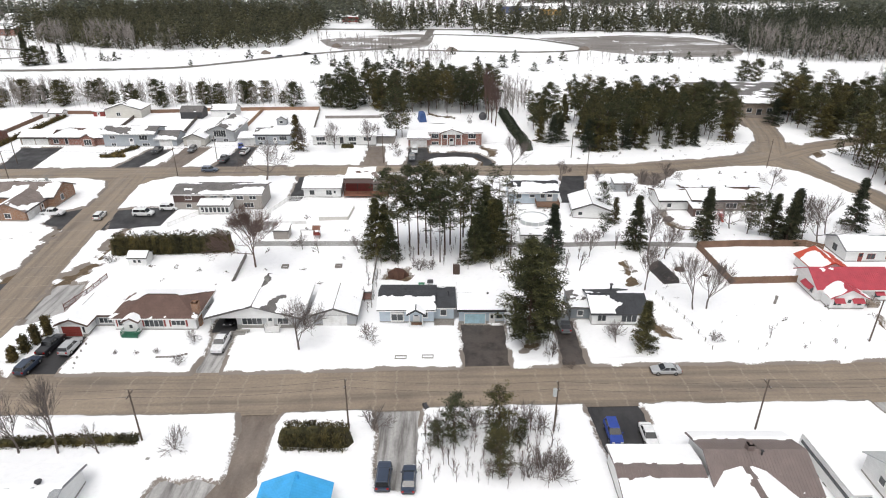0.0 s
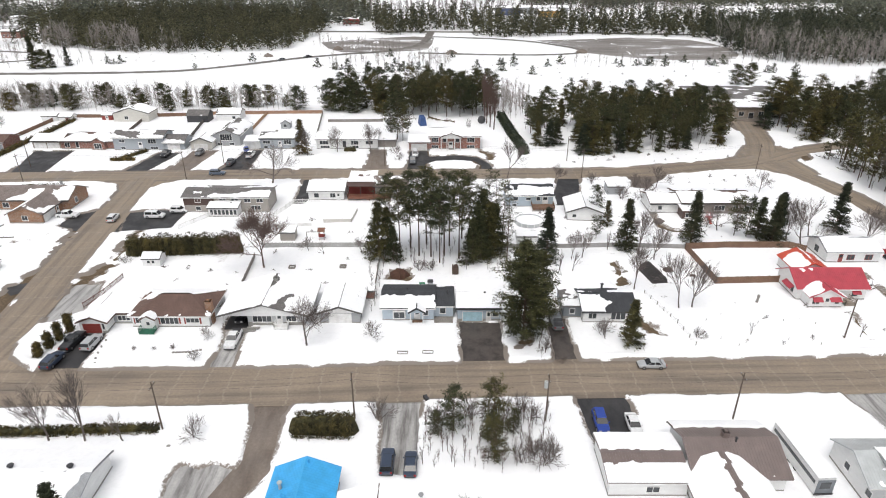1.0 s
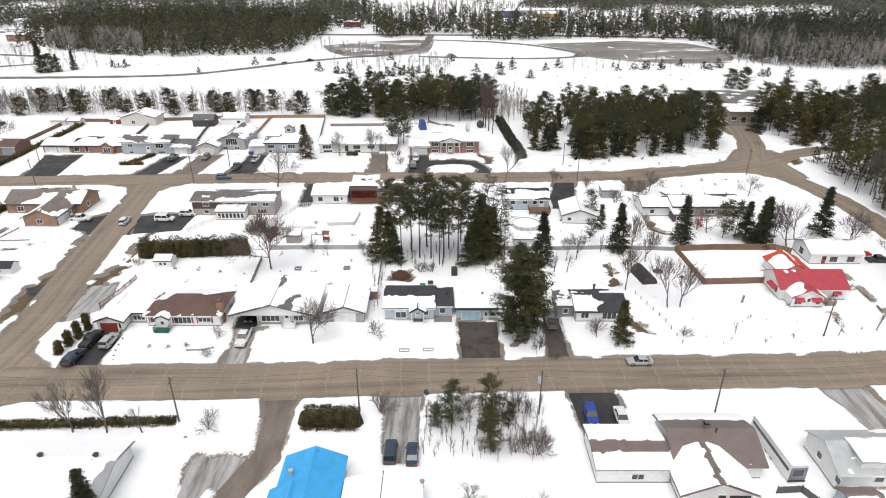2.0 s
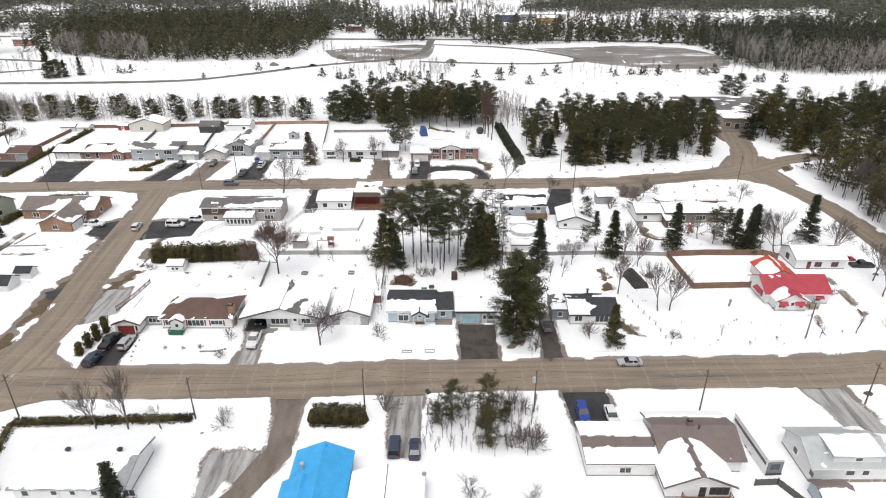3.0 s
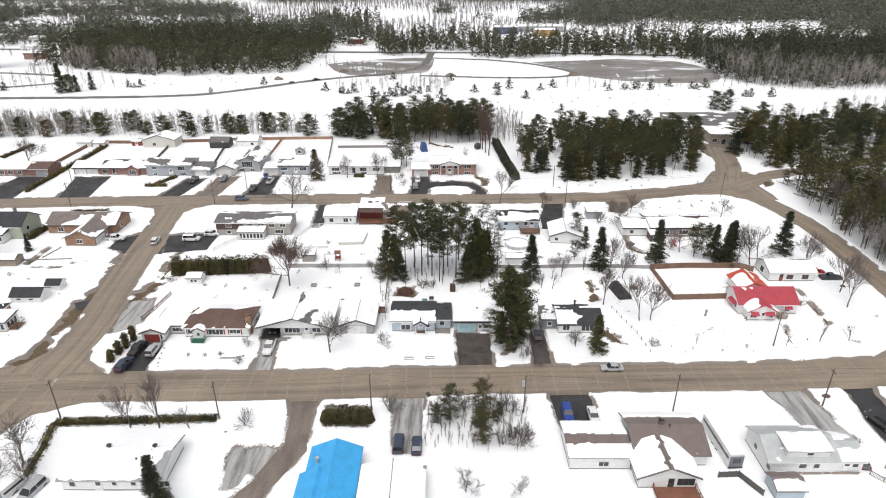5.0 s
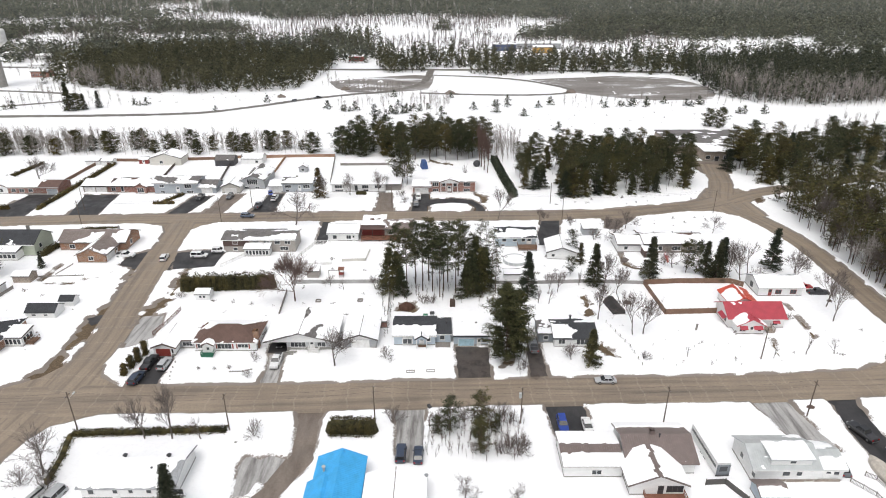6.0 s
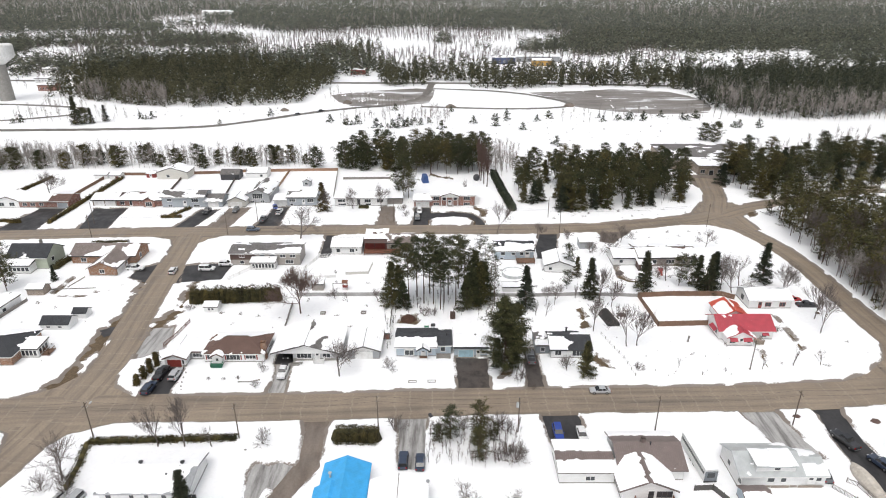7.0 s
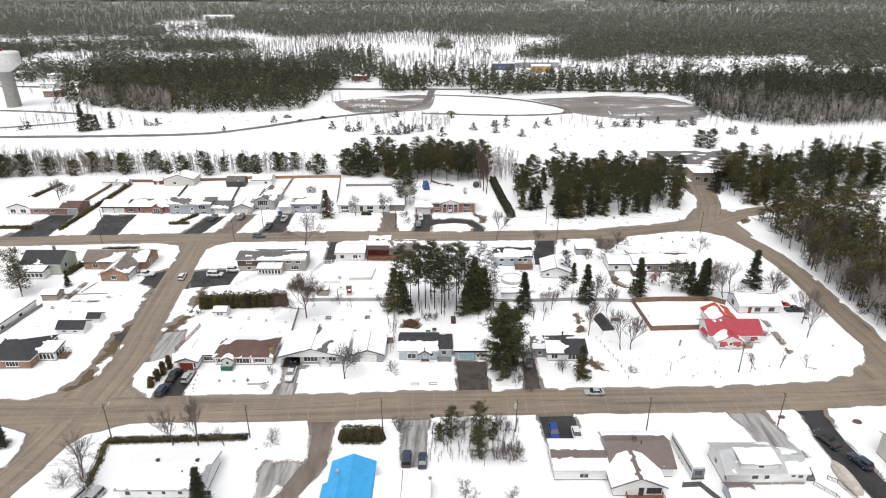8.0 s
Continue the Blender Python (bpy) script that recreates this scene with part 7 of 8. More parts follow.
# ---- vehicles ----
def car(label, kind, paint, x, y, rz=0.0, group="parked vehicles"):
    """sedan, suv, pickup or van; the nose points to local -y."""
    t = thing({"pickup": "pickup_truck", "sedan": "sedan_car", "suv": "suv_car", "van": "van"}[kind], label, "car" if kind != "pickup" else "pickup", x, y, 0.02, rz, group)
    L, W, belt, top, hood = {"sedan": (4.6, 0.9, 0.92, 1.44, 0.84), "suv": (4.7, 0.94, 1.08, 1.7, 1.0), "pickup": (5.7, 0.99, 1.15, 1.85, 1.1), "van": (5.1, 0.99, 1.1, 1.85, 1.02)}[kind]
    m, h = PAINT[paint], L / 2
    tail = {"sedan": 0.95, "suv": 1.08, "pickup": 1.12, "van": 1.1}[kind]
    cab0, cab1, roof0, roof1 = {"sedan": (-1.05, 1.75, -0.3, 1.05), "suv": (-1.0, 2.25, -0.3, 1.95), "pickup": (-1.15, 1.15, -0.5, 0.85), "van": (-1.5, 2.45, -0.7, 2.25)}[kind]
    secs = [(-h, 0.76, 0.42, 0.62), (-h + 0.12, 0.88, 0.28, hood - 0.12), (-h + 0.5, 0.97, 0.25, hood - 0.03), (cab0, 1.0, 0.25, belt - 0.03), (0, 1.0, 0.24, belt), (cab1, 1.0, 0.25, belt), (h - 0.35, 0.98, 0.27, tail), (h - 0.08, 0.92, 0.3, tail - 0.05), (h, 0.84, 0.42, tail - 0.25)]
    b = Build()
    rings = []
    for yy, ws, zb, zt in secs:
        w = W * ws
        mid = zb + (zt - zb) * 0.55
        rings.append([(-w * 0.9, yy, zb), (-w, yy, zb + 0.12), (-w, yy, mid), (-w * 0.95, yy, zt - 0.05), (-w * 0.86, yy, zt), (w * 0.86, yy, zt), (w * 0.95, yy, zt - 0.05), (w, yy, mid), (w, yy, zb + 0.12), (w * 0.9, yy, zb)])
    b.v = [p for r in rings for p in r]
    n = 10
    for i in range(len(rings) - 1):
        for j in range(n):
            b.f.append((i * n + j, i * n + (j + 1) % n, (i + 1) * n + (j + 1) % n, (i + 1) * n + j))
    b.f += [tuple(range(n))[::-1], tuple(range((len(rings) - 1) * n, len(rings) * n))]
    b.k = [0] * len(b.f)
    body = part("body", b, m, t)
    wb, wt = W * 0.88, W * 0.72
    b = Build()
    b.add([(-wb, cab0, belt - 0.03), (wb, cab0, belt - 0.03), (wb, cab1, belt - 0.03), (-wb, cab1, belt - 0.03), (-wt, roof0, top - 0.07), (wt, roof0, top - 0.07), (wt, roof1, top - 0.07), (-wt, roof1, top - 0.07)],
          [(0, 1, 5, 4), (1, 2, 6, 5), (2, 3, 7, 6), (3, 0, 4, 7)])
    part("windows", b, CAR_GLASS, t).name = "glazing"
    b = Build()
    b.box(-wt - 0.03, wt + 0.03, roof0 - 0.05, roof1 + 0.05, top - 0.09, top, inset=0.07)
    part("roof_panel", b, m, t)
    for sx in (-1, 1):
        for f0, f1, r0, r1 in ((cab0, cab0 + 0.12, roof0, roof0 + 0.1), (0.3, 0.42, 0.3, 0.42), (cab1 - 0.25, cab1, roof1 - 0.12, roof1)):
            b = Build()
            b.add([(sx * (wb + 0.012), f0, belt - 0.02), (sx * (wb + 0.012), f1, belt - 0.02), (sx * (wt + 0.012), r1, top - 0.08), (sx * (wt + 0.012), r0, top - 0.08)], [(0, 1, 2, 3) if sx > 0 else (3, 2, 1, 0)])
            part("pillar", b, m, t)
        b = Build()
        b.box(sx * (W * 0.62) - 0.17, sx * (W * 0.62) + 0.17, -h - 0.01, -h + 0.3, hood - 0.3, hood - 0.14)
        part("headlight", b, LAMP_CLEAR, body)
        b = Build()
        b.box(sx * (W * 0.72) - 0.14, sx * (W * 0.72) + 0.14, h - 0.1, h + 0.015, tail - 0.35, tail - 0.1)
        part("tail_light", b, LAMP_RED, body)
        b = Build()
        b.box(min(sx * W, sx * (W + 0.16)), max(sx * W, sx * (W + 0.16)), cab0 + 0.25, cab0 + 0.4, belt - 0.05, belt + 0.1)
        part("mirror", b, m, body)
        for yy in (-h + 0.88, h - 0.92):
            r = 0.33 if kind in ("sedan",) else 0.38
            b = Build()
            b.tube((sx * (W - 0.2), yy, r), (sx * (W + 0.02), yy, r), r, r, 14, cap=True)
            wheel = part("wheel", b, TYRE, t)
            b = Build()
            b.tube((sx * (W + 0.01), yy, r), (sx * (W + 0.03), yy, r), r * 0.62, r * 0.55, 10, cap=True)
            part("rim", b, RIM, wheel)
    b = Build()
    b.box(-W * 0.8, W * 0.8, -h - 0.03, -h + 0.1, 0.32, 0.5)
    part("front_bumper", b, DARK_TRIM, body)
    b = Build()
    b.box(-W * 0.8, W * 0.8, h - 0.1, h + 0.03, 0.36, 0.52)
    part("rear_bumper", b, STEEL if kind == "pickup" else DARK_TRIM, body)
    if kind == "pickup":
        b = Build()
        b.box(-W * 0.82, W * 0.82, cab1 + 0.12, h - 0.14, tail - 0.02, tail + 0.025)
        part("bed_cover", b, DARK_TRIM, t, "black bed cover")
    return t


car("dark blue SUV parked on the wet driveway", "suv", "navy", -66.0, 79.9, 176)
car("black pickup truck with covered bed on the driveway", "pickup", "black", -65.6, 85.6, 176)
car("silver SUV parked before the red garage door", "suv", "silver", -62.1, 85.2, 178)
car("white pickup with black bed cover outside the carport", "pickup", "white", -37.3, 86.2, 0)
car("dark sedan standing inside the carport", "sedan", "black", -38.0, 94.0, 0)
car("silver sedan parked at the roadside", "sedan", "silver", 35.2, 79.0, -90)
car("grey pickup parked beside the dark grey house", "pickup", "grey", 21.4, 92.3, 180)
car("bright blue SUV on the black driveway", "suv", "blue", 23.5, 64.9, 0)
car("white sedan on the black driveway", "sedan", "white", 28.2, 64.4, 0)
car("dark blue SUV at the end of the icy driveway", "suv", "navy", -7.4, 57.0, 180)
car("black sedan at the end of the icy driveway", "sedan", "navy", -4.2, 56.6, 180)
car("white SUV driving on the side road", "suv", "white", -84.9, 141.0, 186)
car("blue SUV driving on the back street", "suv", "slate", -69.5, 176.0, 92)
car("white pickup beside the brown brick house", "pickup", "white", -97.6, 142.8, 90)
car("white minivan on the parking area", "van", "white", -74.8, 142.6, 90)
car("white SUV parked near the grey house", "suv", "white", -69.8, 146.2, 90)
car("black pickup before an attached garage", "pickup", "black", -93.2, 195.5, 0)
car("dark SUV beside a gabled garage", "suv", "grey", -82.2, 196.5, 0)
car("dark pickup on the driveway by the street", "pickup", "grey", -68.6, 186.6, 178)
car("white pickup in the driveway of the blue bungalow", "pickup", "white", -64.4, 194.6, 178)
car("small blue car behind the white pickup", "sedan", "blue", -67.4, 200.2, 20)
car("grey pickup on the drive of the brick house", "pickup", "grey", -9.8, 188.5, 2)
car("white camper van by the brick garage", "van", "white", -9.3, 195.4, 2)
car("red car beside the white bungalow", "sedan", "red", 100.2, 121.8, 90)
car("dark pickup next to the red car", "pickup", "black", 102.2, 118.2, 90)
car("black pickup on the black driveway", "pickup", "black", 80.2, 62.6, 197)
car("dark SUV farther down the black driveway", "suv", "navy", 83.2, 56.2, 200)
car("grey sedan parked behind the white house", "sedan", "grey", 70.9, 53.4, 172)
car("silver van parked beside the bungalow", "van", "silver", -65.0, 46.4, -14)
car("dark car on the field lane", "suv", "grey", -98.5, 383.5, -48)
car("dark pickup on the field lane", "pickup", "black", -84.5, 394.6, -48)


def box_trailer(label, x, y, rz, w, l, h, mat, snowy=True, name="trailer"):
    t = thing(name, label, "trailer", x, y, 0, rz)
    b = Build()
    b.box(-w / 2, w / 2, 0, l, 0.55, h, inset=0.06)
    b.box(-w / 2 + 0.1, w / 2 - 0.1, 0.05, l - 0.05, 0.42, 0.55)
    part("body", b, mat, t)
    b = Build()
    b.box(-w / 2 - 0.01, w / 2 + 0.01, 0.4, l - 0.4, h * 0.62, h * 0.78)
    part("window_band", b, PANE, t)
    b = Build()
    b.box(-w * 0.28, w * 0.28, -0.03, 0, h * 0.45, h * 0.8)
    part("rear_window", b, PANE, t)
    b = Build()
    b.box(-w * 0.47, w * 0.47, -0.025, -0.004, 0.64, h * 0.92)
    part("rear_panel", b, SLATE_SIDING, t, "dark grey rear panel")
    b = Build()
    b.box(-w / 2, w / 2, -0.12, 0, 0.4, 0.62)
    part("bumper", b, DARK_TRIM, t)
    for sx in (-1, 1):
        for yy in (l * 0.42, l * 0.56):
            b = Build()
            b.tube((sx * (w / 2 - 0.25), yy, 0.34), (sx * (w / 2 - 0.02), yy, 0.34), 0.34, 0.34, 12, cap=True)
            part("wheel", b, TYRE, t)
    if snowy:
        snow_on(t, (-w / 2, 0, h), (1, 0, 0), (0, 1, 0), w, l, 1.3, 77, name="top_snow")


box_trailer("long white camper trailer with snow on top", 49.0, 51.6, 3, 2.5, 10.5, 3.1, WHITE_SIDING)
box_trailer("small white box trailer by the hedge", -69.2, 44.6, -18, 2.2, 4.2, 2.4, WHITE_SIDING)
t = thing("covered_boat", "boat under a pale wrinkled tarpaulin", "boat", 77.6, 47.4, 0, 2)
b = Build()
prof = [(0, 0.9, 1.6), (1.5, 1.25, 2.1), (3.5, 1.3, 2.3), (6, 1.2, 2.1), (7.6, 0.7, 1.7), (8.4, 0.1, 1.3)]
for (ya, wa, za), (yb, wb, zb) in zip(prof, prof[1:]):
    ra = [(-wa, ya, 0.2), (-wa, ya, 1.1), (-wa * 0.5, ya, za * 0.9), (0, ya, za), (wa * 0.5, ya, za * 0.9), (wa, ya, 1.1), (wa, ya, 0.2)]
    rb = [(-wb, yb, 0.2), (-wb, yb, 1.1), (-wb * 0.5, yb, zb * 0.9), (0, yb, zb), (wb * 0.5, yb, zb * 0.9), (wb, yb, 1.1), (wb, yb, 0.2)]
    b.add(ra + rb, [(i, i + 1, i + 8, i + 7) for i in range(6)])
b.face([(0.9 * s, 0, z) for s, z in ((-1, 0.2), (1, 0.2), (1, 1.1), (0.5, 1.45), (-0.5, 1.45), (-1, 1.1))])
part("tarpaulin", b, mottled("pale_tarp", (0.55, 0.5, 0.44), 0.7, 2.0, 0.6, 0.15, 0.08), t)
b = Build()
b.box(-0.8, 0.8, 0.4, 8, 0.0, 0.25)
part("trailer_frame", b, STEEL, t)


# ---- fences ----
def fence(label, pts, high, mat, style="board", thick=0.03):
    t = thing("fence", label, "fence")
    boards = Build()
    for (ax, ay), (bx, by) in zip(pts, pts[1:]):
        L = math.hypot(bx - ax, by - ay)
        dx, dy = (bx - ax) / L, (by - ay) / L
        n = max(1, round(L / 2.4))
        for i in range(n + 1):
            x, y = ax + dx * L * i / n, ay + dy * L * i / n
            b = Build()
            b.box(x - 0.06, x + 0.06, y - 0.06, y + 0.06, -0.2, high + 0.12)
            part("post", b, mat, t)
        for i in range(n):
            s0, s1 = L * i / n + 0.06, L * (i + 1) / n - 0.06
            b = boards

            def bar(a, c, z0, z1, o=0.0, w=thick):
                p = [(ax + dx * a - dy * (o - w), ay + dy * a + dx * (o - w)), (ax + dx * c - dy * (o - w), ay + dy * c + dx * (o - w)), (ax + dx * c - dy * (o + w), ay + dy * c + dx * (o + w)), (ax + dx * a - dy * (o + w), ay + dy * a + dx * (o + w))]
                b.add([(*q, z0) for q in p] + [(*q, z1) for q in p], [(0, 3, 2, 1), (4, 5, 6, 7), (0, 1, 5, 4), (1, 2, 6, 5), (2, 3, 7, 6), (3, 0, 4, 7)])

            if style == "board":
                k = max(3, int((s1 - s0) / 0.3))
                bar(s0, s1, high * 0.25, high * 0.32, 0.05)
                bar(s0, s1, high * 0.8, high * 0.87, 0.05)
                for j in range(k):
                    bar(s0 + (s1 - s0) * j / k, s0 + (s1 - s0) * (j + 1) / k - 0.012, 0.02, high + 0.03 * ((j * 7) % 3 - 1), 0, 0.02)
            elif style == "picket":
                k = max(4, int((s1 - s0) / 0.2))
                bar(s0, s1, high * 0.2, high * 0.28), bar(s0, s1, high * 0.85, high * 0.93)
                for j in range(k + 1):
                    a = s0 + (s1 - s0) * j / k
                    bar(a - 0.025, a + 0.025, 0.05, high, 0, 0.02)
            else:
                for z in (0.3, 0.6, 0.9):
                    bar(s0, s1, high * z, high * z + 0.012, 0, 0.006)
    tagged(part("boards" if style == "board" else "pickets" if style == "picket" else "wires", boards, mat, t), kind="stuff")
    return t


fence("pale weathered fence along the back line", [(-41.9, 124.2), (-16.2, 124.4)], 1.5, mottled("pale_fence", (0.42, 0.42, 0.41)))
fence("dark weathered fence down the side of the yard", [(-13.8, 104.2), (-14.2, 124.2)], 1.5, GREY_WOOD)
fence("grey board fence beside the garden", [(-41.5, 106.3), (-42.4, 119.1)], 1.4, GREY_WOOD)
fence("reddish brown rail fence by the side road", [(-70.0, 97.6), (-68.6, 103), (-67.8, 109.5)], 1.3, mottled("red_brown_fence", (0.16, 0.07, 0.06)), "picket")
fence("grey chain of fence panels along the back line", [(14, 123.8), (27.7, 123.9), (41.1, 124.7), (56.2, 123.6)], 1.4, mottled("grey_fence", (0.33, 0.32, 0.31)))
fence("tall brown wooden fence round the yard", [(56.3, 123.4), (66, 124.2), (80.6, 124.2), (83.5, 122.0)], 1.9, CEDAR_WOOD)
fence("tall brown wooden fence of the yard front", [(56.3, 123.4), (57.0, 107.0), (70.3, 107.6)], 1.9, CEDAR_WOOD)
fence("brown fence at the end of the gardens", [(-156, 214), (-155.6, 245), (-129.4, 244.6)], 1.7, CEDAR_WOOD)
fence("brown fence behind the garages", [(-128.4, 245.6), (-111, 247), (-102, 247.6)], 1.7, CEDAR_WOOD)
fence("dark grey fence between two gardens", [(-91.2, 210), (-93.8, 228), (-96.4, 247.6)], 1.6, mottled("dark_fence", (0.1, 0.085, 0.075)))
fence("dark fence beside the garden", [(-116.6, 212), (-120.2, 240)], 1.5, mottled("dark_fence_boards", (0.12, 0.09, 0.075)))
fence("tan wooden fence up the garden side", [(-71.6, 209), (-72.4, 228), (-73.0, 250.6)], 1.7, mottled("tan_fence", (0.36, 0.22, 0.13)))
fence("tan wooden fence at the garden end", [(-96, 249.6), (-73.2, 251), (-50.4, 252)], 1.7, mottled("tan_fence_boards", (0.33, 0.2, 0.13)))
fence("weathered fence down to the street side", [(-50.2, 252), (-46.0, 213)], 1.6, GREY_WOOD)
fence("grey fence behind the pale bungalow", [(-45.6, 238), (-24, 238.6)], 1.4, GREY_WOOD)
fence("white rail fence of the pool yard", [(-65.6, 134.6), (-60.8, 142.2), (-56.6, 143)], 1.5, TRIM, "picket")
fence("white vinyl fence round the back yard", [(-44, 141.4), (-40.6, 152), (-33.6, 152.6)], 1.4, TRIM, "picket")
fence("low white board wall of the yard", [(-45.5, 135.6), (-33, 136.6)], 1.1, TRIM)
fence("cream raised planter wall in the yard", [(-30.2, 138.6), (-23.2, 139), (-22.6, 146)], 1.2, CREAM_SIDING)
fence("grey fence along the mobile home", [(-121.6, 101), (-118.8, 121.4)], 1.3, GREY_WOOD)
fence("low dark garden wall", [(-117, 128.6), (-103.5, 129.4)], 0.6, GREY_WOOD)
fence("low dark garden edging", [(-110.6, 136.8), (-112, 130)], 0.6, GREY_WOOD)
fence("black railing beside the trailer", [(45.4, 49.6), (48.8, 49.8), (51.0, 45.8)], 1.5, mottled("dark_grey_fence", (0.1, 0.095, 0.09)))
fence("dark railing behind the white house", [(70.6, 50.2), (73.0, 47), (73.4, 44)], 1.3, GREY_WOOD, "picket")
fence("dark wooden fence by the covered boat", [(74.0, 51.6), (75.4, 50.6), (77.0, 44.4)], 1.3, GREY_WOOD, "picket")
fence("wire fence with thin posts across the snow", [(41.0, 103), (44.0, 92), (44.8, 84.8)], 1.0, GREY_WOOD, "wire").name = "wire_fence"


# ---- poles ----
def pole(label, x, y, h=8.8, lamp=False, can=False, arm=True, rz=0):
    t = thing("utility_pole", label, "utility pole", x, y, 0, rz, "utility poles")
    b = Build()
    b.tube((0, 0, -0.3), (0, 0, h), 0.14, 0.09, 8, cap=True)
    part("pole", b, POLE_WOOD, t)
    if arm:
        b = Build()
        b.box(-0.06, 0.06, -0.9, 0.9, h - 0.75, h - 0.63)
        part("crossarm", b, POLE_WOOD, t)
        for yy in (-0.8, 0.0, 0.8):
            b = Build()
            b.tube((0, yy, h - 0.63), (0, yy, h - 0.45), 0.05, 0.03, 6, cap=True)
            part("insulator", b, STEEL, t)
    if lamp:
        b = Build()
        b.tube((0, 0, h - 1.6), (0.5, 0.9, h - 1.0), 0.03, 0.03, 6)
        b.box(0.35, 0.65, 0.8, 1.5, h - 1.05, h - 0.9)
        part("street_light", b, LIGHT_METAL, t)
    if can:
        b = Build()
        b.tube((-0.35, 0.0, h - 2.3), (-0.35, 0.0, h - 1.2), 0.28, 0.28, 12, cap=True)
        part("transformer", b, LIGHT_METAL, t, "pale grey transformer can")
    return t


MAIN_POLES = [(-98.6, 62.6), (-70.4, 64.1), (-40.8, 63.6), (-13.0, 65.8), (15.4, 65.4), (43.4, 65.8), (72.4, 67.6), (101, 70)]
for q, (x, y) in enumerate(MAIN_POLES):
    pole("dark wooden utility pole beside the main road", x, y, 8.8, lamp=q in (1,), can=q == 4)
BACK_POLES = [(-124.5, 168), (-77.3, 171.2), (-18.6, 184.8), (42.2, 173.2), (97.5, 178.5)]
for q, (x, y) in enumerate(BACK_POLES):
    pole("weathered utility pole beside the back street", x, y, 9.2)
for x, y in ((-70.4, 185.4), (40.4, 188.6), (-132, 184), (72.4, 87.2), (98, 206)):
    pole("slim weathered service pole", x, y, 8.4, arm=False)


def wire(a, b_, sag):
    """A sagging cable between two points, as one thin tube."""
    b = Build()
    a, c = Vector(a), Vector(b_)
    side = (c - a).cross(Vector((0, 0, 1))).normalized() * 0.014
    for i in range(9):
        k = i / 8
        p = a.lerp(c, k) - Vector((0, 0, sag * 4 * k * (1 - k)))
        b.v += [tuple(p + side), tuple(p - side), tuple(p + Vector((0, 0, 0.024)))]
    b.f = [(3 * i + j, 3 * i + (j + 1) % 3, 3 * i + 3 + (j + 1) % 3, 3 * i + 3 + j) for i in range(8) for j in range(3)]
    b.k = [0] * len(b.f)
    return b


for line, hh in ((MAIN_POLES, 8.3), (BACK_POLES, 8.7)):
    for (ax, ay), (cx, cy) in zip(line, line[1:]):
        for o in (-0.8, 0.8):
            tagged(part("overhead_wire", wire((ax, ay + o, hh), (cx, cy + o, hh), 0.7), DARK_TRIM), "thin black overhead wire slung between poles", "wire", "overhead wires")


# ---- yard things ----
t = thing("quonset_shelter", "dark arched fabric shelter in the snow", "shelter", 45.4, 107.2, 0, 10)
b = Build()
n = 12
arc = [(1.7 * math.cos(math.pi * i / n), 2.2 * math.sin(math.pi * i / n)) for i in range(n + 1)]
b.add([(x, 0, z) for x, z in arc] + [(x, 6.4, z) for x, z in arc], [(i, n + 1 + i, n + 2 + i, i + 1) for i in range(n)])
b.face([(x, 0, z) for x, z in arc]), b.face([(x, 6.4, z) for x, z in arc][::-1])
part("cover", b, mottled("dark_tarp", (0.035, 0.03, 0.028), 0.6, 2.0, 0.6, 0.2, 0.05), t)
for yy in (0.0, 1.6, 3.2, 4.8, 6.4):
    b = Build()
    for (xa, za), (xb, zb) in zip(arc, arc[1:]):
        b.tube((xa * 1.01, yy, za * 1.01), (xb * 1.01, yy, zb * 1.01), 0.04, 0.04, 4)
    part("hoop", b, DARK_TRIM, t)

t = thing("above_ground_pool", "round above-ground pool filled with snow", "pool", 22.0, 138.6, 0)
b = Build()
n = 28
b.add([(r * math.cos(2 * math.pi * i / n), r * math.sin(2 * math.pi * i / n), z) for i in range(n) for r, z in ((3.6, -0.2), (3.6, 1.25), (3.45, 1.25), (3.45, 0.9))],
      [(4 * i + k, (4 * i + 4 + k) % (4 * n), (4 * i + 5 + k) % (4 * n), 4 * i + 1 + k) for i in range(n) for k in range(3)])
part("wall", b, LIGHT_METAL, t)
for i in range(14):
    a = 2 * math.pi * i / 14
    b = Build()
    b.box(3.6 * math.cos(a) - 0.07, 3.6 * math.cos(a) + 0.07, 3.6 * math.sin(a) - 0.07, 3.6 * math.sin(a) + 0.07, -0.2, 1.3)
    part("upright", b, TRIM, t)
b = Build()
b.face([(3.46 * math.cos(2 * math.pi * i / n), 3.46 * math.sin(2 * math.pi * i / n), 1.05) for i in range(n)])
part("snow_fill", b, SNOW, t)


def frame_box(label, x, y, w, d, mat, h=0.35, name="garden_bed", rz=0):
    t = thing(name, label, "garden bed", x, y, 0.12, rz, "raised beds")
    for x0, x1, y0, y1 in ((0, w, 0, 0.12), (0, w, d - 0.12, d), (0, 0.12, 0.12, d - 0.12), (w - 0.12, w, 0.12, d - 0.12)):
        b = Build()
        b.box(x0, x1, y0, y1, -0.1, h)
        part("board", b, mat, t)


frame_box("empty wooden garden frame sticking out of the snow", -7.8, 82.0, 1.9, 0.9, GREY_WOOD)
frame_box("empty wooden garden frame sticking out of the snow", -3.4, 82.2, 1.9, 0.9, GREY_WOOD)
frame_box("stone edged flower bed under snow", -36.6, 89.0, 2.4, 0.8, CONCRETE, 0.5)
frame_box("small raised planter in the back garden", -33.6, 113.5, 1.4, 1.2, GREY_WOOD, 0.6)
frame_box("small raised planter in the back garden", -22.5, 113.8, 1.4, 1.2, GREY_WOOD, 0.6)

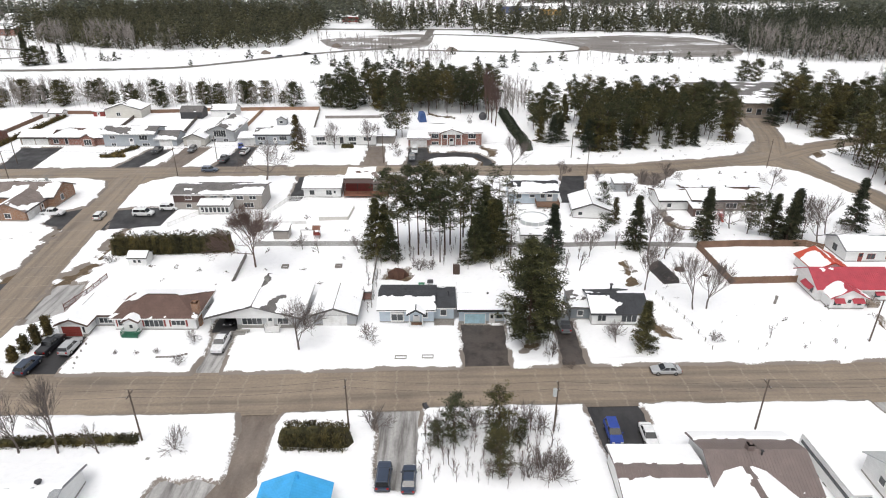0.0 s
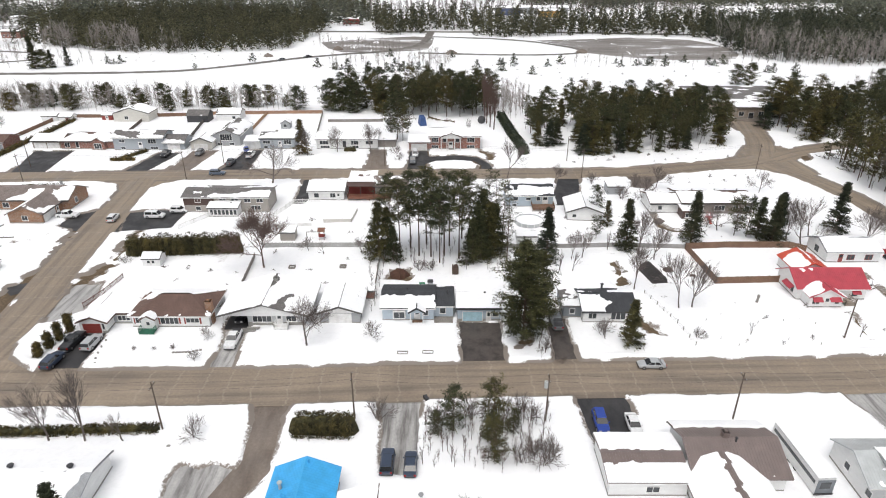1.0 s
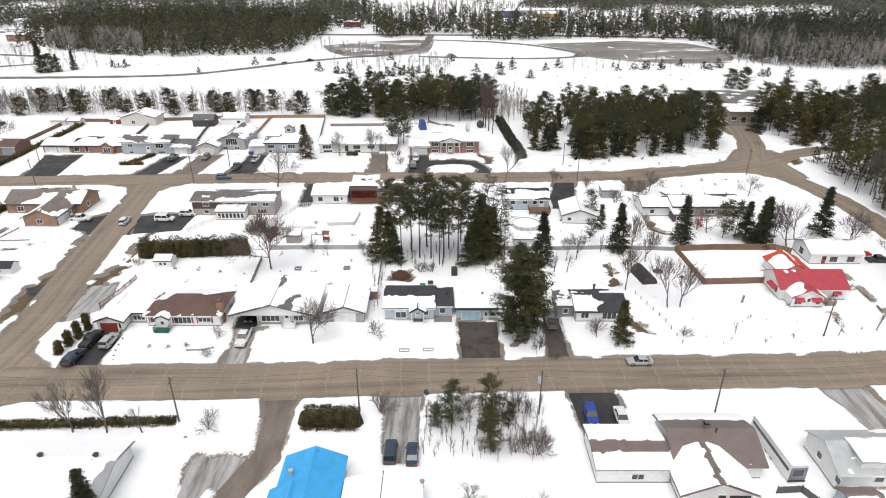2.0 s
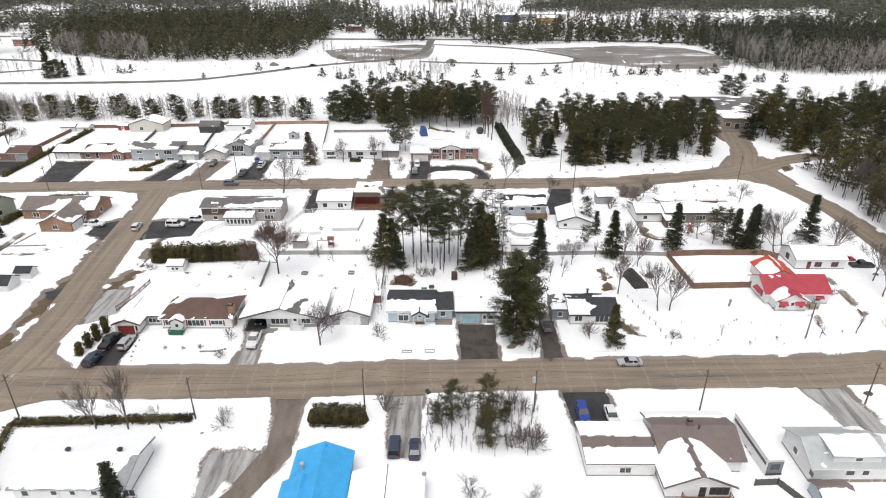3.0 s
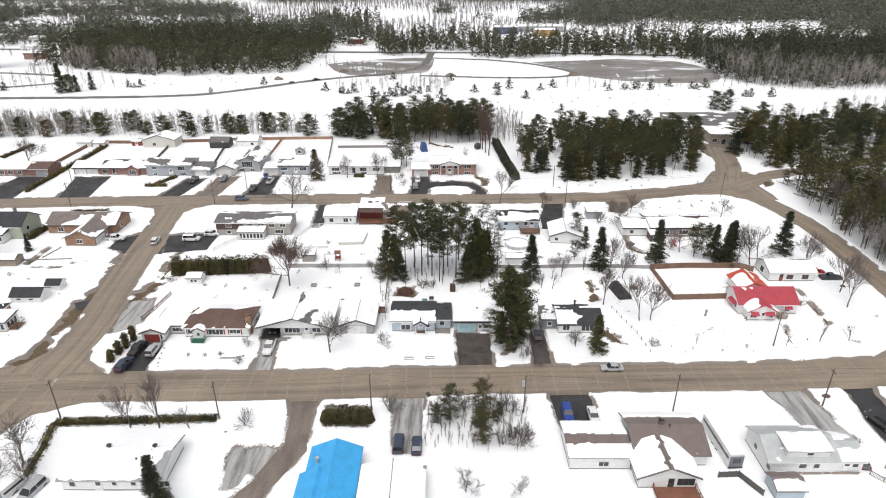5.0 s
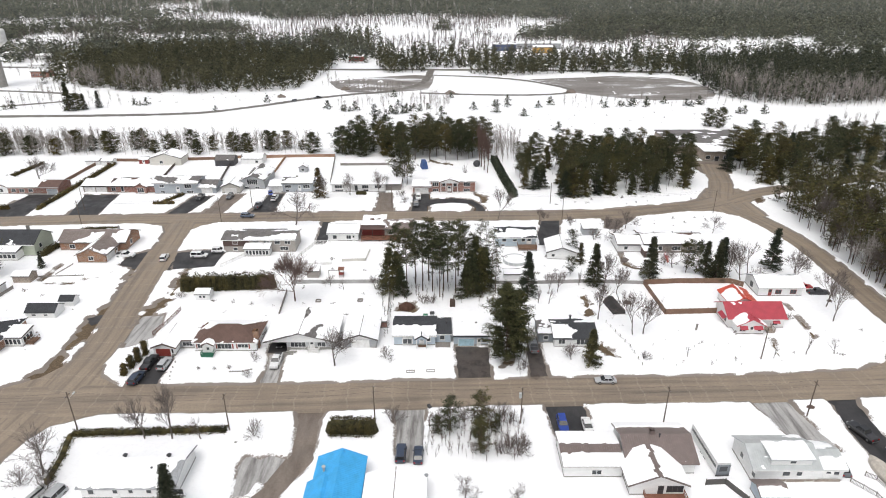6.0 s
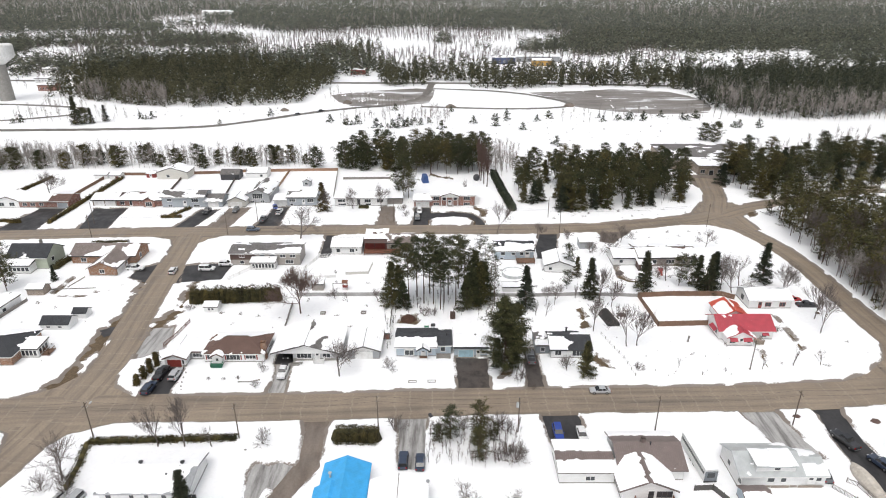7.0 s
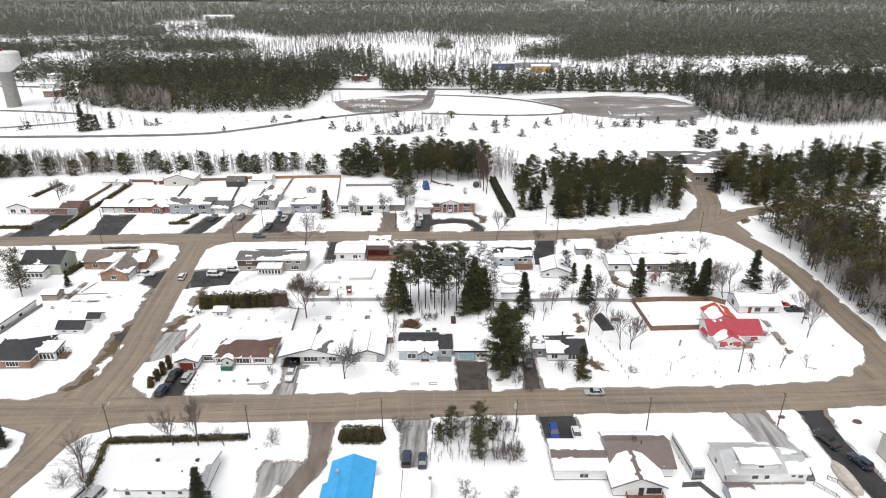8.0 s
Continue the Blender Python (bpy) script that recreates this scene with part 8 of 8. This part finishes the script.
t = thing("garden_wall", "low curved stone border on the lawn", "wall", -46.8, 82.2, 0)
for i in range(9):
    b = Build()
    x, y = 0.55 * i, 0.02 * i + (0.22 * (i - 5) if i > 5 else 0)
    b.box(x, x + 0.5, y, y + 0.45, 0, 0.5, inset=0.05)
    part("stone", b, mottled("border_stone", (0.22, 0.2, 0.18)) if i == 0 else bpy.data.materials["border_stone"], t)

t = thing("play_structure", "small brown and red wooden play tower", "play set", -29.5, 128.0, 0)
b = Build()
for x in (0, 1.2):
    for y in (0, 1.2):
        b.box(x, x + 0.1, y, y + 0.1, -0.1, 3.0)
part("tower_frame", b, CEDAR_WOOD, t)
b = Build()
b.box(-0.05, 1.35, -0.05, 1.35, 1.2, 1.3), b.box(-0.05, 1.35, 0, 0.04, 1.3, 2.0), b.box(0, 0.04, 0.04, 1.3, 1.3, 2.0)
part("platform", b, RED_SIDING, t)
b = Build()
b.slab([(-0.2, -0.2, 2.7), (1.5, -0.2, 2.7), (1.5, 0.65, 3.4), (-0.2, 0.65, 3.4)], 0.06)
b.slab([(1.5, 1.5, 2.7), (-0.2, 1.5, 2.7), (-0.2, 0.65, 3.4), (1.5, 0.65, 3.4)], 0.06)
part("roof", b, DECK_WOOD, t)
b = Build()
b.box(-3, 0, 0.6, 0.72, 2.2, 2.32), b.tube((-3, 0.1, -0.1), (-3, 0.66, 2.3), 0.06, 0.06, 5), b.tube((-3, 1.2, -0.1), (-3, 0.66, 2.3), 0.06, 0.06, 5)
part("swing_beam", b, GREY_WOOD, t)

t = thing("play_structure", "bright red plastic climbing frame", "play set", 67.4, 139.4, 0)
b = Build()
for x, y in ((0, 0), (1.4, 0), (0, 1.4), (1.4, 1.4)):
    b.tube((x, y, -0.1), (0.7 + (x - 0.7) * 0.6, 0.7 + (y - 0.7) * 0.6, 2.6), 0.07, 0.06, 6)
b.box(0.1, 1.3, 0.1, 1.3, 1.2, 1.3)
part("tower_frame", b, RED_METAL, t)
b = Build()
b.slab([(0.2, -1.8, 0.3), (0.8, -1.8, 0.3), (0.8, 0.1, 1.25), (0.2, 0.1, 1.25)], 0.1)
part("slide", b, ORANGE_METAL, t)

for lab, x, y, s, mat in (("pile of brown leaves and brush", -9.4, 111.2, 2.2, mottled("leaf_litter", (0.085, 0.042, 0.028), 0.95, 5.0, 0.5, 0.5, 0.06)), ("dark wood pile beside the yard", 49.0, 113.0, 1.4, BARK), ("dark junk pile beside the shelter", 53.5, 110.6, 0.8, BARK), ("stack of dark firewood", 39.6, 112.5, 0.7, GREY_WOOD), ("dark mound of brush at the lawn's edge", 55.5, 139.6, 1.4, GREY_BARK), ("dark mound beside the white bungalow", 103, 114, 0.9, BARK), ("rubble heap on the far field", 5, 409, 4, DIRT), ("rubble heap on the far field", 90, 413, 4, DIRT), ("earth heap by the far lane", -70, 425, 4, DIRT), ("earth heap by the far lane", -110, 398, 3.5, DIRT), ("dark stone in the snow", -38.6, 60.2, 0.6, CONCRETE), ("dry shrub mound by the icy drive", 74.5, 70.2, 1.0, RUST_BARK), ("dry shrub mound by the black drive", 90.2, 68.6, 1.2, RUST_BARK)):
    t = thing("mound", lab, "mound", x, y, 0)
    r = np.random.RandomState(int(abs(x * 7 + y)))
    b = Build()
    n = 14
    rings = []
    for k, (rr, zz) in enumerate(((1.0, 0.0), (0.8, 0.28), (0.5, 0.48), (0.2, 0.6))):
        rings.append([(s * rr * math.cos(2 * math.pi * i / n) * r.uniform(0.8, 1.2), s * 0.75 * rr * math.sin(2 * math.pi * i / n) * r.uniform(0.8, 1.2), s * zz * r.uniform(0.8, 1.2) + 0.1 - (0.25 if k == 0 else 0)) for i in range(n)])
    b.v = [p for q in rings for p in q]
    b.f = [(k * n + i, k * n + (i + 1) % n, (k + 1) * n + (i + 1) % n, (k + 1) * n + i) for k in range(3) for i in range(n)] + [tuple(range(3 * n, 4 * n))]
    b.k = [0] * len(b.f)
    part("mass", b, mat, t)

# wheelie bin lying by the road, blue tarp bundle and trampoline
t = thing("wheelie_bin", "black wheelie bin lying by the roadside", "bin", -2.4, 70.4, 0.3, 25)
b = Build()
b.box(-0.3, 0.3, -0.5, 0.5, -0.2, 0.35, inset=0.05)
part("bin_body", b, DARK_TRIM, t)
b = Build()
b.box(-0.32, 0.32, 0.5, 0.58, -0.22, 0.38)
part("lid", b, DARK_TRIM, t)
for sx in (-0.3, 0.3):
    b = Build()
    b.tube((sx - 0.04, -0.42, -0.1), (sx + 0.04, -0.42, -0.1), 0.12, 0.12, 10, cap=True)
    part("wheel", b, TYRE, t)
t = thing("covered_camper", "tall camper wrapped in a blue tarpaulin", "camper", -7.6, 232, 0, 12)
b = Build()
b.box(-1.4, 1.4, 0, 5, 0.4, 3.6, inset=0.5)
part("tarpaulin", b, mottled("blue_tarp", (0.04, 0.09, 0.25), 0.6, 2.0, 0.6, 0.25, 0.1), t)
b = Build()
b.box(-1.1, 1.1, 0.3, 4.7, 0, 0.4)
part("chassis", b, DARK_TRIM, t)
t = thing("fire_bowl", "round black garden ball on the lawn", "ornament", 15.2, 236.5, 0)
b = Build()
for k in range(6):
    r0, r1 = math.sin(math.pi * k / 6) * 1.6, math.sin(math.pi * (k + 1) / 6) * 1.6
    b.tube((0, 0, 1.6 - math.cos(math.pi * k / 6) * 1.6), (0, 0, 1.6 - math.cos(math.pi * (k + 1) / 6) * 1.6), max(r0, 0.01), max(r1, 0.01), 14)
part("ball", b, DARK_TRIM, t)

# fence stakes on the lawn
for x, y in ((50, 86.8), (56, 88.3), (59, 92), (64, 92.6), (69.5, 91.6), (49.6, 92.8), (52.3, 84.6), (62, 86.5), (67, 85)):
    t = thing("stake", "short dark wooden stake in the snow", "stake", x, y, 0, 0, "lawn stakes")
    b = Build()
    b.tube((0, 0, -0.2), (0.03, 0, 0.8), 0.06, 0.05, 6, cap=True)
    part("stick", b, GREY_WOOD, t)
t = thing("tree_stump", "tall carved tree stump in the snow", "stump", 62.2, 99.6, 0)
b = Build()
b.tube((0, 0, -0.2), (0.1, 0, 1.0), 0.3, 0.22, 8), b.tube((0.1, 0, 1.0), (0.15, 0, 1.9), 0.22, 0.28, 8, cap=True)
part("stump", b, GREY_WOOD, t)

# ---- far buildings and lots ----
plot("road_far_lot", [(68, 470), (80, 452), (88, 432), (90, 416), (102, 404), (120, 393), (141, 385), (162, 386), (180, 389), (190, 408), (195, 434), (190, 455), (181, 473), (160, 482), (138, 486), (110, 478)], 0.375, THAW, "thawed muddy gravel lot with pools", (1, 0))
plot("road_far_yard", [(-88, 460), (-78, 432), (-66, 415), (-40, 414), (-11, 425), (-8, 452), (-7, 486), (-22, 492), (-40, 486), (-64, 478)], 0.365, THAW, "thawed muddy gravel yard", (1, 0))
strip("road_far_loop", smooth_line([(-8, 490), (10, 486), (40, 478), (70, 458), (92, 424), (80, 408), (40, 404), (-16, 412)], 4), 5, 0.47, LANE, "narrow wet lane beside the far lot", 0.6, 9)
strip("road_tower_lane", smooth_line([(-380, 350), (-300, 362), (-250, 386), (-256, 408), (-300, 420), (-345, 426)], 5), 5, 0.43, LANE, "dark lane to the water tower", 0.5, 10)
t = thing("water_tower", "white water tower on a pale concrete shaft", "water tower", -329.5, 441, 0)
b = Build()
b.tube((0, 0, -0.5), (0, 0, 26.5), 5.0, 4.6, 24)
part("shaft", b, CONCRETE, t)
b = Build()
for (z0, r0), (z1, r1) in zip(((26.5, 4.6), (26.5 + 5, 11.4), (26.5 + 6, 12), (40.5 - 0.8, 12), (40.5, 11.4)), ((26.5 + 5, 11.4), (26.5 + 6, 12), (40.5 - 0.8, 12), (40.5, 11.4), (40.5 + 0.6, 0.4))):
    b.tube((0, 0, z0), (0, 0, z1), r0, r1, 28)
part("tank", b, TRIM, t)
b = Build()
b.box(-1.6, 1.6, -0.4, 0.4, 40.8, 42.8)
part("hatch", b, RED_SIDING, t)
for lab, x, y, w, d, hh, wall, tiles in (("red barn with snowy roof beyond the far road", -88, 572, 14, 9, 4.5, RED_SIDING, RED_METAL), ("long dark blue shed in the clearing", 52, 648, 24, 12, 7, paint_material("blue_cladding", (0.06, 0.08, 0.16)), GREY_SHINGLE), ("yellow shed in the clearing", 92, 630, 20, 10, 6, paint_material("ochre_cladding", (0.55, 0.32, 0.08)), GREY_SHINGLE), ("long grey shed in the clearing", 76, 664, 50, 10, 6, GREY_SIDING, LIGHT_METAL), ("white house among far trees", -548, 926, 44, 14, 6, WHITE_SIDING, GREY_SHINGLE), ("white house among far trees", -500, 948, 30, 12, 6, WHITE_SIDING, GREY_SHINGLE), ("white house among far trees", -540, 868, 26, 12, 6, WHITE_SIDING, GREY_SHINGLE), ("small red brick house near the tower", -331, 482, 14, 9, 5, RED_BRICK, GREY_SHINGLE), ("white house among bare trees near the tower", -425, 596, 16, 10, 5, WHITE_SIDING, GREY_SHINGLE), ("white house among bare trees near the tower", -384, 577, 14, 10, 5, WHITE_SIDING, GREY_SHINGLE), ("white house among bare trees near the tower", -360, 526, 13, 9, 4, WHITE_SIDING, GREY_SHINGLE), ("white hall far off in the forest", -560, 1500, 70, 20, 12, WHITE_SIDING, GREY_SHINGLE)):
    s = house(lab, x, y, 0, "far_building", "building")
    block(s, 0, 0, w, d, hh, "gx", hh * 0.3, wall, tiles, 0.5, 0, 1, [("f", "w", w * (0.1 + 0.2 * i), hh * 0.35, w * 0.07, hh * 0.25) for i in range(4)])
    snow_on(s, (-0.5, -0.5, hh - 0.02 + 0.17), (1, 0, 0), (0, d / 2, hh * 0.3), w + 1, math.hypot(d / 2, hh * 0.3), 0.95 if "blue" not in lab else 0.6, 5 + x)

# ---- small garden things ----
t = thing("garden_table", "green plastic garden table behind the blue bungalow", "table", -4.2, 106.3, 0.1)
b = Build()
b.box(-0.6, 0.6, -0.4, 0.4, 0.66, 0.74)
green = mottled("green_plastic", (0.03, 0.2, 0.1), 0.5, 8.0, 1.0, 0.15, 0)
part("tabletop", b, green, t)
for x, y in ((-0.5, -0.3), (0.42, -0.3), (-0.5, 0.22), (0.42, 0.22)):
    b = Build()
    b.box(x, x + 0.08, y, y + 0.08, -0.2, 0.66)
    part("leg", b, green, t)
t = thing("barbecue_grill", "black lidded barbecue grill in the snow", "grill", -2.5, 106.8, 0.1)
b = Build()
b.box(-0.6, 0.6, -0.3, 0.3, 0.7, 0.95)
part("firebox", b, DARK_TRIM, t)
b = Build()
b.box(-0.6, 0.6, -0.3, 0.3, 0.96, 1.25, inset=0.12)
part("lid", b, DARK_TRIM, t)
b = Build()
b.box(-0.5, 0.5, -0.26, 0.26, -0.2, 0.7)
part("cabinet", b, STEEL, t)
t = thing("firewood_stack", "tall dark stack of split firewood by the garage", "firewood", 2.2, 111.0, 0.1)
for r in range(7):
    for c in range(4):
        b = Build()
        b.tube((0.32 * c + 0.16 * (r % 2), 0, 0.1 + 0.27 * r), (0.32 * c + 0.16 * (r % 2), 1.6, 0.1 + 0.27 * r), 0.15, 0.14, 7, cap=True)
        part("log", b, BARK, t)
t = thing("stone_bench", "pale stone bench beside the carport", "bench", -34.7, 89.9, 0.1)
b = Build()
b.box(-1.2, 1.2, -0.25, 0.25, 0.45, 0.6, inset=0.02)
part("seat", b, CONCRETE, t)
for x in (-0.9, 0.7):
    b = Build()
    b.box(x, x + 0.2, -0.2, 0.2, -0.2, 0.45)
    part("leg", b, CONCRETE, t)
for x, y in ((-58.6, 79.4), (-59.2, 80.8), (-59.6, 82.4), (-59.9, 84.2), (-60.1, 86.2)):
    t = thing("edging_stone", "dark rounded stone lining the driveway", "stone", x, y, 0.25, x * 40, "driveway edging stones")
    b = Build()
    b.box(-0.24, 0.24, -0.2, 0.2, -0.2, 0.28, inset=0.09)
    part("stone", b, CONCRETE, t)
